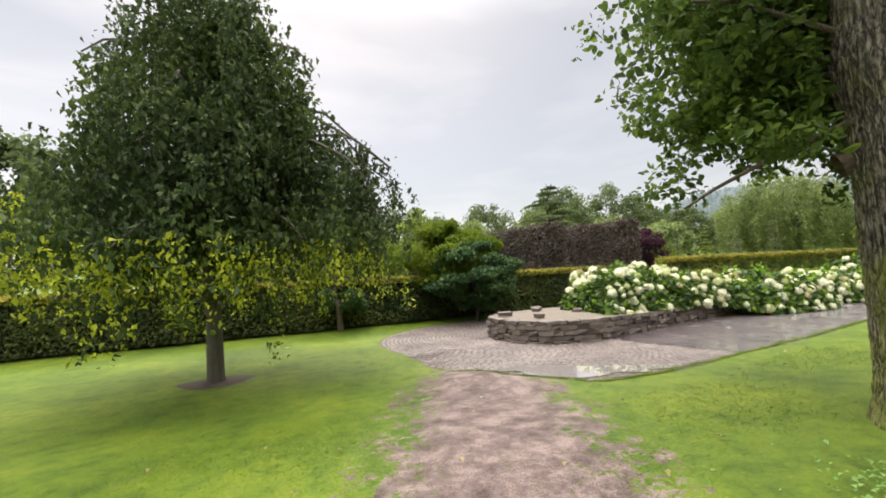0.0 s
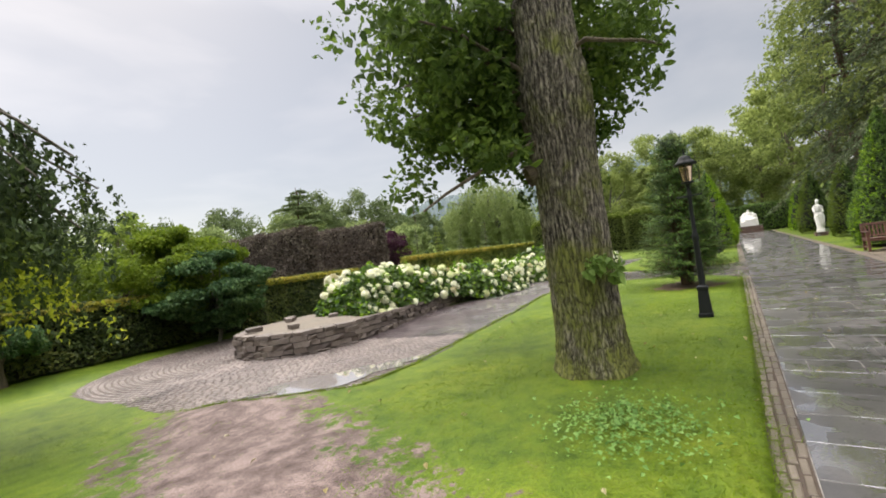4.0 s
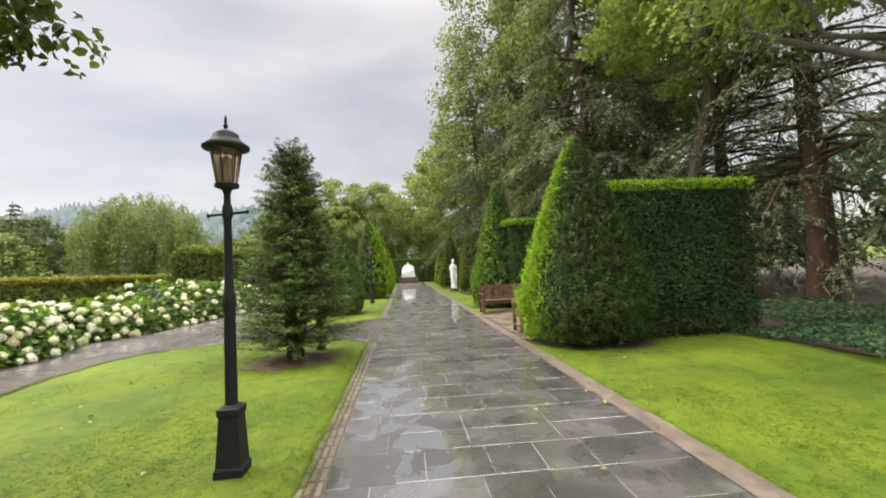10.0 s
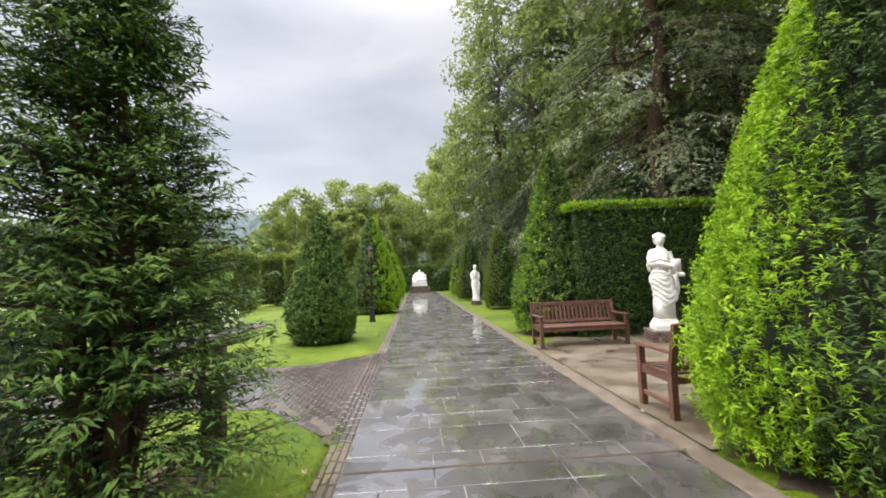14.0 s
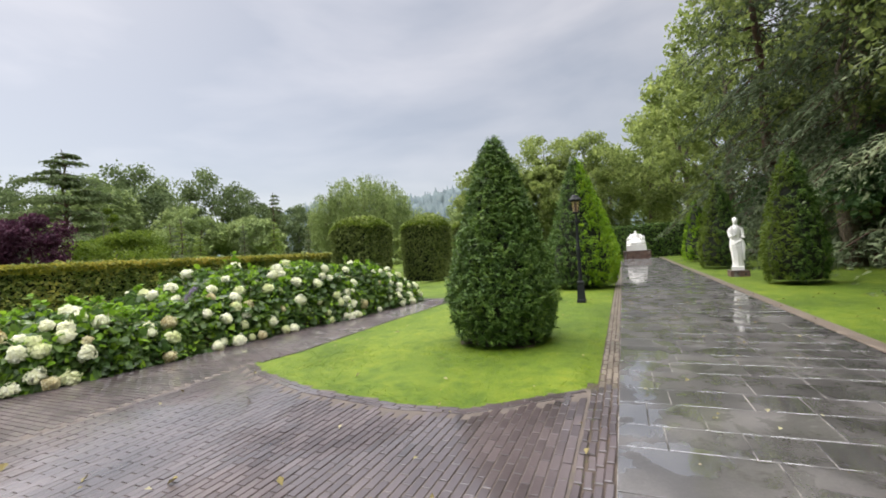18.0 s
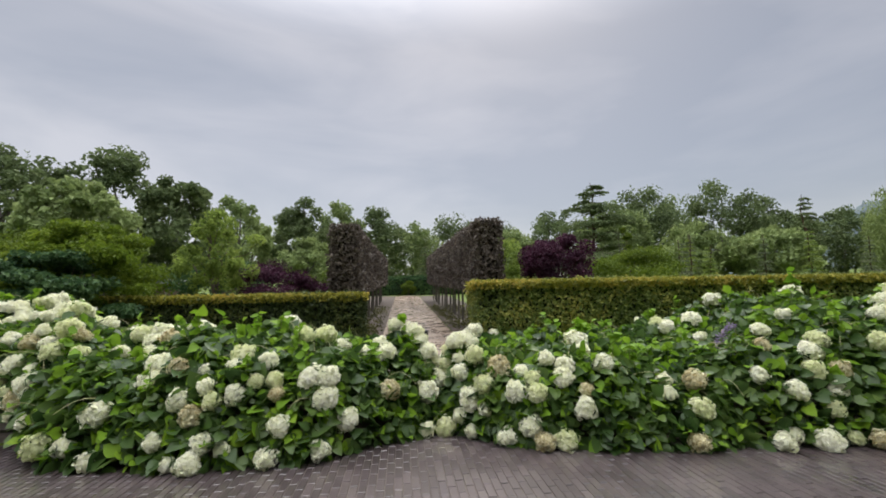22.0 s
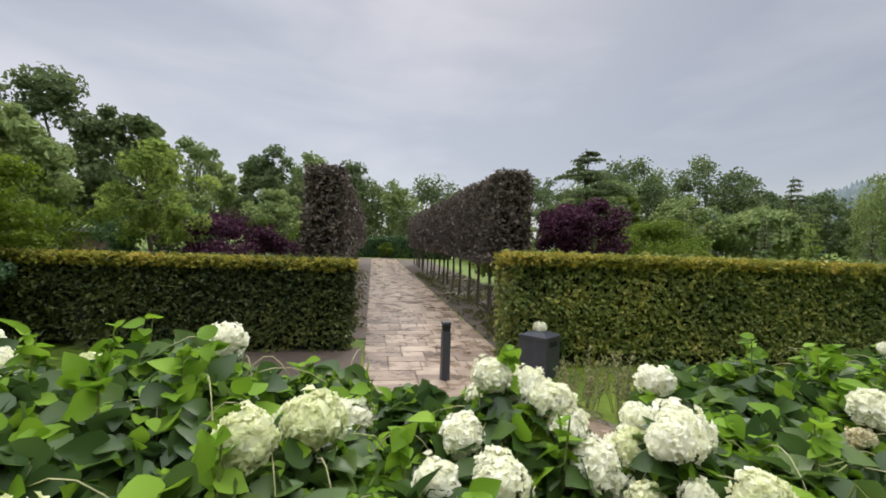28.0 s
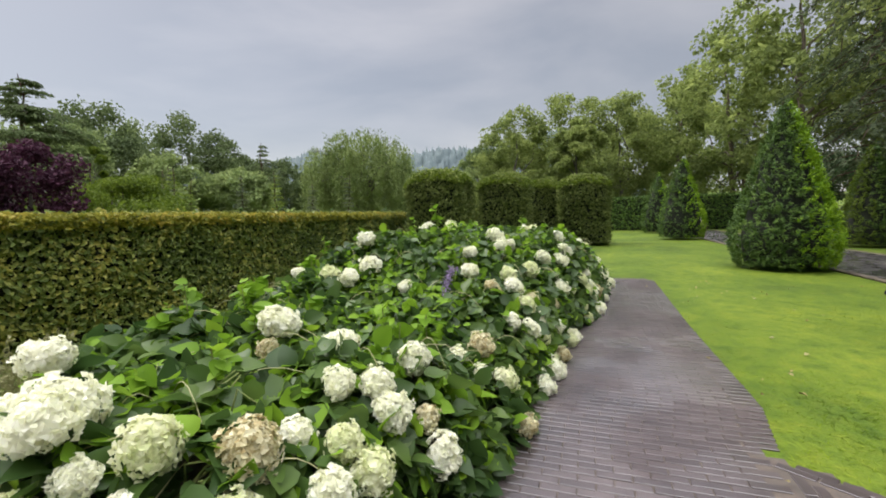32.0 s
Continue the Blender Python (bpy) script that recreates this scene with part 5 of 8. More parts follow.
def build_oak():
    rng = np.random.default_rng(70)
    t = thing("oak_tree", "mature oak with ridged mossy bark and low spreading boughs", "tree", (5.27, 1.8, 0))
    # trunk: flared foot, upright ridges in the bark
    n, s = 160, 200
    z = np.linspace(-0.1, 6.2, n)
    r = 0.385 + 0.10 * np.exp(-np.maximum(z, 0) / 0.22) - 0.012 * z + 0.07 * np.exp(-((z - 3.2) / 0.5) ** 2)
    a = np.linspace(0, 2 * np.pi, s, endpoint=False)
    A, Z = np.meshgrid(a, z)
    R = r[:, None] * (1 + 0.05 * np.sin(5 * A + 0.5) * np.exp(-np.maximum(Z, 0) / 0.4) + 0.012 * np.sin(7 * A + 1.3 * np.sin(Z * 2.1)))
    flow = A * 46 + 2.2 * noise3(np.stack([np.cos(A), np.sin(A), Z * 0.9], -1).reshape(-1, 3), 2.4, 3).reshape(n, s) + 1.1 * np.sin(Z * 5.3 + 3 * A)
    plate = np.sin(flow) * (0.55 + 0.45 * np.sin(Z * 17 + 2.0 * np.floor(flow / (2 * np.pi)) * 1.7))
    R = R + 0.013 * np.clip(plate, -0.9, 0.6) + 0.005 * rng.standard_normal((n, s))
    v = np.stack([R * np.cos(A) - 0.02 * Z, R * np.sin(A) + 0.008 * Z, Z], -1).reshape(-1, 3)
    k, j = np.meshgrid(np.arange(n - 1), np.arange(s), indexing="ij")
    f = np.stack([k * s + j, k * s + (j + 1) % s, (k + 1) * s + (j + 1) % s, (k + 1) * s + j], -1).reshape(-1, 4)
    me = raw_mesh("trunk", v, f, True)
    me.attributes.new("ridge", "FLOAT", "POINT").data.foreach_set("value", (0.5 + 0.5 * plate).astype(np.float32).ravel())
    part("trunk", me, M_OAKBARK, t)
    part("branch_scar", Geo().lathe([(0.13, -0.05), (0.12, 0.05), (0.07, 0.08), (0.01, 0.06)], sides=12), M_BARK, t).matrix_basis = pose(-0.26, 0.36, 2.35, 70, 0, 35)
    C, R2 = [], []
    for k in range(17):
        a = 2 * math.pi * k / 17 + rng.normal(0, 0.2)
        if abs((math.degrees(a) - 217 + 180) % 360 - 180) < 42 or abs((math.degrees(a) - 312 + 180) % 360 - 180) < 40:
            continue
        L = rng.uniform(1.3, 2.9) * (1.0 + 0.12 * math.cos(a - 2.2))
        z0 = rng.uniform(2.9, 4.9)
        L = L * 0.72
        e = np.array([L * math.cos(a), L * math.sin(a), z0 + rng.uniform(-1.0, 0.7)])
        p = limb_path((-0.1, 0.06, z0 - 0.3), e, rng, 0.08, 6, 0.10)
        part("limb", Geo().tube(p, np.linspace(0.04, 0.012, 6), 7), M_BARK, t, smooth=True)
        for q in (0.4, 0.6, 0.8, 0.95, 1.05):
            c = np.array([np.interp(min(q, 1), np.linspace(0, 1, 6), p[:, i]) for i in range(3)])
            for _ in range(3):
                d = c + rng.standard_normal(3) * (0.40, 0.40, 0.34) + (0, 0, -0.12)
                C.append(d)
                R2.append(rng.uniform(0.20, 0.40))
    for az, L, z0, zt in ((-14, 2.5, 3.7, 4.2), (-4, 3.0, 3.6, 4.0), (8, 3.4, 3.4, 3.5), (16, 2.6, 3.2, 3.0), (20, 3.4, 3.3, 3.4), (84, 2.3, 3.1, 3.1), (100, 2.3, 3.4, 3.7), (116, 2.2, 3.2, 3.3), (132, 2.2, 3.6, 4.3), (95, 2.1, 4.0, 4.9), (32, 3.3, 3.6, 4.1), (48, 2.9, 3.2, 3.2), (2, 2.8, 3.9, 4.8), (26, 2.6, 3.9, 4.7), (64, 2.6, 3.4, 3.6)):
        a = math.radians(az)
        L *= 0.82
        e = np.array([L * math.cos(a), L * math.sin(a), zt])
        p = limb_path((-0.1, 0.06, z0 - 0.2), e, rng, 0.07, 6, 0.08)
        part("limb", Geo().tube(p, np.linspace(0.032, 0.010, 6), 7), M_BARK, t, smooth=True)
        for q in (0.35, 0.5, 0.65, 0.78, 0.9, 1.0):
            c = np.array([np.interp(q, np.linspace(0, 1, 6), p[:, i]) for i in range(3)])
            for _ in range(4):
                C.append(c + rng.standard_normal(3) * (0.30, 0.30, 0.26) + (0, 0, -0.05))
                R2.append(rng.uniform(0.20, 0.36))
    for k in range(140):
        d = unit(rng.standard_normal(3))
        C.append((2.1 * d[0], 2.1 * d[1], 5.2 + 1.9 * d[2] * (1 if d[2] > 0 else 0.7)))
        R2.append(rng.uniform(0.3, 0.5))
    P, N = clumps(C, R2, 84, rng, 0.75)
    keep = (P[:, 2] > 1.95 + 0.25 * rng.uniform(size=len(P))) & (np.hypot(P[:, 0], P[:, 1]) > 0.46)
    clear = (-0.8 * P[:, 0] - 0.6 * P[:, 1] > 0.1) & (np.abs(0.6 * P[:, 0] - 0.8 * P[:, 1]) < 0.62) & (P[:, 2] < 4.2)
    keep &= ~clear & ~((P[:, 1] < -1.2 + 0.25 * np.sin(2.5 * P[:, 0] + 3 * P[:, 2])) & (P[:, 2] < 5.6))
    # gaps where the sky shows through the crown
    keep &= noise3(P, 3.1, 17) + 0.35 * noise3(P, 7.5, 18) > -0.34
    P, N = P[keep], N[keep]
    part("crown", raw_mesh("crown", *big_leaf(P, N, 0.6 * N + rng.standard_normal((len(P), 3)), 0.088, rng, 0.78)), M_OAK, t, kind="stuff")
    # a tuft of fresh shoots low on the trunk
    c = np.array([(-0.38, -0.30, 1.27), (-0.44, -0.22, 1.20), (-0.32, -0.38, 1.20), (-0.30, -0.44, 1.10)])
    P, N = clumps(c, [0.12, 0.11, 0.11, 0.08], 44, rng, 0.6)
    part("leaf_tuft", raw_mesh("leaf_tuft", *big_leaf(P, N, unit(P - np.array([-0.2, -0.15, 1.2])) + np.array([0, 0, -0.3]), 0.078, rng, 0.7, True), True), M_OAK_FRESH, t, "tuft of fresh leafy shoots on the trunk", kind="stuff")
    return t


def mossy_bark():
    m, n, l, b = node_mat("mossy_oak_bark")
    co = n.new("ShaderNodeTexCoord")
    mp = n.new("ShaderNodeMapping")
    mp.inputs["Scale"].default_value = (1, 1, 0.26)
    l.new(co.outputs["Object"], mp.inputs[0])
    ridge = noise_node(n, l, 42.0, 4.0, 0.6, mp.outputs[0], 0.6)
    r1 = ramp_node(n, [(0.33, (0.024, 0.019, 0.015)), (0.48, (0.13, 0.11, 0.085)), (0.68, (0.30, 0.265, 0.21))])
    at = n.new("ShaderNodeAttribute")
    at.attribute_name = "ridge"
    deep = n.new("ShaderNodeMath")
    deep.operation = "MULTIPLY_ADD"
    l.new(at.outputs["Fac"], deep.inputs[0])
    deep.inputs[1].default_value = 0.26
    low = n.new("ShaderNodeMath")
    low.operation = "SUBTRACT"
    l.new(ridge.outputs[0], low.inputs[0])
    low.inputs[1].default_value = 0.13
    l.new(low.outputs[0], deep.inputs[2])
    l.new(deep.outputs[0], r1.inputs[0])
    big = noise_node(n, l, 1.6, 4.0, 0.6, co.outputs["Object"])
    r2 = ramp_node(n, [(0.46, (0, 0, 0)), (0.62, (0.85, 0.85, 0.85))])
    # moss thrives on the damp foot of the trunk
    sp = n.new("ShaderNodeSeparateXYZ")
    l.new(co.outputs["Object"], sp.inputs[0])
    up = n.new("ShaderNodeMapRange")
    up.inputs["From Min"].default_value, up.inputs["From Max"].default_value = 0.1, 2.6
    up.inputs["To Min"].default_value, up.inputs["To Max"].default_value = 0.16, -0.06
    l.new(sp.outputs[2], up.inputs["Value"])
    ms = n.new("ShaderNodeMath")
    l.new(big.outputs[0], ms.inputs[0])
    l.new(up.outputs[0], ms.inputs[1])
    l.new(ms.outputs[0], r2.inputs[0])
    col = mix_node(n, l, r2.outputs[0], r1.outputs[0], (0.15, 0.165, 0.022))
    l.new(col, b.inputs["Base Color"])
    b.inputs["Roughness"].default_value = 0.8
    wob = noise_node(n, l, 9.0, 3.0, 0.6, mp.outputs[0])
    mv = mix_node(n, l, 0.10, mp.outputs[0], wob.outputs[1], "LINEAR_LIGHT")
    vo = n.new("ShaderNodeTexVoronoi")
    vo.feature = "DISTANCE_TO_EDGE"
    vo.inputs["Scale"].default_value = 17.0
    l.new(mv, vo.inputs["Vector"])
    cr = ramp_node(n, [(0.0, (0.30, 0.28, 0.26)), (0.09, (0.85, 0.85, 0.85)), (0.25, (1.15, 1.15, 1.15))])
    l.new(vo.outputs["Distance"], cr.inputs[0])
    l.new(mix_node(n, l, 0.9, col, cr.outputs[0], "MULTIPLY"), b.inputs["Base Color"])
    hs = n.new("ShaderNodeMath")
    l.new(cr.outputs[0], hs.inputs[0])
    l.new(ridge.outputs[0], hs.inputs[1])
    bump_node(n, l, hs.outputs[0], 1.0, 0.02, b)
    return m


M_OAKBARK = mossy_bark()
build_oak()


def weeping_tree():
    """A grafted weeping beech: straight stem, arched boughs, curtains of hanging shoots."""
    rng = np.random.default_rng(75)
    zg = h(-0.79, 8.95)
    t = thing("weeping_beech", "weeping beech with dark curtains of hanging leafy shoots", "tree", (-0.79, 8.95, zg))
    g = Geo().tube([(0.02, 0, -0.1), (0, 0, 0.1), (-0.02, 0, 1.3), (-0.10, 0.05, 2.6), (-0.02, 0.02, 4.0), (-0.25, 0.1, 5.6), (-0.2, 0.1, 7.0)], [0.20, 0.15, 0.13, 0.12, 0.10, 0.07, 0.03], 14)
    part("trunk", g, M_BARK_SMOOTH, t, smooth=True)
    P, N, D, Y = [], [], [], []
    ends = []
    for k in range(46):
        a = rng.uniform(0, 2 * math.pi)
        z0 = rng.uniform(2.6, 6.6)
        L = rng.uniform(0.7, 2.5) * (1.25 - 0.10 * z0) * 1.25
        if k == 0:
            a, z0, L = -0.12, 4.1, 3.6
        if k == 1:
            a, z0, L = 0.05, 3.6, 3.1
        if k == 2:
            a, z0, L = 3.1, 3.4, 2.6
        if 3 <= k < 9:
            a, z0, L = (-0.30, -0.05, 0.22, -0.5, 0.4, -0.18)[k - 3], (4.4, 4.6, 4.2, 3.9, 3.7, 3.4)[k - 3], (3.3, 3.4, 3.2, 3.0, 2.9, 3.3)[k - 3]
        e = np.array([L * math.cos(a), L * math.sin(a), z0 - 0.15 * L])
        p = limb_path((-0.05, 0.03, z0 - 0.2), e, rng, 0.06, 7, 0.28)
        part("bough", Geo().tube(p, np.linspace(0.055, 0.014, 7), 7, False), M_BARK_SMOOTH, t, smooth=True)
        for s in np.linspace(0.18, 1.0, int(3 + 4 * L)):
            c = np.array([np.interp(s, np.linspace(0, 1, 7), p[:, i]) for i in range(3)]) + rng.standard_normal(3) * (0.16, 0.16, 0.06)
            hang = min(rng.uniform(0.7, 2.2), c[2] - rng.uniform(0.35, 1.5))
            if hang < 0.25:
                continue
            m = int(58 * hang)
            u = np.sort(rng.uniform(0, 1, m))
            sway = rng.standard_normal(2) * 0.09
            w = 0.085 + 0.03 * rng.standard_normal((m, 1))
            q = c + np.stack([sway[0] * u, sway[1] * u, -hang * u], 1) + rng.standard_normal((m, 3)) * (1, 1, 0.4) * w
            P.append(q)
            N.append(unit(rng.standard_normal((m, 3)) + np.array([0, 0, 0.6])))
            D.append(np.tile((0.0, 0.0, -1.0), (m, 1)))
            Y.append((q[:, 2] < 2.15) & (rng.uniform(size=m) < 0.55) & (u > 0.45))
    for k in range(470):
        z0 = rng.uniform(2.3, 7.5)
        Rz = float(np.interp(z0, [2.3, 3.2, 4.6, 5.4, 6.2, 7.2], [3.1, 2.95, 2.2, 1.9, 1.65, 1.0]))
        a, q = rng.uniform(0, 2 * math.pi), rng.uniform() ** 0.42
        c = np.array([Rz * q * math.cos(a) + 0.05, Rz * q * math.sin(a), z0])
        hang = min(rng.uniform(0.7, 1.9), z0 - rng.uniform(0.75, 1.7) - 0.5 * (1 - q))
        if hang < 0.3:
            continue
        m = int(66 * hang)
        u = np.sort(rng.uniform(0, 1, m))
        sway = rng.standard_normal(2) * 0.08
        P.append(c + np.stack([sway[0] * u, sway[1] * u, -hang * u], 1) + rng.standard_normal((m, 3)) * (0.10, 0.10, 0.04))
        N.append(unit(rng.standard_normal((m, 3)) + np.array([0.5 * math.cos(a), 0.5 * math.sin(a), 0.6])))
        D.append(np.tile((0.0, 0.0, -1.0), (m, 1)))
        Y.append((P[-1][:, 2] < 2.4) & (rng.uniform(size=m) < 0.7) & (u > 0.25))
    P, N, D, Y = np.concatenate(P), np.concatenate(N), np.concatenate(D), np.concatenate(Y)
    part("crown", raw_mesh("crown", *leaves(P[~Y], N[~Y], 0.10, rng, 0.62, D[~Y], 0.5)), M_BEECH, t, kind="stuff")
    part("young_growth", raw_mesh("young_growth", *leaves(P[Y], N[Y], 0.075, rng, 0.62, D[Y], 0.5)), M_BEECH_YOUNG, t, "yellow-green young tips", kind="stuff")
    ring = np.linspace(0, 2 * np.pi, 18, endpoint=False)
    v = [(0.62 * math.cos(q) * (1 + 0.15 * math.sin(3 * q)), 0.5 * math.sin(q), h(-0.79 + 0.6 * math.cos(q), 8.95 + 0.5 * math.sin(q)) - zg + 0.012) for q in ring] + [(0, 0, 0.05)]
    part("soil_ring", raw_mesh("soil_ring", np.array(v), np.array([(k, (k + 1) % 18, 18, 18) for k in range(18)])), M_SOIL, t, "bare soil round the foot")


weeping_tree()


def soil_shade_patch(x, y, rx, ry, label, seed, mat):
    q = np.linspace(0, 2 * np.pi, 60, endpoint=False)
    rr = 1 + 0.14 * np.sin(3 * q + seed) + 0.09 * np.sin(7 * q) + 0.06 * np.sin(17 * q + seed) + 0.05 * np.sin(29 * q)
    vx, vy = x + rx * rr * np.cos(q), y + ry * rr * np.sin(q)
    v = np.vstack([np.stack([vx, vy, land(vx, vy) + 0.006], 1), [[x, y, h(x, y) + 0.045]]])
    tagged(part("soil_shade_patch", raw_mesh("soil_shade_patch", v, np.array([(k, (k + 1) % 60, 60, 60) for k in range(60)])), mat), label, "soil", kind="structure")


soil_shade_patch(12.62, 1.40, 0.85, 0.72, "bare brown soil and fallen needles under the yew column", 1, M_LOAM)
# the next three dark discs are ground shadows of the cones, put in as colour
soil_shade_patch(20.6, 1.75, 0.62, 0.6, "dark disc painted as the shadow under the clipped yew cone", 2, M_SOIL)
soil_shade_patch(12.85, -4.1, 1.02, 1.0, "dark disc painted as the shadow under the clipped yew cone", 3, M_SOIL)
soil_shade_patch(20.2, -4.1, 1.0, 0.95, "dark disc painted as the shadow under the clipped yew cone", 4, M_SOIL)

# shrubs and trees about the hollow and behind the hedges
broadleaf("acer_bush", "spreading lime-green shrub rising behind the dark maple", (6.9, 15.4), 4.0, 1.8, 0.9, 81, 62, 280, 0.11, M_ACER, 0.08, limbs=10, squash=0.5)
broadleaf("maple_shrub", "dark green maple shrub by the cobbled round", (7.1, 13.9), 2.95, 1.6, 0.35, 82, 62, 300, 0.125, M_MAPLE, 0.07, limbs=11, squash=0.38)
broadleaf("yew_tree", "dark small tree growing in front of the hedge", (2.5, 15.0), 3.4, 1.0, 0.4, 83, 20, 320, 0.09, M_MAPLE, 0.12, M_BARK)
broadleaf("acer_bush", "large feathery bright green shrub behind the hedge", (3.5, 19.2), 4.1, 3.0, 0.6, 84, 60, 280, 0.12, M_LIME, 0.09, limbs=10, squash=0.45)
broadleaf("acer_bush", "green shrub with reddish seed clusters behind the hedge", (-1.5, 19.5), 4.4, 2.8, 0.6, 85, 46, 260, 0.125, M_LIME, 0.09, limbs=8, squash=0.5)
broadleaf("golden_shrub", "yellow-leaved small tree behind the hedge", (-7.5, 18.5), 5.2, 1.6, 1.0, 95, 26, 260, 0.12, M_BEECH_YOUNG, 0.08)
broadleaf("fig_tree", "open small tree with forked limbs and yellowing leaves", (7.8, 21.9), 5.1, 1.9, 1.3, 86, 34, 110, 0.16, M_WOOD_LIGHT, 0.11, M_BARK, limbs=16, clump_r=0.5)
broadleaf("purple_plum", "wide dark purple plum shrub behind the hedge", (9.9, 23.2), 3.1, 2.3, 0.5, 87, 40, 330, 0.11, M_PLUM, 0.08, squash=0.5)
broadleaf("green_shrub", "dense mid-green shrub beside the purple plum", (6.4, 25.5), 3.3, 2.2, 0.4, 88, 34, 300, 0.13, M_MAPLE, 0.08)
broadleaf("green_shrub", "light green shrub beside the beech row", (11.9, 25.0), 3.2, 1.6, 0.5, 89, 24, 260, 0.13, M_LIME, 0.08)
broadleaf("purple_plum", "rounded dark purple plum tree behind the hedge", (22.2, 20.0), 4.15, 1.55, 1.2, 90, 44, 420, 0.10, M_PLUM, 0.09, limbs=9)
broadleaf("golden_shrub", "low spreading yellow-green shrub behind the hedge", (29.0, 26.5), 3.9, 3.6, 0.6, 91, 46, 300, 0.14, M_LIME, 0.10, squash=0.35)
broadleaf("golden_shrub", "slender bright yellow-green tree among the shrubs", (31.5, 31.3), 5.9, 0.8, 0.6, 92, 18, 240, 0.16, M_LIME, 0.08)
broadleaf("willow_shrub", "pale green shrub beside the beech row", (21.8, 28.5), 4.6, 2.0, 0.4, 93, 26, 260, 0.16, M_WOOD_LIGHT, 0.08)
broadleaf("box_ball", "small clipped bright green ball at the path's end", (16.5, 57.8), 1.9, 1.0, 0.2, 94, 22, 160, 0.15, M_LIME, 0.06)
for k, (x, y) in enumerate(((38.0, 34.5), (40.4, 37.0), (42.8, 40.0), (45.6, 41.5), (47.0, 36.5), (49.9, 35.0), (52.8, 33.0), (36.0, 39.5), (55.5, 30.5))):
    conifer("small_conifer", "slim pale green conifer in the nursery row", (x, y), 5.0 + 0.5 * (k % 3), 0.95, 0.3, 100 + k, 14, 40, 0.2, M_WOOD_LIGHT if k % 2 else M_SPRUCE, 0.15, trunk_r=0.08, group="slim conifers", tip=0.08)
for k, (x, y, r) in enumerate(((44.5, 30.0, 1.2), (48.0, 27.5, 1.2), (39.5, 29.5, 1.0), (52.0, 24.5, 1.2))):
    yew("yew_cone", "low dark clipped cone in the far garden", (x, y), r, 2.5, 110 + k, 2500, 0.2, M_YEW, None, flat=0.8, group="far clipped cones")

conifer("cedar", "tall layered dark green cedar", (37.5, 48.6), 12.9, 5.6, 2.5, 120, 13, 330, 0.34, M_FAR_DARK, -0.05, trunk_r=0.3, tip=0.10, flat=0.35)
conifer("blue_spruce", "grey-blue conifer at the end of the beech walk", (19.2, 65.0), 7.2, 2.2, 0.4, 121, 18, 60, 0.3, M_FAR_DARK, 0.2, trunk_r=0.14)
conifer("spruce", "narrow dark spruce in the distance", (66.5, 51.0), 12.0, 2.4, 0.6, 122, 20, 50, 0.4, M_FAR_DARK, 0.25, trunk_r=0.2)


def willow(at, ht, r, seed):
    rng = np.random.default_rng(seed)
    t = thing("weeping_willow", "broad pale green weeping willow", "tree", (at[0], at[1], h(*at)))
    g = Geo().tube([(0, 0, -0.1), (0.1, 0, 2), (0, 0.2, 5), (0.3, 0, ht * 0.8)], [0.5, 0.42, 0.3, 0.08], 9)
    P, D = [], []
    for k in range(330):
        d = unit(rng.standard_normal(3))
        d[2] = abs(d[2])
        c = np.array([r * d[0], r * d[1], ht * 0.45 + ht * 0.55 * d[2]]) * rng.uniform(0.72, 1.0)
        if k % 12 == 0:
            part("limb", Geo().tube(limb_path((0, 0.1, 4), c, rng, 0.1, 5, 0.2), np.linspace(0.16, 0.03, 5), 6, False), M_BARK_SMOOTH, t)
        hang = min(rng.uniform(2.5, 6.0), c[2] - 0.6)
        m = int(26 * hang)
        u = rng.uniform(0, 1, m)
        P.append(c + np.stack([0.25 * d[0] * u, 0.25 * d[1] * u, -hang * u], 1) + rng.standard_normal((m, 3)) * (0.33, 0.33, 0.2))
        D.append(np.tile((0, 0, -1.0), (m, 1)))
    part("trunk", g, M_BARK_SMOOTH, t, smooth=True)
    P, D = np.concatenate(P), np.concatenate(D)
    part("crown", raw_mesh("crown", *leaves(P, unit(rng.standard_normal((len(P), 3))), 0.5, rng, 0.26, D, 0.5)), M_WILLOW, t, kind="stuff")


willow((72.5, 38.0), 14.9, 9.0, 130)

FAR_TREES = [(-24, 38, 14, 5.5, 1), (-18, 42, 14.5, 5.0, 1), (-12.5, 47.5, 16, 5.0, 1), (-5.5, 45, 12.8, 3.8, 1), (-9, 37, 10.5, 4.0, 0), (-30, 33, 13, 5.5, 1), (-38, 26, 13, 6.0, 1), (-22, 28, 9.5, 4.2, 0),
             (-2.8, 80, 14.8, 4.2, 0), (4.9, 77, 16.2, 4.6, 0), (11.6, 73, 14.2, 5.0, 1), (17.8, 80, 13.0, 5.0, 0), (26, 86, 15, 7.5, 1), (-10, 78, 12, 4.5, 0), (36, 88, 14, 6.5, 1), (45, 80, 15.5, 6.5, 1),
             (55, 67, 17, 6.5, 1), (61, 72, 16, 6.5, 0), (67, 66, 18, 6.5, 1), (75, 65, 15, 5.5, 1), (47, 62, 13, 5.5, 0), (84, 62, 12, 5.5, 1), (95, 60, 12, 6.5, 0), (80, 46, 9, 4.0, 0), (88, 40, 10, 4.5, 1),
             (58, 48, 8, 4.2, 0), (52, 52, 9, 4.2, 0), (30, 60, 9, 4.5, 0), (74, 40, 7, 4.0, 0), (92, 24, 14, 5.0, 1), (80, 22, 12, 4.0, 0), (-48, 20, 12, 6, 1), (3, 62, 8, 4, 0), (28, 50, 6, 3.5, 0), (-6.5, 63, 15.0, 4.6, 0), (0.5, 70, 15.6, 4.4, 1)]
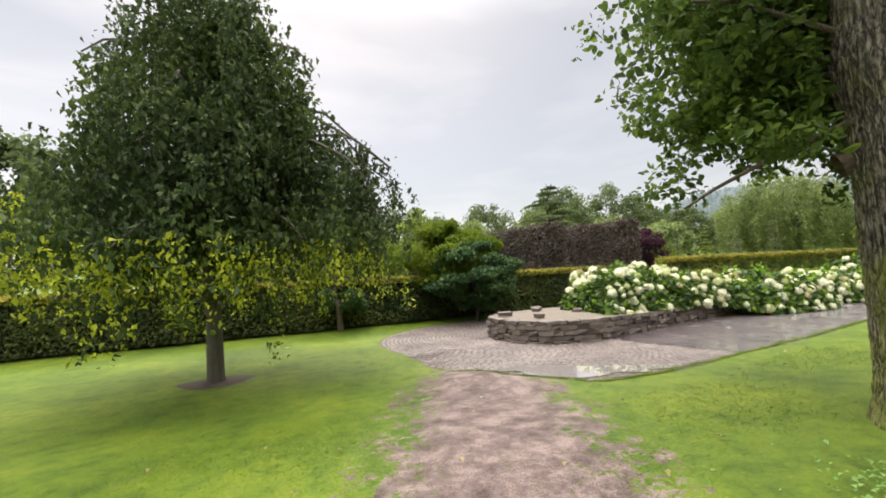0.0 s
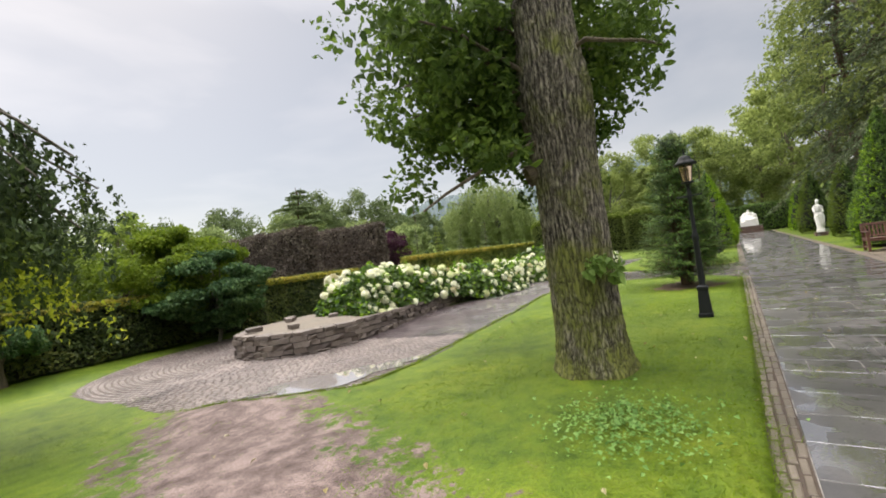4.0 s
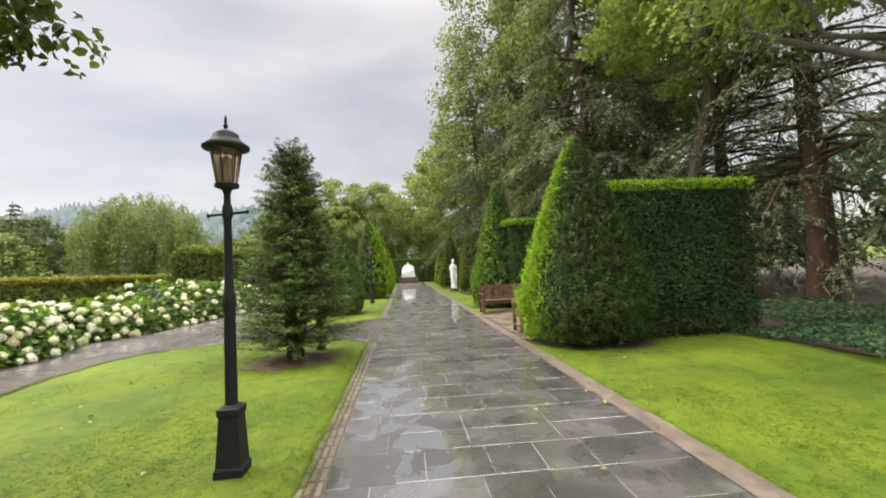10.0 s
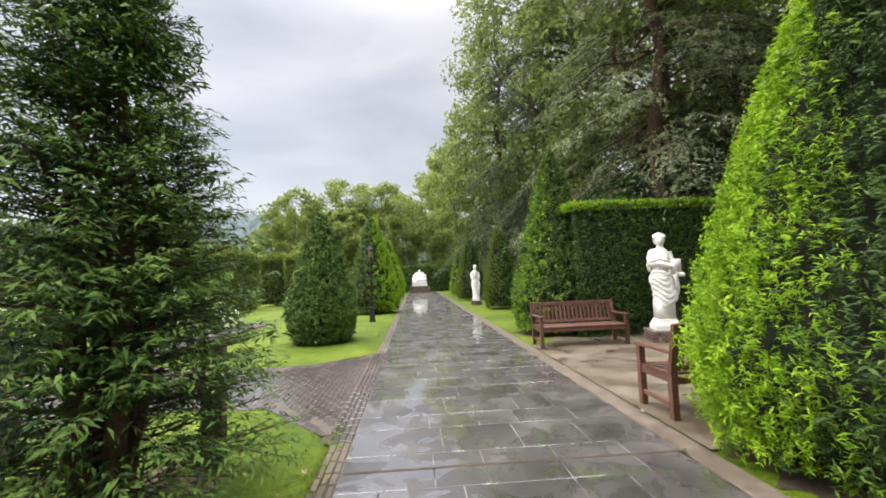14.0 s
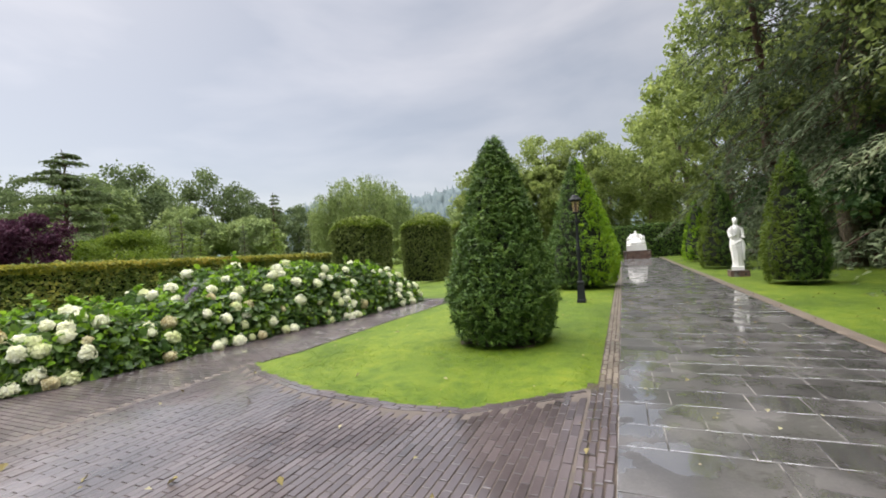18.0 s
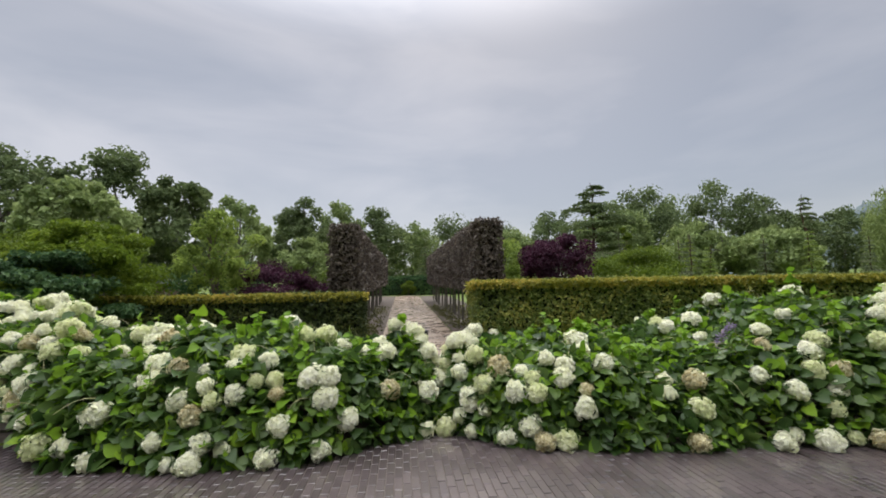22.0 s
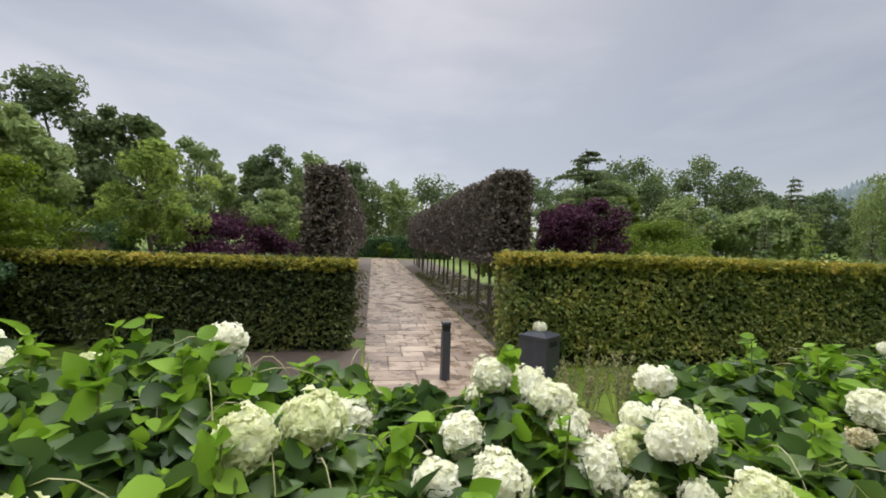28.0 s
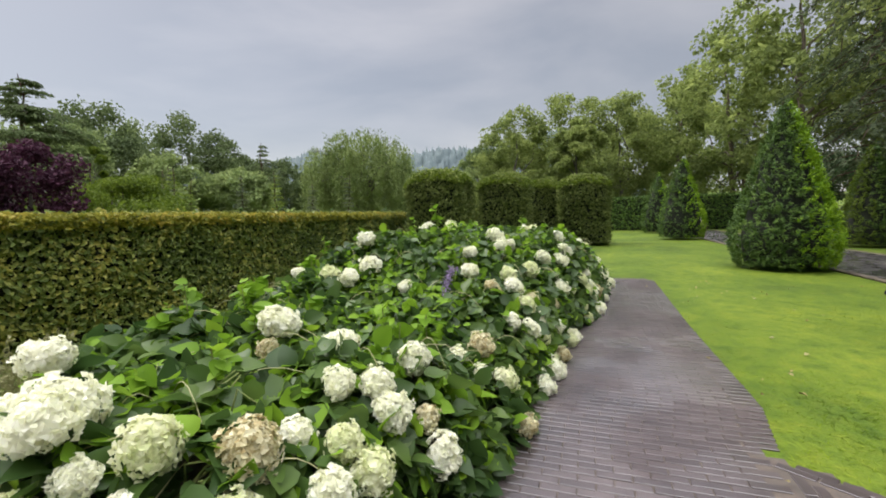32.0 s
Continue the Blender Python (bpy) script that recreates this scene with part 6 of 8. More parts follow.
for k, (x, y, ht, r, dark) in enumerate(FAR_TREES):
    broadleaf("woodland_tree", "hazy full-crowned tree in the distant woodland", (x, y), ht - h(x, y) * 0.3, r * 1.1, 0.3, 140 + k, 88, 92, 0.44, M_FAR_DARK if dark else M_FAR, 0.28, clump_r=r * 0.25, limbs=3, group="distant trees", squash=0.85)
for k, (x, y, ht, r) in enumerate(((60.0, 13.0, 13.0, 4.4), (65.5, 8.0, 15.6, 4.8), (63.5, 2.8, 13.5, 4.6), (52, 17.5, 5.6, 3.2), (58, 20, 6.0, 3.4), (70, 14, 12, 4.5), (56.5, 7.0, 10.0, 3.0))):
    broadleaf("maple_tree", "light green maple at the edge of the lawn", (x, y), ht, r, 0.5, 190 + k, 100, 150, 0.27, M_WOOD, 0.22, clump_r=r * 0.24, limbs=6, group="light green trees")

def wooded_ridge():
    """Low hills under forest, far beyond the garden."""
    rng = np.random.default_rng(215)
    n, m = 420, 26
    b = np.radians(np.linspace(-8, 66, n))
    crest = 40 + 7 * np.sin(b * 5.2 + 0.6) + 4 * np.sin(b * 11 + 1.1) + 2 * np.sin(b * 23)
    crest = crest * step(-0.18, 0.05, b) * (1 - 0.75 * step(0.75, 1.15, b))
    B, U = np.meshgrid(b, np.linspace(0, 1, m), indexing="ij")
    dist = 215 + 75 * U
    Z = crest[:, None] * np.sin(U * math.pi / 2) + 1.6 * rng.standard_normal((n, m)) + 1.2 * np.sin(B * 160 + U * 31)
    Z[:, 0] = -3
    v = np.stack([12 + dist * np.cos(B), dist * np.sin(B), Z], -1).reshape(-1, 3)
    i, j = np.meshgrid(np.arange(n - 1), np.arange(m - 1), indexing="ij")
    f = np.stack([i * m + j, i * m + j + 1, (i + 1) * m + j + 1, (i + 1) * m + j], -1).reshape(-1, 4)
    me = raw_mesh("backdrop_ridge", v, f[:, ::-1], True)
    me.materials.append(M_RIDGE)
    tagged(new("backdrop_ridge", me), "blue-green wooded hills with the rainy haze in their colour", "hills", kind="structure")


# forest colour shifted to pale blue, so distance haze is painted in
M_RIDGE = grain_mat("hazed_forest", [(0.2, (0.070, 0.098, 0.105)), (0.5, (0.095, 0.128, 0.132)), (0.85, (0.13, 0.165, 0.16))], 0.12, (0.9, 1.0), 0.6, 1.0, 0.5)
wooded_ridge()

# the wood along the right of the slab path
WOOD = [(23.2, -8.9, 20.0, 4.2, "c"), (31.5, -9.5, 25.0, 4.6, "c"), (26.0, -9.5, 21.0, 4.6, "d"), (41.5, -7.4, 23.5, 4.6, "c"), (36.5, -9.5, 26.0, 4.6, "c"), (51.5, -7.5, 21.0, 5.0, "b"), (60.0, -6.0, 19.0, 5.0, "b"), (69.5, -3.5, 17.5, 5.0, "b"),
        (20.5, -13.5, 16.0, 4.8, "c"), (25.0, -13.0, 19.0, 5.0, "c"), (34.0, -7.8, 27.0, 5.2, "d"), (9.0, -13.5, 16.0, 5.0, "c"), (16.4, -12.9, 17.0, 4.6, "r"), (3.0, -15.0, 15.0, 5.0, "d"), (30.0, -15.0, 18.0, 5.0, "b"),
        (76.0, 1.0, 15.0, 5.5, "b"), (80.0, -7.0, 17.0, 5.5, "b"), (74.0, -11.0, 14.0, 3.0, "c"), (57.0, -14.0, 18.0, 5.0, "d"), (48.0, -15.0, 18.0, 5.0, "d"), (-6.0, -13.0, 14.0, 5.0, "d")]
for k, (x, y, ht, r, kind_of) in enumerate(WOOD):
    close = x < 43 and y > -14
    if kind_of == "c":
        # near hemlocks get open-sky needle colour, farther ones the shade-darkened copy
        hemlock("hemlock", "tall conifer with long drooping grey-green boughs", (x, y), ht, r, 1.6, 220 + k, 36 if close else 26, 30 if close else 12, 11 if close else 8, (0.17 if x < 24 else 0.26) if close else 0.34, M_SPRUCE if x < 24 else M_HEMLOCK_SHADED, 0.42, 0.32, "woodland conifers")
    elif kind_of == "r":
        hemlock("redwood", "tall red-trunked conifer with bare lower stem", (x, y), ht, r, 3.6, 220 + k, 32, 32, 12, 0.15, M_SPRUCE, 0.34, 0.42, "woodland conifers")
    elif kind_of == "d":
        broadleaf("beech_tree", "tall dark green woodland tree with low boughs", (x, y), ht, r, 2.2, 220 + k, 110, 150 if close else 70, 0.20 if close else 0.36, M_WOOD_DEEP, 0.34, M_BARK, clump_r=r * 0.24, limbs=9, group="woodland trees")
    else:
        broadleaf("lime_tree", "tall leafy tree leaning over the path's end", (x, y), ht, r, 1.5, 220 + k, 80, 100, 0.36, M_WOOD, 0.3, M_BARK, clump_r=r * 0.25, limbs=7, group="woodland trees")
broadleaf("beech_tree", "tall bright green beech spreading over the woodland edge", (10.6, -9.0), 15.0, 4.4, 4.6, 260, 100, 200, 0.17, M_WOOD_LIGHT, 0.3, M_BARK_SMOOTH, clump_r=1.2, limbs=12, group="woodland trees", squash=0.55)
broadleaf("beech_tree", "tall bright green beech reaching over the yew hedge", (18.2, -11.0), 18.0, 4.2, 6.5, 261, 100, 200, 0.18, M_WOOD_LIGHT, 0.28, M_BARK, clump_r=1.0, limbs=12, group="woodland trees", squash=0.5)
for k, x in enumerate(range(25, 53, 4)):
    broadleaf("woodland_shrub", "dense dark evergreen shrub under the conifers", (x, -9.2 - 1.2 * (k % 2)), 5.0 + 0.8 * (k % 3), 2.5, 0.1, 300 + k, 44, 110, 0.24, M_MAPLE, 0.12, M_BARK, limbs=4, group="woodland undergrowth")
for k, x in enumerate(range(-8, 66, 8)):
    broadleaf("woodland_shrub", "dark undergrowth closing the view between the trunks", (x, -21.0 - 1.5 * (k % 3)), 7.5 + (k % 2), 4.4, 0.1, 280 + k, 44, 70, 0.45, M_MAPLE, 0.15, M_BARK, limbs=4, group="woodland undergrowth")


# ---------------------------------------------------------------- hydrangeas
def bed_back(x):
    return np.interp(x, [8.0, 9.0, 11.0, 13.0, 14.6, 15.4, 15.95, 16.2, 16.6, 17.3, 18.0, 20.0, 23.0, 25.9], [10.2, 10.9, 10.3, 9.7, 9.6, 9.0, 8.5, 8.3, 8.7, 9.6, 9.9, 9.8, 9.3, 7.2])


def bed_base(x):
    """How far the bed stands above the ground: the part behind the stone wall is banked up."""
    return 0.36 * step(-12.6, -11.2, -np.asarray(x, float))


def bed_front(x):
    """The foot of the flowers: on the paving's edge, but set back behind the stone wall."""
    return plant_edge(x) + 0.42 * step(-12.4, -11.4, -np.asarray(x, float))


def bed_height(x, y):
    """The top of the flowering mass above the bed: steep at the front, dipping at the gap and where the stems have flopped."""
    d = np.minimum(y - (bed_front(x) - 0.15), (bed_back(x) - y) * 2.2)
    d = np.minimum(d, np.minimum((x - 7.9) * 1.2, (25.9 - x) * 1.2))
    top = np.interp(x, [8.0, 8.6, 9.4, 10.3, 11.2, 12.2, 13.2, 14.2, 15.2, 17.0, 18.6, 19.6, 20.5, 22.2, 23.7, 24.8, 25.8], [1.15, 1.40, 1.50, 1.46, 1.24, 0.98, 0.98, 1.00, 0.97, 0.90, 0.84, 0.94, 1.20, 1.18, 1.26, 1.05, 0.85]) - bed_base(x)
    top = top * (1 + 0.12 * np.sin(x * 2.6 + 0.7) * np.cos(y * 1.9) + 0.08 * np.sin(x * 4.7 + y * 3.4) + 0.06 * np.sin(x * 8.1 - y * 6.1))
    gap = 1 - 0.42 * np.exp(-((x - 16.12) / 0.16) ** 2) - 0.07 * np.exp(-((x - 15.65) / 0.6) ** 2) - 0.26 * np.exp(-((x - 18.3) / 0.9) ** 2 - ((y - 8.0) / 0.7) ** 2)
    return np.where(d > 0, top * gap * (1 - np.exp(-np.maximum(d, 0) / 0.30)), 0.0)


def head_mesh(seed, mat, r=0.085):
    """A mophead of four-petalled florets over a lumpy ball."""
    rng = np.random.default_rng(seed)
    n = 165
    k = np.arange(n) + 0.5
    ph = np.arccos(1 - 1.75 * k / n)
    th = np.pi * (1 + 5 ** 0.5) * k
    d = np.stack([np.cos(th) * np.sin(ph), np.sin(th) * np.sin(ph), np.cos(ph)], 1)
    d = unit(d + 0.10 * rng.standard_normal(d.shape))
    rr = r * (1 + 0.17 * noise3(d, 3.6, seed) + 0.07 * rng.standard_normal(n))
    rr = rr * (1 + 0.16 * np.sin(2 * d[:, 0] * (1 + seed) + seed) * np.cos(3 * d[:, 1] + 2 * seed))
    c = d * rr[:, None] * np.array([1, 1, 0.85])
    P, N, D = [], [], []
    u = unit(np.cross(d, rng.standard_normal(d.shape)))
    w = np.cross(d, u)
    for q in range(4):
        e = u * math.cos(q * math.pi / 2) + w * math.sin(q * math.pi / 2)
        P.append(c + 0.0092 * e)
        N.append(d)
        D.append(e)
    v, f = leaves(np.concatenate(P), np.concatenate(N), 0.0235, rng, 0.95, np.concatenate(D), 0.42, 0.10, 0.25)
    ball = Geo().lathe([(0.002, -r * 0.7), (r * 0.6, -r * 0.45), (r * 0.93, 0), (r * 0.68, r * 0.54), (0.002, r * 0.72)], sides=10)
    bv, bf = np.concatenate(ball.v), np.concatenate(ball.f)
    me = raw_mesh("flower_head", np.vstack([v, bv]), np.vstack([f, bf + len(v)]))
    me.materials.append(mat)
    return me


HEADS = [head_mesh(s, M_PETAL) for s in range(3)] + [head_mesh(4, M_PETAL_GREEN), head_mesh(9, M_PETAL_OLD, 0.08)]


def build_hydrangeas():
    rng = np.random.default_rng(300)
    xs, ys = [], []
    for x in np.arange(8.5, 25.8, 1.15):
        f, b = float(bed_front(x)), float(bed_back(x))
        rows = 2 if b - f > 1.9 else 1
        for r in range(rows):
            xs.append(x + rng.normal(0, 0.12) + 0.3 * r)
            ys.append(f + (b - f) * (r + 0.5) / rows)
    cen = np.stack([xs, ys], 1)
    n = 135000
    X = rng.uniform(7.9, 25.9, n)
    Y = rng.uniform(5.6, 11.0, n)
    H = bed_height(X, Y)
    ok = H > 0.08
    X, Y, H = X[ok], Y[ok], H[ok]
    e = 0.05
    gx, gy = (bed_height(X + e, Y) - H) / e, (bed_height(X, Y + e) - H) / e
    slope = np.hypot(gx, gy)
    # more leaves where the face is steep, as they are spread over its height
    take = rng.uniform(size=len(X)) < (0.42 + 0.35 * np.minimum(slope, 2.0))
    X, Y, H, gx, gy = X[take], Y[take], H[take], gx[take], gy[take]
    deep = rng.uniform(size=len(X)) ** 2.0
    Z = land(X, Y) + H * (1 - 0.55 * deep * (rng.uniform(size=len(X)) < 0.6)) - 0.03 + 0.02 * rng.standard_normal(len(X))
    Z = Z + bed_base(X)
    P = np.stack([X, Y, Z], 1)
    N = unit(np.stack([-0.42 * np.clip(gx, -1.5, 1.5), -0.42 * np.clip(gy, -1.5, 1.5), np.ones(len(X))], 1))
    D = np.stack([-0.5 * gx, -0.5 * gy, -0.25 * np.ones(len(X))], 1) + rng.standard_normal((len(X), 3)) * (1.2, 1.2, 0.35)
    own = ((P[:, None, :2] - cen[None]) ** 2).sum(-1).argmin(1)
    heads = []
    tries = 0
    while len(heads) < 305 and tries < 60000:
        tries += 1
        x = rng.uniform(8.1, 25.7)
        pick = rng.uniform()
        if pick < 0.16:
            x = float(np.clip(rng.normal(16.25, 0.6), 14.9, 17.5))
        elif pick < 0.27:
            x = rng.uniform(8.2, 13.7)
        f, b = float(bed_front(x)), float(bed_back(x))
        low = rng.uniform() < 0.56 and pick > 0.2
        y = f + (-0.22 + 0.62 * rng.uniform() ** 1.4 if low else rng.uniform(0.45, max(0.6, b - f - 0.1)))
        bunch = math.sin(x * 3.7 + 1.3 * y) + math.sin(2.9 * y - 1.9 * x + 1.0) + 0.6 * math.sin(7.3 * x + 5.1 * y)
        if not low and bunch < 0.1 + rng.normal(0, 0.3):
            continue
        if low and rng.uniform() > 0.2 + 0.8 * float(step(-0.2, 0.7, math.sin(x * 2.3 + 0.5) + 0.6 * math.sin(x * 5.1 + 1))):
            continue
        hh = float(bed_height(np.array(x), np.array(y)))
        if hh < 0.05:
            hh = 0.04
            if not low:
                continue
        share = float(np.interp(x, [8, 13.9, 14.3, 15.2, 15.6, 16.8, 17.1, 19.2, 19.8, 25], [0.95, 0.9, 0.25, 0.25, 0.8, 0.8, 0.10, 0.10, 0.4, 0.4]))
        if not low and rng.uniform() > share:
            continue
        z = h(x, y) + hh + (rng.uniform(-0.02, 0.06) if low else rng.uniform(0.03, 0.12)) + float(bed_base(x))
        if any((x - q[0]) ** 2 + (y - q[1]) ** 2 + (z - q[2]) ** 2 < (0.028 if low else 0.020) for q in heads):
            continue
        heads.append((x, y, max(z, h(x, y) + 0.09), low))
    own_h = ((np.array(heads)[:, None, :2] - cen[None]) ** 2).sum(-1).argmin(1)
    for k, (cx, cy) in enumerate(cen):
        m = own == k
        if m.sum() < 30:
            continue
        zg = h(cx, cy)
        t = thing("hydrangea", "leafy hydrangea bush heavy with white mophead flowers", "shrub", (cx, cy, zg), group="hydrangea bed")
        o = np.array([cx, cy, zg])
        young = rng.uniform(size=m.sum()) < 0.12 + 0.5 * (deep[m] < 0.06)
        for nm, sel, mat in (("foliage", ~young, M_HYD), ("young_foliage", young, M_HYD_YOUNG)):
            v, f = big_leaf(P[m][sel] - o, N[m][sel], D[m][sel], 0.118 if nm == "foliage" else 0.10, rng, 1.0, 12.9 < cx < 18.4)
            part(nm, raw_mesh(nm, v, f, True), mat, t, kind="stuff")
        g = Geo()
        shoots = []
        mine = [heads[i] for i in np.flatnonzero(own_h == k)]
        foot = np.array([0, 0, 0.0])
        for x, y, z, low in mine:
            top = np.array([x, y, z]) - o
            g.tube(limb_path(foot + rng.standard_normal(3) * (0.1, 0.1, 0), top, rng, 0.12, 5, 0.12), np.linspace(0.007, 0.004, 5), 5, False)
            old = rng.uniform() < (0.13 if low else 0.02)
            hd = new("flower_head", HEADS[4] if old else HEADS[int(rng.integers(0, 4))])
            s = float(rng.uniform(0.7, 1.42)) * (1.0 if low else 1.12)
            tilt = (rng.normal(0, 22) - (48 if low else 0), rng.normal(0, 22), rng.uniform(0, 360))
            hd.matrix_basis = pose(*top, *(0, 0, 0)) @ pose(0, 0, 0, -tilt[0] * -1 if not low else 50 + rng.normal(0, 15), tilt[1], 0) @ pose(0, 0, 0, 0, 0, tilt[2]) @ Matrix.Diagonal((s, s, s, 1))
            hd.parent = t
            if old:
                tagged(hd, "fading browned flower head")
        # upright shoots with fresh leaves standing over the mass
        for _ in range(int(rng.integers(4, 9))):
            x, y = cx + rng.normal(0, 0.45), cy + rng.normal(0, 0.5)
            hh = float(bed_height(np.array(x), np.array(y)))
            if hh < 0.6:
                continue
            z = hh - zg + h(x, y) + float(bed_base(x))
            rise = rng.uniform(0.10, 0.30)
            g.tube([(x - cx, y - cy, z - 0.3), (x - cx + rng.normal(0, 0.03), y - cy + rng.normal(0, 0.03), z + rise)], [0.006, 0.004], 5, False)
            q = np.arange(9)
            P2 = np.stack([x - cx + 0 * q, y - cy + 0 * q, z + rise * (1 - 0.11 * q)], 1)
            a2 = 2.4 * q + rng.uniform(0, 6)
            D2 = np.stack([np.cos(a2), np.sin(a2), 0.25 + 0 * q], 1)
            shoots.append(big_leaf(P2, np.tile((0, 0, 1.0), (9, 1)), D2, 0.10, rng, 1.0, True))
        arcs = Geo()
        for _ in range(18):
            x, y, a = cx + rng.normal(0, 0.42), cy + rng.normal(0, 0.45), rng.uniform(0, 6.28)
            hh = float(bed_height(np.array(x), np.array(y)))
            if hh < 0.35:
                continue
            z = hh - zg + h(x, y) + float(bed_base(x))
            L, rise = rng.uniform(0.25, 0.6), rng.uniform(0.06, 0.16)
            u = np.linspace(0, 1, 7)
            arcs.tube(np.stack([x - cx + L * u * math.cos(a), y - cy + L * u * math.sin(a), z - 0.14 + rise * np.sin(u * 2.6) * 1.6 - 0.05 * u], 1), np.linspace(0.0036, 0.0022, 7), 4, False)
        if arcs.n:
            part("stalk_growth", arcs, M_STALK, t, "pale arching stalks", kind="stuff")
        for _ in range(14):
            a = rng.uniform(0, 6.28)
            e2 = np.array([0.6 * math.cos(a), 0.6 * math.sin(a), rng.uniform(0.55, 1.0)])
            e2[2] = min(e2[2], float(bed_height(np.array(cx + e2[0]), np.array(cy + e2[1]))) + 0.04)
            if e2[2] > 0.2:
                g.tube(limb_path(foot, e2, rng, 0.15, 5, 0.15), np.linspace(0.008, 0.004, 5), 5, False)
        if shoots:
            sg = Geo()
            for v, f in shoots:
                sg.add(v, f)
            part("shoot_growth", sg, M_HYD_YOUNG, t, "bright green shoot tips", True, "stuff")
        part("stem_mass", g, M_STEM, t, kind="stuff")


build_hydrangeas()
sheet("flower_bed", "dark damp soil under the hydrangeas", "soil", (12.4, 25.9, 5.8, 10.2, lambda x, y: (y > plant_edge(x) + 0.1) & (y < bed_back(x) + 0.1)), M_SOIL, 0.025, 0.15)


# ---------------------------------------------------------------- walls, furniture and ornaments
def stone_wall():
    rng = np.random.default_rng(400)
    line = np.array([(6.2, 11.0), (5.65, 10.4), (5.5, 9.7), (5.62, 8.9), (6.1, 8.25), (7.1, 7.85), (8.3, 7.88), (10.4, 8.0), (12.6, 7.9)])
    seg = np.linalg.norm(np.diff(line, axis=0), axis=1)
    at = np.r_[0, np.cumsum(seg)]
    t = thing("dry_stone_wall", "low curved dry wall of dark brown rough stones", "wall", (0, 0, 0))
    kinds = []
    for k in range(8):
        g = Geo().box((0, 0, 0), (1, 1, 1), 0, 0.12)
        v = np.concatenate(g.v)
        v = v + np.random.default_rng(k).uniform(-0.085, 0.085, v.shape)
        me = raw_mesh("stone", v, np.concatenate(g.f))
        me.materials.append(M_WALLSTONE)
        kinds.append(me)
    course = 0
    z = -0.28
    while z < 0.30:
        hgt = float(rng.choice([0.08, 0.10, 0.125]))
        s = rng.uniform(0, 0.15)
        while s < at[-1]:
            w = float(rng.uniform(0.16, 0.40))
            c = min(s + w / 2, at[-1])
            x, y = np.interp(c, at, line[:, 0]), np.interp(c, at, line[:, 1])
            if z + hgt < h(x, y):
                s += w
                continue
            d = min(c + 0.05, at[-1])
            x2, y2 = np.interp(d, at, line[:, 0]), np.interp(d, at, line[:, 1])
            x1, y1 = np.interp(c - 0.05, at, line[:, 0]), np.interp(c - 0.05, at, line[:, 1])
            a = math.atan2(y2 - y1, x2 - x1)
            ob = new("stone", kinds[int(rng.integers(0, 8))])
            inn = 0.05 * course * 0.25 + rng.normal(0, 0.012)
            nx, ny = -math.sin(a), math.cos(a)
            ob.matrix_basis = pose(x + nx * (0.13 - inn * -1), y + ny * (0.13 + inn), z + hgt / 2, rng.normal(0, 2), rng.normal(0, 2), math.degrees(a)) @ Matrix.Diagonal((w * 0.95, 0.26 + 0.05 * float(rng.uniform()), hgt * 0.93, 1))
            ob.parent = t
            s += w
        z += hgt
        course += 1
    # soil held by the wall
    q = np.array([(6.6, 11.4), *(line[1:] + np.array([0.12, 0.12])), (12.6, 9.6), (10.5, 10.6), (8.5, 11.5)])
    c = np.array([8.6, 9.4])
    v = [(x, y, 0.285) for x, y in q] + [(c[0], c[1], 0.36)]
    n = len(q)
    tagged(part("raised_bed", raw_mesh("raised_bed", np.array(v), np.array([(k, (k + 1) % n, n, n) for k in range(n)])), M_SOILPALE), "grey-brown bare earth behind the stone wall", "soil", kind="structure")
    for x, y, w in ((7.56, 10.8, 0.30), (7.85, 9.3, 0.26), (7.35, 10.5, 0.2), (6.1, 10.2, 0.36), (6.45, 9.1, 0.2)):
        ob = new("loose_stone", kinds[int(rng.integers(0, 8))])
        ob.matrix_basis = pose(x, y, 0.375, 0, 0, rng.uniform(0, 180)) @ Matrix.Diagonal((w, 0.18, 0.11, 1))
        tagged(ob, "loose rough brown stone lying on the earth", "stone", "loose stones")


M_SOILPALE = grain_mat("dry_earth", [(0.1, (0.055, 0.048, 0.028)), (0.45, (0.115, 0.095, 0.068)), (0.95, (0.20, 0.165, 0.13))], 2.2, (0.6, 0.95), 0.8, 0.03, 60)
stone_wall()


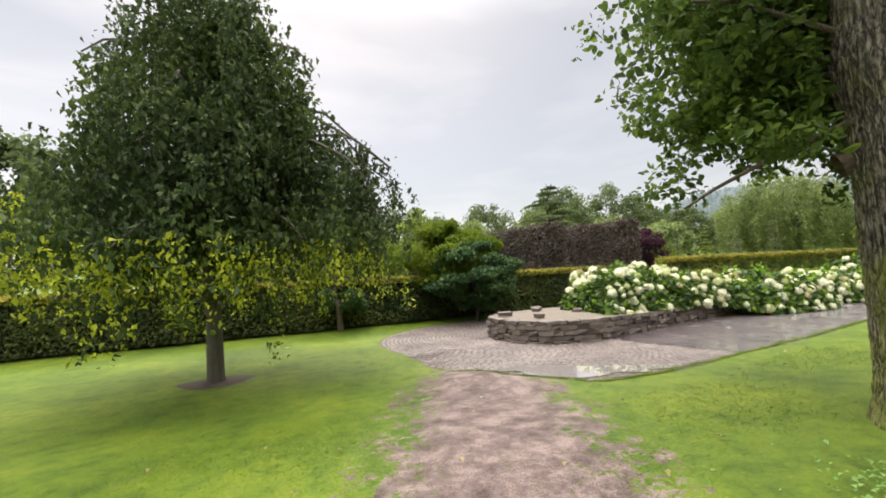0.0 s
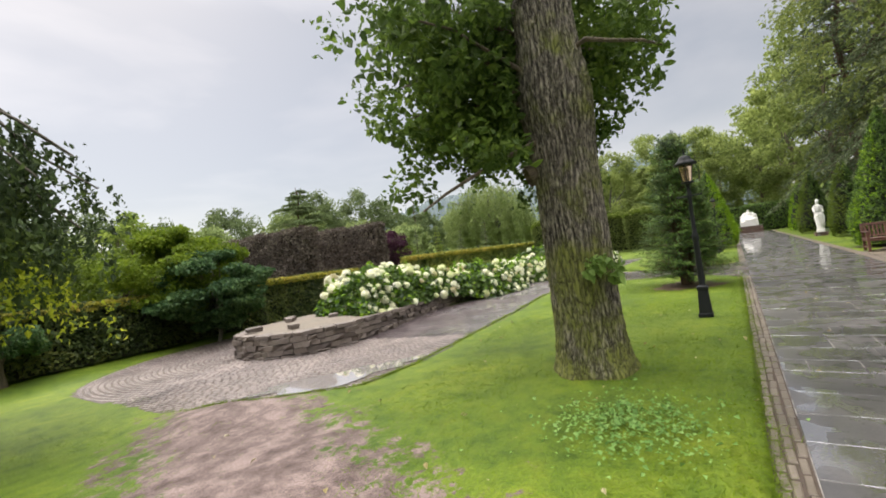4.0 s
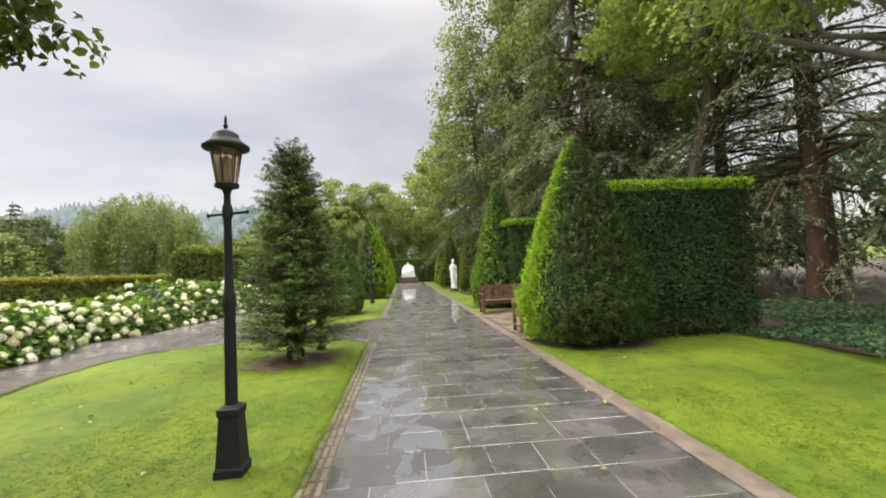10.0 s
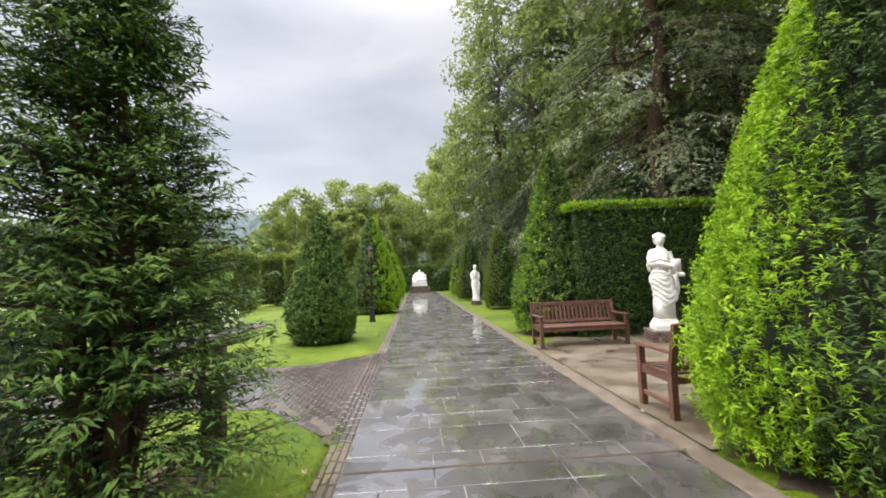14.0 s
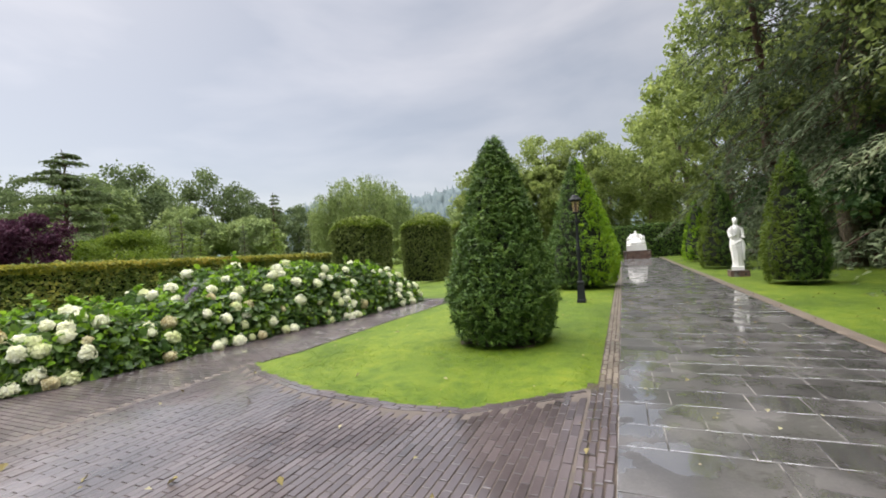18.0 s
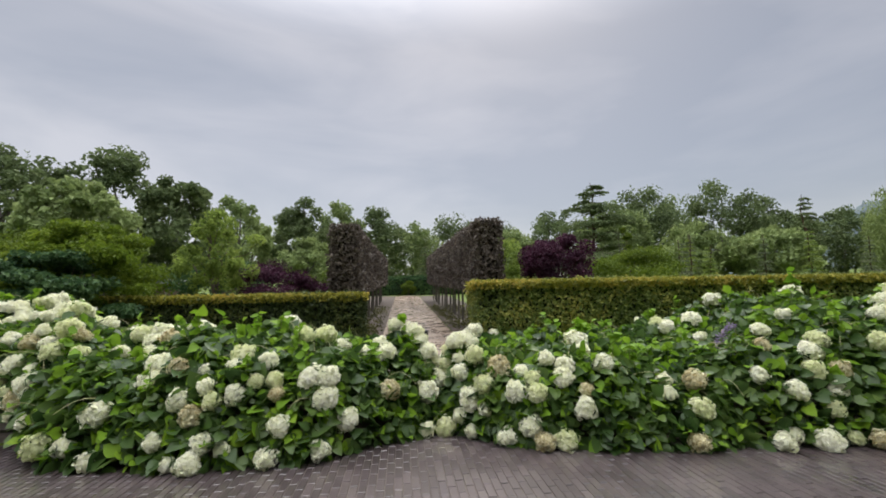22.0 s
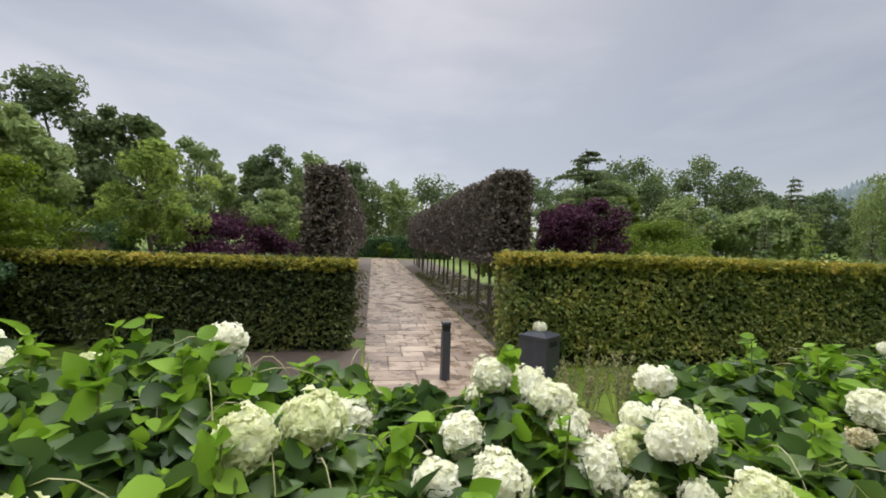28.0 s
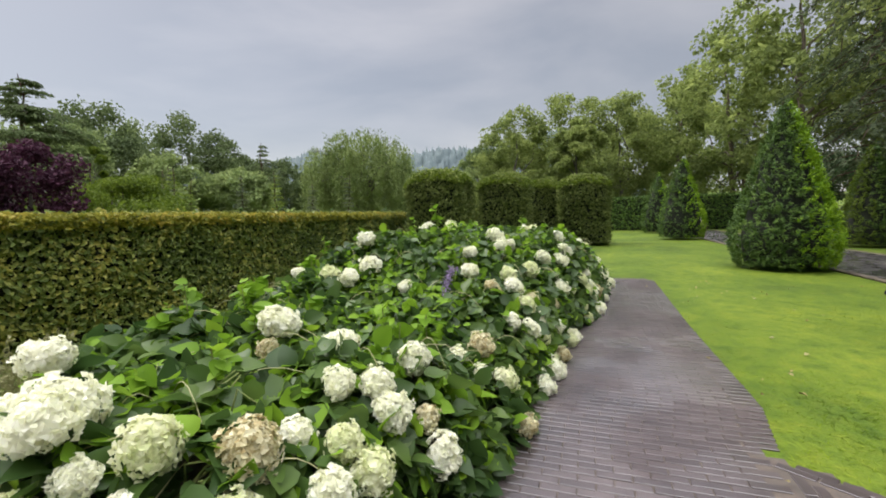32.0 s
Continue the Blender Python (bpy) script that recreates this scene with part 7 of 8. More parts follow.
def lamp_post(at, seed):
    t = thing("street_lamp", "black cast-iron lamp post with a tapered amber-glass lantern", "lamp", (*at, h(*at)), group="garden lamps")
    t.matrix_basis = t.matrix_basis @ Matrix.Diagonal((0.70, 0.70, 1, 1))
    part("base", Geo().lathe([(0.21, -0.03), (0.21, 0.06), (0.185, 0.08), (0.145, 0.44), (0.165, 0.46), (0.165, 0.50), (0.085, 0.53)], square=True), M_IRON, t)
    part("post", Geo().lathe([(0.068, 0.51), (0.060, 1.24), (0.072, 1.28), (0.076, 1.32), (0.066, 1.36), (0.048, 1.40), (0.042, 1.95), (0.055, 1.98), (0.055, 2.05), (0.038, 2.08), (0.036, 2.16), (0.06, 2.20)], sides=14), M_IRON, t, smooth=True)
    part("crossbar", Geo().tube([(-0.11, -0.26, 2.0), (-0.095, -0.225, 2.0), (0.095, 0.225, 2.0), (0.11, 0.26, 2.0)], [0.018, 0.011, 0.011, 0.018], 8), M_IRON, t)
    lantern = part("lantern", Geo().lathe([(0.04, 2.16), (0.05, 2.19), (0.125, 2.21), (0.13, 2.235), (0.11, 2.24), (0.0, 2.24)], sides=16), M_IRON, t)
    lo, hi = 0.105, 0.165
    for k in range(6):
        a, b = math.radians(60 * k), math.radians(60 * k + 60)
        p = [(r * math.cos(q), r * math.sin(q), z) for r, z in ((lo, 2.24), (hi, 2.52)) for q in (a, b)]
        part("pane", raw_mesh("pane", np.array(p), np.array([(0, 1, 3, 2)])), M_GLASS, lantern, "amber-tinted glass pane").visible_shadow = False
        part("lantern_bar", Geo().tube([p[0], p[2]], [0.008, 0.008], 5), M_IRON, lantern)
    part("bulb", Geo().lathe([(0.002, 2.25), (0.05, 2.26), (0.045, 2.33), (0.05, 2.36), (0.05, 2.44), (0.002, 2.47)], sides=10), M_BARK, lantern, smooth=True)
    part("lantern_roof", Geo().lathe([(0.18, 2.505), (0.245, 2.515), (0.25, 2.535), (0.185, 2.57), (0.14, 2.60), (0.135, 2.63), (0.09, 2.655), (0.04, 2.67), (0.0, 2.675)], sides=20), M_IRON, lantern, smooth=True)
    part("finial", Geo().lathe([(0.02, 2.685), (0.028, 2.705), (0.012, 2.725), (0.02, 2.745), (0.004, 2.79)], sides=8), M_IRON, lantern, smooth=True)


lamp_post((8.32, 0.81), 0)
lamp_post((25.02, 0.96), 1)


def bench(at, rz, label, tall=0.90):
    """A slatted garden bench, 1.8 m wide; its seat faces its own -y."""
    t = thing("garden_bench", label, "bench", (*at, h(*at) + 0.016), rz, group="garden benches")
    t.matrix_basis = t.matrix_basis @ Matrix.Diagonal((1, 1, tall, 1))
    W = 1.80

    def bar(name, c, s, tilt=0.0, under=None):
        ob = part(name, Geo().box((0, 0, 0), s, 0, 0.006), M_TEAK, under or t)
        ob.matrix_basis = pose(*c, tilt, 0, 0)
        return ob

    for x in (-W / 2 + 0.035, W / 2 - 0.035):
        bar("front_leg", (x, -0.28, 0.32), (0.065, 0.065, 0.64))
        bar("back_leg", (x, 0.27, 0.225), (0.065, 0.07, 0.45))
        bar("back_post", (x, 0.325, 0.68), (0.065, 0.05, 0.50), -12)
        bar("armrest", (x, -0.02, 0.655), (0.085, 0.66, 0.035))
        bar("side_rail", (x, 0, 0.385), (0.04, 0.52, 0.07))
        bar("stretcher", (x, 0, 0.14), (0.035, 0.52, 0.045))
    bar("front_rail", (0, -0.275, 0.375), (W - 0.13, 0.035, 0.075))
    bar("back_rail", (0, 0.27, 0.375), (W - 0.13, 0.035, 0.075))
    for k in range(6):
        bar("seat_slat", (0, -0.27 + 0.095 * k, 0.432), (W - 0.02, 0.075, 0.022))
    back = part("backrest", Geo().box((0, 0, 0), (W, 0.04, 0.085), 0, 0.006), M_TEAK, t)
    back.matrix_basis = pose(0, 0.375, 0.895, -12, 0, 0)
    bar("bottom_rail", (0, 0.0, -0.405), (W - 0.13, 0.035, 0.05), 0, back)
    for k in range(19):
        bar("back_slat", (-W / 2 + 0.115 + k * (W - 0.23) / 18, 0.0, -0.22), (0.048, 0.018, 0.36), 0, back)


bench((18.39, -3.885), -90, "wet dark red-brown slatted teak bench against the hedge")
bench((14.17, -3.9), 91, "wet dark red-brown slatted teak bench backing onto the yew cone", 1.0)


def statue(name, label, at, rz, ht, seated=False):
    """A draped figure in white stone as one mesh, standing on its own low block."""
    rng = np.random.default_rng(int(ht * 100))
    g = Geo()
    n = 48
    ang = np.linspace(0, 2 * np.pi, n, endpoint=False)

    def rings(rows, fold=0.0, freq=9.0):
        V = []
        for k, (z, rx, ry, cx, cy) in enumerate(rows):
            w = fold * (0.6 * np.sin(freq * ang + 3.5 * z + 0.8 * math.sin(7 * z)) + 0.4 * np.sin((freq * 1.7) * ang - 5 * z))
            V.append(np.stack([cx + rx * (1 + w) * np.cos(ang), cy + ry * (1 + w) * np.sin(ang), np.full(n, z)], 1))
        m = len(rows)
        k, j = np.meshgrid(np.arange(m - 1), np.arange(n), indexing="ij")
        g.add(np.concatenate(V), np.stack([k * n + j, k * n + (j + 1) % n, (k + 1) * n + (j + 1) % n, (k + 1) * n + j], -1).reshape(-1, 4))

    def ball(c, r):
        u = np.linspace(-np.pi / 2, np.pi / 2, 12)
        pts = [(c[2] + r[2] * math.sin(q), r[0] * math.cos(q) + 1e-4, r[1] * math.cos(q) + 1e-4, c[0], c[1]) for q in u]
        rings(pts)

    s = ht
    if not seated:
        g.box((0, 0, 0.035 * s), (0.235 * s, 0.235 * s, 0.07 * s), 0, 0.012)
        # the gown from hem to hips, then bodice, neck and head
        Z = [0.07, 0.10, 0.16, 0.24, 0.32, 0.40, 0.46, 0.50, 0.535, 0.56]
        RX = [0.112, 0.108, 0.100, 0.102, 0.108, 0.116, 0.118, 0.110, 0.098, 0.088]
        RY = [0.108, 0.102, 0.094, 0.094, 0.098, 0.104, 0.104, 0.096, 0.086, 0.078]
        CX = [0.01, 0.01, 0.008, 0.004, 0.0, -0.006, -0.012, -0.014, -0.014, -0.012]
        rings([(z * s, a * s, b * s, c * s, 0) for z, a, b, c in zip(Z, RX, RY, CX)], 0.10, 8)
        for m, (lift, out) in enumerate(((0.0, 1.0), (0.028, 0.97), (-0.030, 1.0), (0.055, 0.90))):
            sash = [((0.100 * math.cos(q)) * out - 0.012, 0.088 * math.sin(q) * out, 0.515 + lift + (0.045 + 0.01 * m) * math.cos(q - 0.6 - 0.3 * m)) for q in np.linspace(0, 2 * math.pi, 25)]
            g.tube(np.array(sash) * s, (0.021 + 0.005 * np.sin(np.arange(25) * 1.3 + m)) * s, 8, False)
        drape = [(0.11, -0.03, 0.55), (0.135, -0.05, 0.44), (0.12, -0.06, 0.30), (0.13, -0.05, 0.18)]
        g.tube(np.array(drape) * s, np.array([0.03, 0.035, 0.03, 0.012]) * s, 9)
        Z = [0.55, 0.60, 0.65, 0.70, 0.745, 0.775, 0.80, 0.815, 0.835, 0.86]
        RX = [0.088, 0.080, 0.082, 0.092, 0.100, 0.104, 0.090, 0.055, 0.038, 0.037]
        RY = [0.075, 0.068, 0.072, 0.084, 0.080, 0.070, 0.060, 0.045, 0.036, 0.036]
        rings([(z * s, a * s, b * s, (-0.008 + 0.01 * (z - 0.55)) * s, 0) for z, a, b in zip(Z, RX, RY)], 0.03, 7)
        ball((0.0, -0.008 * s, 0.905 * s), (0.048 * s, 0.056 * s, 0.066 * s))
        ball((0.0, 0.014 * s, 0.935 * s), (0.055 * s, 0.056 * s, 0.048 * s))
        ball((0.0, 0.055 * s, 0.92 * s), (0.028 * s, 0.03 * s, 0.028 * s))
        g.tube(np.array([(-0.098, 0, 0.775), (-0.125, -0.01, 0.70), (-0.118, -0.04, 0.625), (-0.05, -0.085, 0.635), (0.01, -0.10, 0.655)]) * s, np.array([0.036, 0.034, 0.030, 0.025, 0.02]) * s, 10)
        g.tube(np.array([(0.098, 0, 0.775), (0.125, 0.0, 0.70), (0.12, -0.04, 0.615), (0.15, -0.10, 0.60)]) * s, np.array([0.036, 0.033, 0.029, 0.022]) * s, 10)
        g.tube(np.array([(-0.05, -0.085, 0.635), (-0.09, -0.10, 0.74), (-0.07, -0.09, 0.82)]) * s, np.array([0.026, 0.022, 0.018]) * s, 9)
    else:
        g.box((0, 0, 0.14 * s), (0.9 * s, 0.9 * s, 0.28 * s), 0, 0.02)
        rings([(z * s, a * s, b * s, 0, c * s) for z, a, b, c in ((0.28, 0.42, 0.40, -0.02), (0.36, 0.44, 0.42, -0.04), (0.46, 0.42, 0.36, -0.03), (0.52, 0.34, 0.26, 0.04), (0.58, 0.24, 0.19, 0.10), (0.68, 0.20, 0.16, 0.12), (0.78, 0.21, 0.15, 0.12), (0.84, 0.15, 0.11, 0.12), (0.86, 0.06, 0.06, 0.11))], 0.07, 6)
        ball((0, 0.09 * s, 0.925 * s), (0.065 * s, 0.075 * s, 0.085 * s))
        g.tube(np.array([(-0.20, 0.1, 0.80), (-0.28, 0.0, 0.66), (-0.22, -0.16, 0.56)]) * s, np.array([0.06, 0.05, 0.04]) * s, 9)
        g.tube(np.array([(0.20, 0.1, 0.80), (0.28, 0.0, 0.66), (0.22, -0.16, 0.56)]) * s, np.array([0.06, 0.05, 0.04]) * s, 9)
        g.tube(np.array([(0.33, 0.05, 0.5), (0.36, 0.0, 0.66), (0.35, -0.02, 0.72)]) * s, np.array([0.09, 0.07, 0.03]) * s, 9)
        g.tube(np.array([(-0.33, 0.05, 0.5), (-0.35, -0.05, 0.62), (-0.33, -0.08, 0.68)]) * s, np.array([0.09, 0.07, 0.03]) * s, 9)
    # folds of cloth and worn carving
    v = np.concatenate(g.v)
    sl = np.stack([v[:, 0], v[:, 1], v[:, 2] * 0.35], 1)
    soft = step(0.085 * s, 0.12 * s, v[:, 2]) * (1 - step(0.84 * s, 0.87 * s, v[:, 2]))
    axis = np.stack([v[:, 0], v[:, 1], 0 * v[:, 0]], 1)
    v = v + unit(axis) * ((0.010 * noise3(sl, 34.0 / s * 2, 5) + 0.006 * noise3(v, 60.0, 6)) * soft)[:, None]
    folded = Geo()
    folded.add(v * ((1, 1, 1) if seated else (0.82, 0.82, 1)), np.concatenate(g.f))
    g = folded
    ob = part(name, g, M_MARBLE, None, label, smooth=False)
    me = ob.data
    sm = np.ones(len(me.polygons), bool)
    sm[:11] = False
    me.polygons.foreach_set("use_smooth", sm)
    ob.matrix_basis = pose(at[0], at[1], at[2], 0, 0, rz)
    return tagged(ob, category="statue")


def robed_statue(label, at, rz, s):
    """A woman in a swagged robe with a tablet on her arm, on a moulded square base, as one mesh."""
    g = Geo()
    n = 96
    ang = np.linspace(0, 2 * np.pi, n, endpoint=False)
    front = ang + np.pi / 2

    def body(z, rx, ry, cx, cy, swell=None):
        V = []
        for q in np.arange(z[0], z[-1] + 0.004, 0.008):
            a, b, u, w = (np.interp(q, z, t) for t in (rx, ry, cx, cy))
            k = 1 + (swell(q) if swell else 0 * ang)
            V.append(np.stack([u + a * k * np.cos(ang), w + b * k * np.sin(ang), np.full(n, q)], 1) * s)
        m = len(V)
        k, j = np.meshgrid(np.arange(m - 1), np.arange(n), indexing="ij")
        g.add(np.concatenate(V), np.stack([k * n + j, k * n + (j + 1) % n, (k + 1) * n + (j + 1) % n, (k + 1) * n + j], -1).reshape(-1, 4))
        return V

    def ball(c, r):
        u = np.linspace(-np.pi / 2, np.pi / 2, 13)
        V = [np.stack([c[0] + r[0] * math.cos(q) * np.cos(ang), c[1] + r[1] * math.cos(q) * np.sin(ang), np.full(n, c[2] + r[2] * math.sin(q))], 1) * s for q in u]
        k, j = np.meshgrid(np.arange(12), np.arange(n), indexing="ij")
        g.add(np.concatenate(V), np.stack([k * n + j, k * n + (j + 1) % n, (k + 1) * n + (j + 1) % n, (k + 1) * n + j], -1).reshape(-1, 4))

    def limb(pts, radii, sides=12):
        g.tube(np.array(pts) * s, np.array(radii) * s, sides)

    # base: slab, sloped moulding, square pillar
    g.box((0, 0, 0.026 * s), (0.31 * s, 0.31 * s, 0.052 * s), 0, 0.008)
    g.box((0, 0, 0.060 * s), (0.285 * s, 0.285 * s, 0.022 * s), 0, 0.012)
    for k in range(4):
        g.box((0, 0, (0.075 + 0.010 * k) * s), ((0.27 - 0.013 * k) * s, (0.27 - 0.013 * k) * s, 0.012 * s), 0, 0.006)
    g.box((0.0, 0.0, 0.20 * s), (0.215 * s, 0.215 * s, 0.19 * s), 0, 0.008)

    def swags(z):
        # hanging folds that dip towards one side, deeper at the front, and a hem that rises to the other hip
        dip = 0.12 * np.cos(front + 0.75) + 0.05 * np.cos(2 * front - 0.6)
        wave = np.sin(np.pi * (z + dip) / 0.062 + 1.6 * np.sin(front * 2))
        fine = np.sin(2 * np.pi * (z + 1.3 * dip) / 0.027 + 2.0 * np.sin(front))
        fade = np.clip((0.56 - z) / 0.05, 0, 1) * np.clip((z - 0.20) / 0.03, 0, 1)
        hem = 0.255 + 0.055 * np.cos(front - 1.9)
        return (0.10 * np.abs(wave) + 0.025 * fine) * fade - 0.26 * np.clip((hem - z) / 0.012, 0, 1)

    body([0.21, 0.24, 0.30, 0.36, 0.42, 0.48, 0.53, 0.56, 0.585], [0.122, 0.126, 0.138, 0.142, 0.135, 0.138, 0.140, 0.130, 0.10], [0.118, 0.122, 0.126, 0.126, 0.120, 0.120, 0.120, 0.112, 0.09],
         [0.012, 0.014, 0.024, 0.026, 0.010, -0.010, -0.018, -0.018, -0.016], [0.0, 0.0, -0.004, -0.006, -0.006, -0.006, -0.004, 0.0, 0.0], swags)
    gather = lambda z: 0.035 * np.sin(15 * front + 14 * z) * np.clip((0.70 - z) / 0.06, 0, 1) + 0.02 * np.sin(9 * front - 30 * z) * np.clip((0.80 - z) / 0.05, 0, 1)
    body([0.555, 0.60, 0.64, 0.68, 0.72, 0.76, 0.79, 0.815, 0.835, 0.85, 0.88], [0.112, 0.106, 0.100, 0.102, 0.110, 0.116, 0.112, 0.090, 0.056, 0.042, 0.040], [0.10, 0.088, 0.082, 0.086, 0.092, 0.084, 0.074, 0.062, 0.046, 0.040, 0.040],
         [-0.016, -0.018, -0.016, -0.012, -0.010, -0.008, -0.006, -0.004, -0.002, 0.0, 0.0], [0.0] * 11, gather)
    for x in (-0.048, 0.042):
        ball((x - 0.008, -0.066, 0.735), (0.040, 0.036, 0.040))
    # head with a thick wreath of hair and a knot behind
    ball((-0.006, -0.016, 0.922), (0.055, 0.066, 0.068))
    limb([(-0.006, -0.078, 0.930), (-0.006, -0.086, 0.913), (-0.006, -0.076, 0.905)], [0.006, 0.011, 0.006], 8)
    wreath = [((0.060 + 0.005 * math.sin(9 * q)) * math.cos(q) - 0.006, (0.062 + 0.005 * math.sin(9 * q)) * math.sin(q) + 0.004, 0.958 + 0.016 * math.sin(q) + 0.006 * math.sin(7 * q)) for q in np.linspace(0, 2 * math.pi, 49)]
    g.tube(np.array(wreath) * s, (0.017 + 0.005 * np.sin(np.arange(49) * 1.9)) * s, 9, False)
    ball((-0.006, 0.010, 0.950), (0.066, 0.070, 0.050))
    ball((-0.006, 0.070, 0.93), (0.032, 0.034, 0.032))
    for x in (-1, 1):
        limb([(x * 0.052 - 0.006, 0.0, 0.95), (x * 0.056 - 0.006, 0.002, 0.915), (x * 0.046 - 0.006, 0.012, 0.885)], [0.018, 0.020, 0.012], 9)
    # one arm bent across the waist, the other low, holding the tablet on its forearm
    limb([(-0.112, 0.0, 0.79), (-0.138, -0.005, 0.74), (-0.140, -0.03, 0.675), (-0.06, -0.10, 0.680), (0.05, -0.125, 0.655), (0.10, -0.125, 0.640)], [0.040, 0.040, 0.036, 0.030, 0.024, 0.018])
    limb([(0.106, 0.0, 0.79), (0.128, 0.0, 0.73), (0.120, -0.03, 0.63), (0.15, -0.10, 0.565), (0.20, -0.125, 0.56)], [0.038, 0.036, 0.032, 0.028, 0.024])
    ball((0.215, -0.13, 0.558), (0.030, 0.026, 0.024))
    g.box(np.array((0.152, -0.112, 0.650)) * s, np.array((0.095, 0.055, 0.135)) * s, 0.25, 0.012)
    # shawl over the shoulder and round the arm, and the rolled edge of the robe over the hips
    limb([(-0.06, 0.05, 0.82), (-0.115, 0.02, 0.80), (-0.150, -0.01, 0.735), (-0.158, -0.01, 0.67), (-0.150, 0.0, 0.60)], [0.018, 0.030, 0.032, 0.034, 0.016])
    limb([(-0.155, -0.03, 0.70), (-0.115, -0.085, 0.712), (-0.03, -0.110, 0.722), (0.06, -0.098, 0.700)], [0.022, 0.022, 0.018, 0.010])
    for m, (lift, out) in enumerate(((0.0, 1.0), (-0.028, 1.03), (0.026, 0.95))):
        roll = [(0.128 * math.cos(q) * out - 0.014, 0.112 * math.sin(q) * out, 0.555 + lift + 0.022 * math.cos(q) + (0.01 + 0.008 * m) * math.sin(2 * q)) for q in np.linspace(0, 2 * math.pi, 37)]
        g.tube(np.array(roll) * s, (0.018 + 0.005 * np.sin(np.arange(37) * 0.9 + m)) * s, 9, False)
    limb([(0.11, -0.10, 0.56), (0.15, -0.085, 0.50), (0.165, -0.06, 0.42), (0.175, -0.04, 0.345)], [0.022, 0.030, 0.034, 0.010])
    limb([(0.15, -0.12, 0.585), (0.135, -0.13, 0.53), (0.14, -0.125, 0.49)], [0.024, 0.020, 0.006])
    v = np.concatenate(g.v) * (0.77, 0.77, 1.0)
    worn = step(0.24 * s, 0.26 * s, v[:, 2])
    v = v + unit(np.stack([v[:, 0], v[:, 1], 0 * v[:, 0]], 1)) * (0.004 * noise3(v, 38.0, 6) * worn)[:, None]
    carved = Geo()
    carved.add(v, np.concatenate(g.f))
    ob = part("stone_figure", carved, M_MARBLE, None, label, smooth=True)
    me = ob.data
    low = np.array([max(me.vertices[k].co.z for k in q.vertices) < 0.20 * s for q in me.polygons])
    me.polygons.foreach_set("use_smooth", ~low)
    ob.matrix_basis = pose(*at, 0, 0, rz)
    return tagged(ob, category="statue")


def brick_plinth(at, sx, sy, ht, rz=0.0, label="low plinth of worn brown bricks"):
    t = thing("brick_plinth", label, "plinth", (*at, h(*at)), rz)
    part("core", Geo().box((0, 0, ht / 2 - 0.02), (sx - 0.03, sy - 0.03, ht)), M_JOINT, t)
    me = piece_mesh("brick", 0.2, 0.095, 0.058, 0.005, 3, M_BRICKRED, 0.01)
    me2 = piece_mesh("brick", 0.095, 0.2, 0.058, 0.005, 4, M_BRICKRED, 0.01)
    rows = int(round(ht / 0.068))
    for r in range(rows):
        z = -0.02 + 0.068 * r + 0.034
        off = 0.1 if r % 2 else 0.0
        for s in (-1, 1):
            x = -sx / 2 + 0.1 - off * 0.5
            while x < sx / 2 - 0.05:
                ob = new("brick", me)
                ob.matrix_basis = pose(max(x, -sx / 2 + 0.1), s * (sy / 2 - 0.045), z)
                ob.parent = t
                x += 0.21
            y = -sy / 2 + 0.2 + off * 0.5
            while y < sy / 2 - 0.15:
                ob = new("brick", me2)
                ob.matrix_basis = pose(s * (sx / 2 - 0.045), y, z)
                ob.parent = t
                y += 0.21
    part("cap", Geo().box((0, 0, ht + 0.0), (sx - 0.01, sy - 0.01, 0.05), 0, 0.01), M_WALLSTONE, t)


brick_plinth((18.34, -5.70), 0.72, 0.72, 0.21, -14)
robed_statue("white weathered stone figure of a draped woman holding a tablet", (18.36, -5.70, h(18.36, -5.70) + 0.232), -104, 2.0)
brick_plinth((31.4, -3.65), 0.55, 0.55, 0.18)
statue("stone_figure", "white slender stone figure with a raised arm", (31.4, -3.65, 0.205), -100, 1.85)
brick_plinth((52.0, -1.05), 2.3, 2.0, 0.62, 0, "broad plinth of brown bricks closing the path")
statue("stone_figure", "white seated stone group at the end of the path", (52.0, -1.05, 0.645), -90, 1.6, True)


def bollard():
    t = thing("bollard", "square anthracite metal bollard light on the flagstones", "bollard", (16.25, 13.2, h(16.25, 13.2)))
    part("body", Geo().box((0, 0, 0.40), (0.135, 0.135, 0.84), 0.1, 0.004), M_ANTHRACITE, t)
    part("light_band", Geo().box((0, 0, 0.875), (0.12, 0.12, 0.11), 0.1, 0.0), M_IRON, t)
    part("cap", Geo().box((0, 0, 0.955), (0.14, 0.14, 0.05), 0.1, 0.01), M_ANTHRACITE, t)


bollard()


def litter_bin():
    t = thing("litter_bin", "anthracite square litter bin with a hipped lid", "bin", (17.98, 13.38, h(17.98, 13.38)), 40)
    g = Geo().box((0, 0, 0.34), (0.52, 0.52, 0.68), 0, 0.0)
    body = part("body", g, M_ANTHRACITE, t)
    part("lid", Geo().lathe([(0.375, 0.66), (0.385, 0.70), (0.385, 0.73), (0.16, 0.80), (0.0, 0.80)], square=True), M_ANTHRACITE, t)
    for s, a in ((1, 0), (-1, 0)):
        part("slot", Geo().box((0, s * 0.262, 0.60), (0.26, 0.012, 0.09)), M_IRON, body, "dark opening under the lid")
    hd = tagged(new("flower_head", HEADS[1]), "cut white flower head lying on the bin lid", "flower")
    hd.matrix_basis = pose(17.98, 13.38, h(17.98, 13.38) + 0.86) @ Matrix.Diagonal((1.2, 1.2, 1.2, 1))


litter_bin()


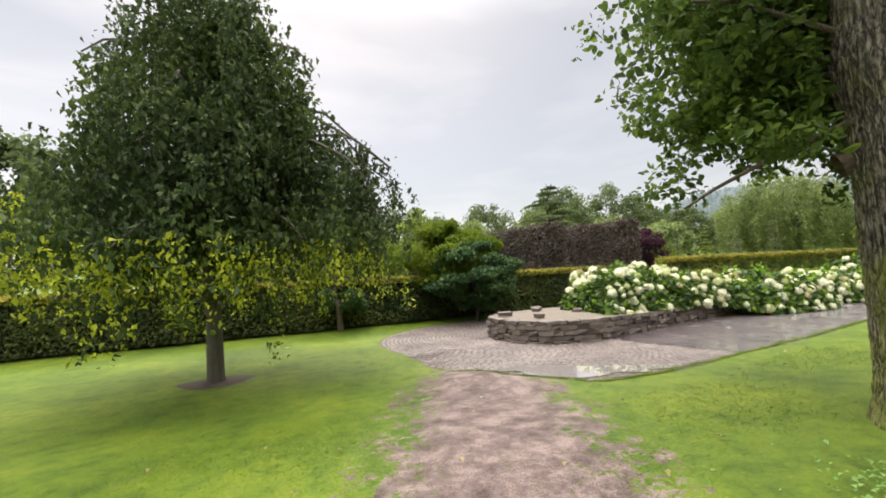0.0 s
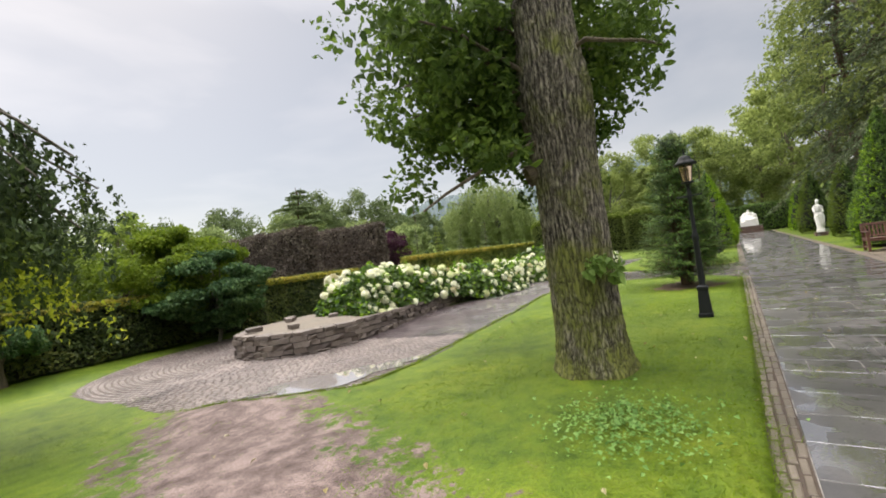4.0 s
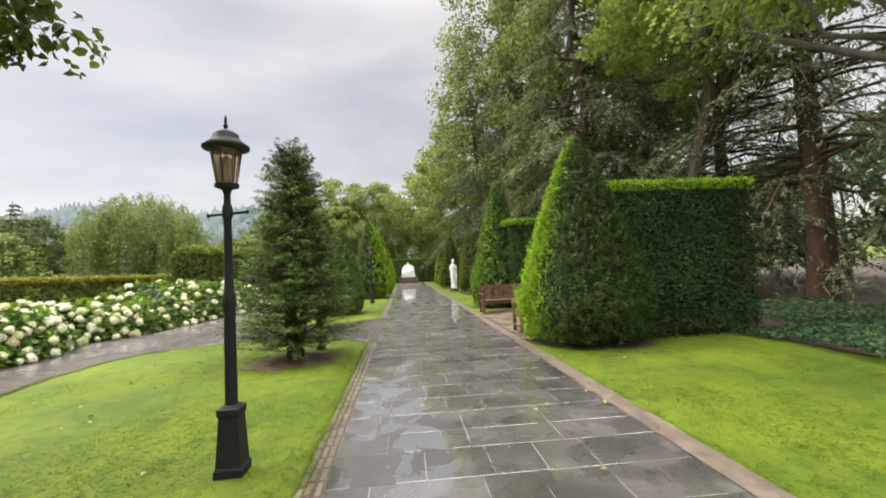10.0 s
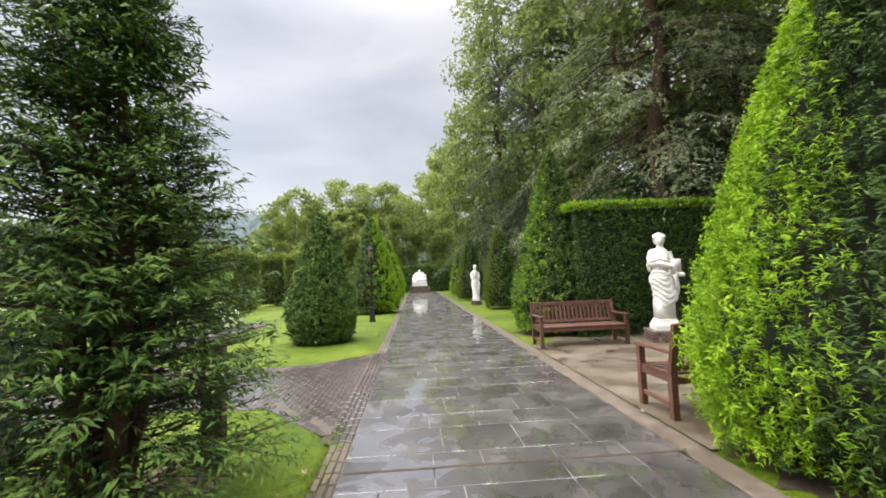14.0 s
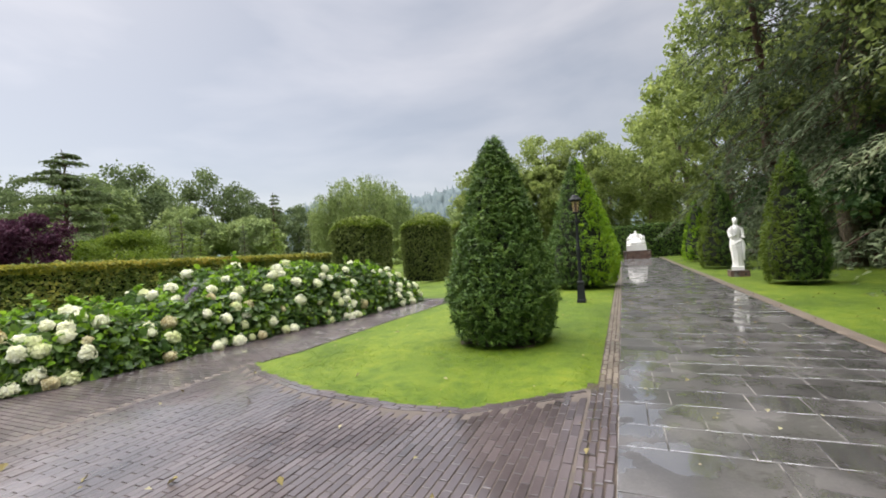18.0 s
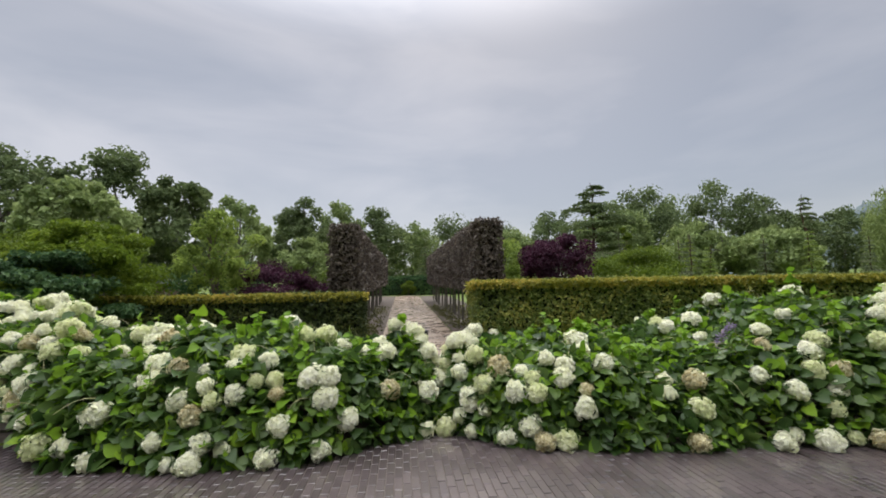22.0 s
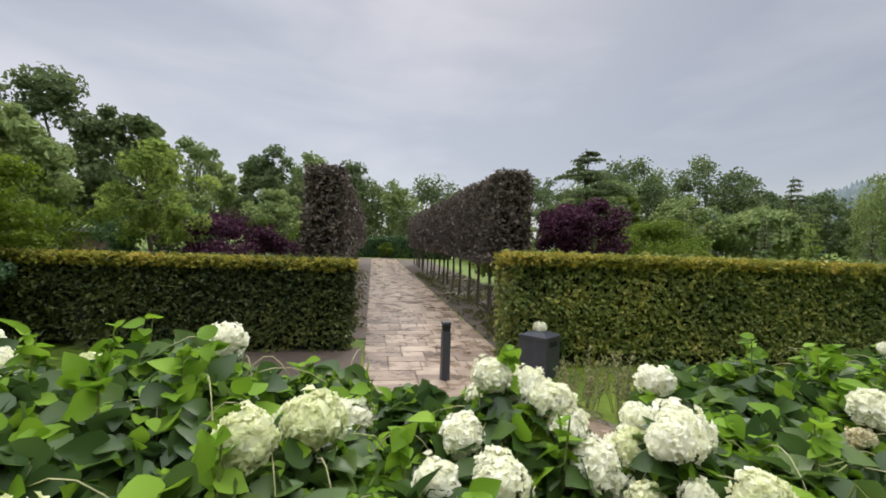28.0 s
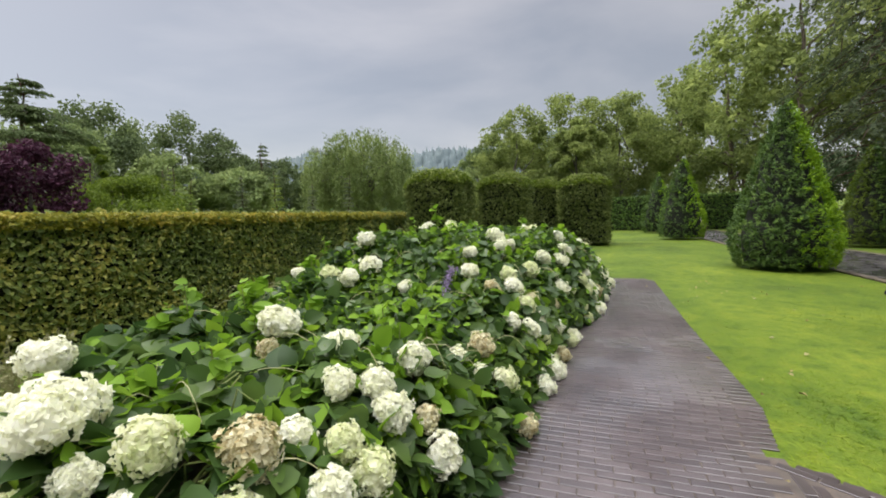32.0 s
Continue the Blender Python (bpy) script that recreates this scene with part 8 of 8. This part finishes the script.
def tree_stump():
    t = thing("stump_post", "short dark wooden post behind the yew column", "post", (13.58, 1.15, 0.0), 12)
    part("post", Geo().box((0, 0, 0.48), (0.20, 0.16, 1.0), 0, 0.012), M_BARK, t)


tree_stump()


# ---------------------------------------------------------------- grass, ivy and litter
def grass():
    rng = np.random.default_rng(500)
    n = 900000
    # thick near the walk, thinning away from it
    X = rng.uniform(-5, 30, n)
    Y = rng.uniform(-7.5, 15, n)
    cam_line = np.array([(0.2, 0.2), (3, 0), (6, -0.5), (12, -0.5), (14, 0.2), (15.5, 2.5)])
    d = np.full(n, 99.0)
    for a, b in zip(cam_line[:-1], cam_line[1:]):
        p = np.stack([X, Y], 1)
        u = np.clip(((p - a) @ (b - a)) / ((b - a) @ (b - a)), 0, 1)
        d = np.minimum(d, np.linalg.norm(p - a - u[:, None] * (b - a), axis=1))
    keep = (rng.uniform(size=n) < np.clip(1.15 - d / 8.0, 0.06, 1.0)) & ~paved(X, Y)
    keep &= ~((Y < -2.9) & (X > 13.2) & (X < 19.6) & ((X < 17.9) | (Y < -3.6) | (rng.uniform(size=n) > 0.35))) & ~((Y < -6.3) | ((Y > plant_edge(X) + 0.1) & (X > 9) & (Y < bed_back(X))))
    keep &= ~((np.hypot((X - 12.62) / 0.9, (Y - 1.40) / 0.8) < 0.95))
    line = np.array([(0.9, 0.8), (1.5, 2.6), (2.2, 4.0), (2.8, 5.4), (3.4, 6.4)])
    best = np.full(n, 99.0)
    for a, b in zip(line[:-1], line[1:]):
        p = np.stack([X, Y], 1)
        u = np.clip(((p - a) @ (b - a)) / ((b - a) @ (b - a)), 0, 1)
        best = np.minimum(best, np.linalg.norm(p - a - u[:, None] * (b - a), axis=1))
    keep &= rng.uniform(size=n) < np.clip((best - 0.35) / 1.3, 0.03, 1.0)
    m = 12000  # tufts creeping over the edging
    ex = rng.uniform(-4, 14.5, m)
    ey = 0.262 - np.abs(rng.standard_normal(m)) * 0.035 * (1 + np.sin(ex * 2.1) * np.sin(ex * 5.3))
    # and along the edges of the bricks and cobbles
    bx = rng.uniform(2.95, 14.4, 15000)
    by = lawn_edge(bx) - 0.035 + 0.04 * np.abs(rng.standard_normal(len(bx))) * (1 + np.sin(bx * 3.1) * np.sin(bx * 7.3))
    X, Y = np.concatenate([X[keep], ex, bx]), np.concatenate([Y[keep], ey, by])
    n = len(X)
    Z = land(X, Y) - 0.005
    a = rng.uniform(0, 2 * np.pi, n)
    hgt = 0.014 + 0.012 * rng.uniform(size=n)
    hgt[-15000:] += 0.018
    w = 0.003 + 0.0025 * rng.uniform(size=n)
    lean = 0.05 * rng.standard_normal((n, 2))
    dx, dy = np.cos(a) * w, np.sin(a) * w
    v = np.stack([np.stack([X - dx, Y - dy, Z], 1), np.stack([X + dx, Y + dy, Z], 1), np.stack([X + lean[:, 0], Y + lean[:, 1], Z + hgt], 1)], 1).reshape(-1, 3)
    o = 3 * np.arange(n)
    me = raw_mesh("grass", v, np.stack([o, o + 1, o + 2, o + 2], 1))
    me.materials.append(M_GRASS)
    tagged(new("grass", me), "short wet bright green lawn grass", "grass", kind="stuff")


grass()


def ground_cover():
    rng = np.random.default_rng(510)
    n = 52000
    X, Y = rng.uniform(-8, 16, n), -6.4 - rng.uniform(0, 1, n) ** 1.5 * 6
    k = (Y < -6.6 - 0.5 * np.sin(X * 0.7) + 0.3) & ~((X > 12.4) & (X < 13.7) & (Y > -8.4))
    X, Y = X[k], Y[k]
    P = np.stack([X, Y, 0.10 + 0.09 * rng.uniform(size=len(X)) + 0.05 * np.sin(X * 2 + Y)], 1)
    me = raw_mesh("ground_ivy", *leaves(P, np.tile((0, 0, 1.0), (len(P), 1)), 0.075, rng, 0.75, jitter=0.55))
    me.materials.append(M_IVY)
    tagged(new("ground_ivy", me), "dark green ivy carpet under the trees", "ivy", kind="stuff")
    n = 500
    X, Y = rng.uniform(-3, 26, n), rng.uniform(-5.5, 5.0, n)
    P = np.stack([X, Y, land(X, Y) + 0.035], 1)
    me = raw_mesh("fallen_leaves", *leaves(P, np.tile((0, 0, 1.0), (n, 1)), 0.05, rng, 0.7, jitter=0.3))
    me.materials.append(M_LITTER)
    tagged(new("fallen_leaves", me), "scattered pale fallen leaves on lawn and paving", "leaves", kind="stuff")




def bed_weeds():
    """Low weeds and seedlings in the beds under the beech rows."""
    rng = np.random.default_rng(530)
    for name, x0, x1, y0, y1, n in (("bed_weeds", 17.9, 21.0, 16.0, 36.0, 5200), ("bed_weeds", 12.0, 14.7, 17.0, 36.0, 3600)):
        cx, cy = rng.uniform(x0, x1, n // 12), y0 + (y1 - y0) * rng.uniform(size=n // 12) ** 1.6
        X, Y = np.repeat(cx, 12) + 0.14 * rng.standard_normal(n // 12 * 12), np.repeat(cy, 12) + 0.14 * rng.standard_normal(n // 12 * 12)
        P = np.stack([X, Y, land(X, Y) + 0.04 + 0.22 * rng.uniform(size=len(X)) ** 2], 1)
        me = raw_mesh(name, *leaves(P, np.tile((0, 0, 1.0), (len(P), 1)), 0.11, rng, 0.5, jitter=0.8))
        me.materials.append(M_FERN)
        tagged(new(name, me), "low brownish-green weeds in the bare bed", "weeds", kind="stuff")


M_FERN = leaf_mat("fern_frond", (0.05, 0.06, 0.02), (0.10, 0.105, 0.035), (0.18, 0.16, 0.06))
bed_weeds()
M_LITTER = leaf_mat("fallen_leaf", (0.10, 0.07, 0.03), (0.24, 0.20, 0.08), (0.42, 0.40, 0.26), glow=0.1)
ground_cover()

def fern(x, y, r, seed):
    rng = np.random.default_rng(seed)
    t = thing("fern", "small arching brown-green fern by the flagstones", "fern", (x, y, h(x, y)), group="ferns")
    for k in range(9):
        a = 2 * math.pi * k / 9 + rng.normal(0, 0.2)
        u = np.linspace(0, 1, 9)
        sp = np.stack([r * u * math.cos(a), r * u * math.sin(a), 0.75 * r * np.sin(u * 2.1)], 1)
        g = Geo().tube(sp, np.linspace(0.006, 0.002, 9), 4, False)
        s = np.repeat(np.linspace(0.12, 1, 13), 2)
        q = np.stack([np.interp(s, u, sp[:, i]) for i in range(3)], 1)
        side = np.where(np.arange(26) % 2, 1, -1)[:, None] * np.array([-math.sin(a), math.cos(a), 0.0])
        w = (0.09 * (1.1 - s))[:, None]
        v, f = leaves(q + side * w * 0.5, np.tile((0, 0, 1.0), (26, 1)), 0.10 * r / 0.4, rng, 0.3, side, 0.1, 0.02)
        g.add(v, f)
        part("frond", g, M_FERN, t)


for k, (x, y, r) in enumerate(((16.1, 10.4, 0.45), (16.6, 10.7, 0.5), (17.0, 10.3, 0.4), (15.6, 10.6, 0.4))):
    fern(x, y, r, 520 + k)


def seed_spikes(x, y, seed):
    rng = np.random.default_rng(seed)
    t = thing("perennial", "tall pale seed spikes beside the litter bin", "plant", (x, y, h(x, y)), group="seed spikes")
    for k in range(9):
        dx, dy, ht = rng.normal(0, 0.16), rng.normal(0, 0.16), rng.uniform(0.5, 0.85)
        g = Geo().tube([(dx * 0.4, dy * 0.4, -0.03), (dx, dy, ht)], [0.006, 0.003], 5, False)
        m = 46
        z = rng.uniform(0.35, 1.0, m) * ht
        P = np.stack([dx * (0.4 + 0.6 * z / ht), dy * (0.4 + 0.6 * z / ht), z], 1) + rng.standard_normal((m, 3)) * 0.018
        v, f = leaves(P, unit(rng.standard_normal((m, 3))), 0.035, rng, 0.6)
        g.add(v, f)
        part("spike", g, M_SPIKE, t)


M_SPIKE = leaf_mat("seed_spike", (0.14, 0.15, 0.06), (0.26, 0.26, 0.12), (0.42, 0.40, 0.24))
for k, (x, y) in enumerate(((17.95, 11.6), (18.35, 11.4), (17.6, 11.2), (18.0, 10.9), (17.3, 10.9))):
    seed_spikes(x, y, 540 + k)


def buddleia(x, y):
    rng = np.random.default_rng(560)
    z = h(x, y) + float(bed_height(np.array(x), np.array(y)))
    t = thing("lilac_spike", "drooping mauve flower spike among the hydrangeas", "flower", (x, y, z))
    u = np.linspace(0, 1, 8)
    sp = np.stack([-0.22 * u, 0.05 * u, 0.22 - 0.28 * u * u], 1)
    part("stalk", Geo().tube(np.vstack([[(0.05, 0, -0.4)], sp]), 0.005, 5, False), M_STEM, t)
    s = rng.uniform(0.1, 1, 260)
    q = np.stack([np.interp(s, u, sp[:, i]) for i in range(3)], 1) + rng.standard_normal((260, 3)) * 0.022
    part("bloom", raw_mesh("bloom", *leaves(q, unit(rng.standard_normal((260, 3))), 0.022, rng, 0.8)), M_LILAC, t, kind="stuff")


M_LILAC = leaf_mat("lilac_petal", (0.20, 0.14, 0.26), (0.32, 0.25, 0.40), (0.45, 0.38, 0.52))
buddleia(19.6, 7.4)


def garden_shed():
    t = thing("garden_shed", "low brick outbuilding with a grey roof behind the hedge", "building", (1.2, 27.5, h(1.2, 27.5)))
    part("wall", Geo().box((0, 0, 0.9), (4.6, 3.0, 2.2)), M_BRICKRED, t)
    part("roof", Geo().box((0, 0, 2.1), (5.2, 3.6, 0.22), 0, 0.05), M_ROOF, t)
    part("door", Geo().box((-0.6, -1.52, 0.8), (0.9, 0.06, 1.9)), M_BARK, t)
    part("window", Geo().box((1.2, -1.52, 1.2), (1.0, 0.05, 0.6)), M_IRON, t)


garden_shed()


def oddments():
    """Small things left on the ground."""
    ob = part("plastic_wrapper", Geo().box((0, 0, 0.012), (0.13, 0.05, 0.02), 0.3, 0.006), M_GREENPLASTIC)
    ob.matrix_basis = pose(18.42, -5.10, h(18, -5) + 0.015)
    tagged(ob, "small bright green plastic scrap by the bench leg", "litter")
    scrap = part("paper_scrap", Geo().box((0, 0, 0.012), (0.10, 0.06, 0.022), 0.5, 0.008).box((0.07, 0.03, 0.008), (0.05, 0.04, 0.014), 1.1, 0.005), M_MARBLE)
    scrap.matrix_basis = pose(17.21, -4.96, h(17.2, -5) + 0.016)
    tagged(scrap, "crumpled white paper scrap on the damp sand", "litter")
    st = part("twig", Geo().tube([(0, 0, 0), (0.09, 0.02, 0.008), (0.19, 0.015, 0), (0.27, 0.05, 0.004)], [0.006, 0.006, 0.005, 0.003], 6), M_SPIKE)
    st.matrix_basis = pose(16.1, 1.25, 0.022, 0, 0, 140)
    tagged(st, "short pale peeled twig on the bricks", "twig")
    rng = np.random.default_rng(570)
    n = 900
    X, Y = 3.75 + 0.32 * rng.standard_normal(n), 1.15 + 0.3 * rng.standard_normal(n)
    P = np.stack([X, Y, land(X, Y) + 0.045 + 0.02 * rng.uniform(size=n)], 1)
    me = raw_mesh("clover_patch", *leaves(P, np.tile((0, 0, 1.0), (n, 1)), 0.035, rng, 0.8, jitter=0.3))
    me.materials.append(M_CLOVER)
    tagged(new("clover_patch", me), "patch of pale green clover in the lawn", "clover", kind="stuff")


M_GREENPLASTIC = grain_mat("green_plastic", [(0.2, (0.03, 0.32, 0.10)), (0.8, (0.08, 0.50, 0.20))], 30, (0.2, 0.4), 0.05, 0.002, 200)
M_CLOVER = leaf_mat("clover_leaf", (0.10, 0.20, 0.05), (0.17, 0.30, 0.08), (0.26, 0.40, 0.13))
oddments()

# ---------------------------------------------------------------- paving pieces
lay(slab_path, "slab", slab_spots(), lambda x, y: 7.0 < x < 26.0, M_SLAB, 0.05, 0.0015, "wet bluestone slabs", 0.006, joint=0.013)
part("expansion_joint", Geo().box((13.235, -1.31, float(land(np.array(13.235), np.array(-1.31))) + 0.004), (0.03, 2.70, 0.01)), M_SOIL, slab_path, "dark open joint across the slabs")
lay(brick_path, "brick", brick_spots(), lambda x, y: 14.8 < x < 18.0 and 0.4 < y < 1.9, M_BRICK, 0.05, 0.003, "clinker bricks", 0.013)
edge_spots = gutter_spots()
lay(gutter, "brick", [q for q in edge_spots if not 13.9 < q[0] < 18.5], lambda x, y: 8.0 < x < 13.9 or 18.5 < x < 22, M_EDGING, 0.05, 0.006, "mossy edging bricks", 0.006, joint=0.010)
lay(gutter, "brick", [q for q in edge_spots if 13.9 < q[0] < 18.5], lambda x, y: True, M_BRICK, 0.05, 0.006, "clinker edging bricks", 0.012, joint=0.008)
lay(cobble_round, "cobble", cobble_spots(), lambda x, y: y < 7.9, M_COBBLE, 0.06, 0.016, "granite cobbles", 0.014)
lay(flag_path, "flagstone", flag_spots(), lambda x, y: y < 46, M_FLAG, 0.05, 0.006, "tan flagstones", 0.02, rough=0.012, joint=0.016)
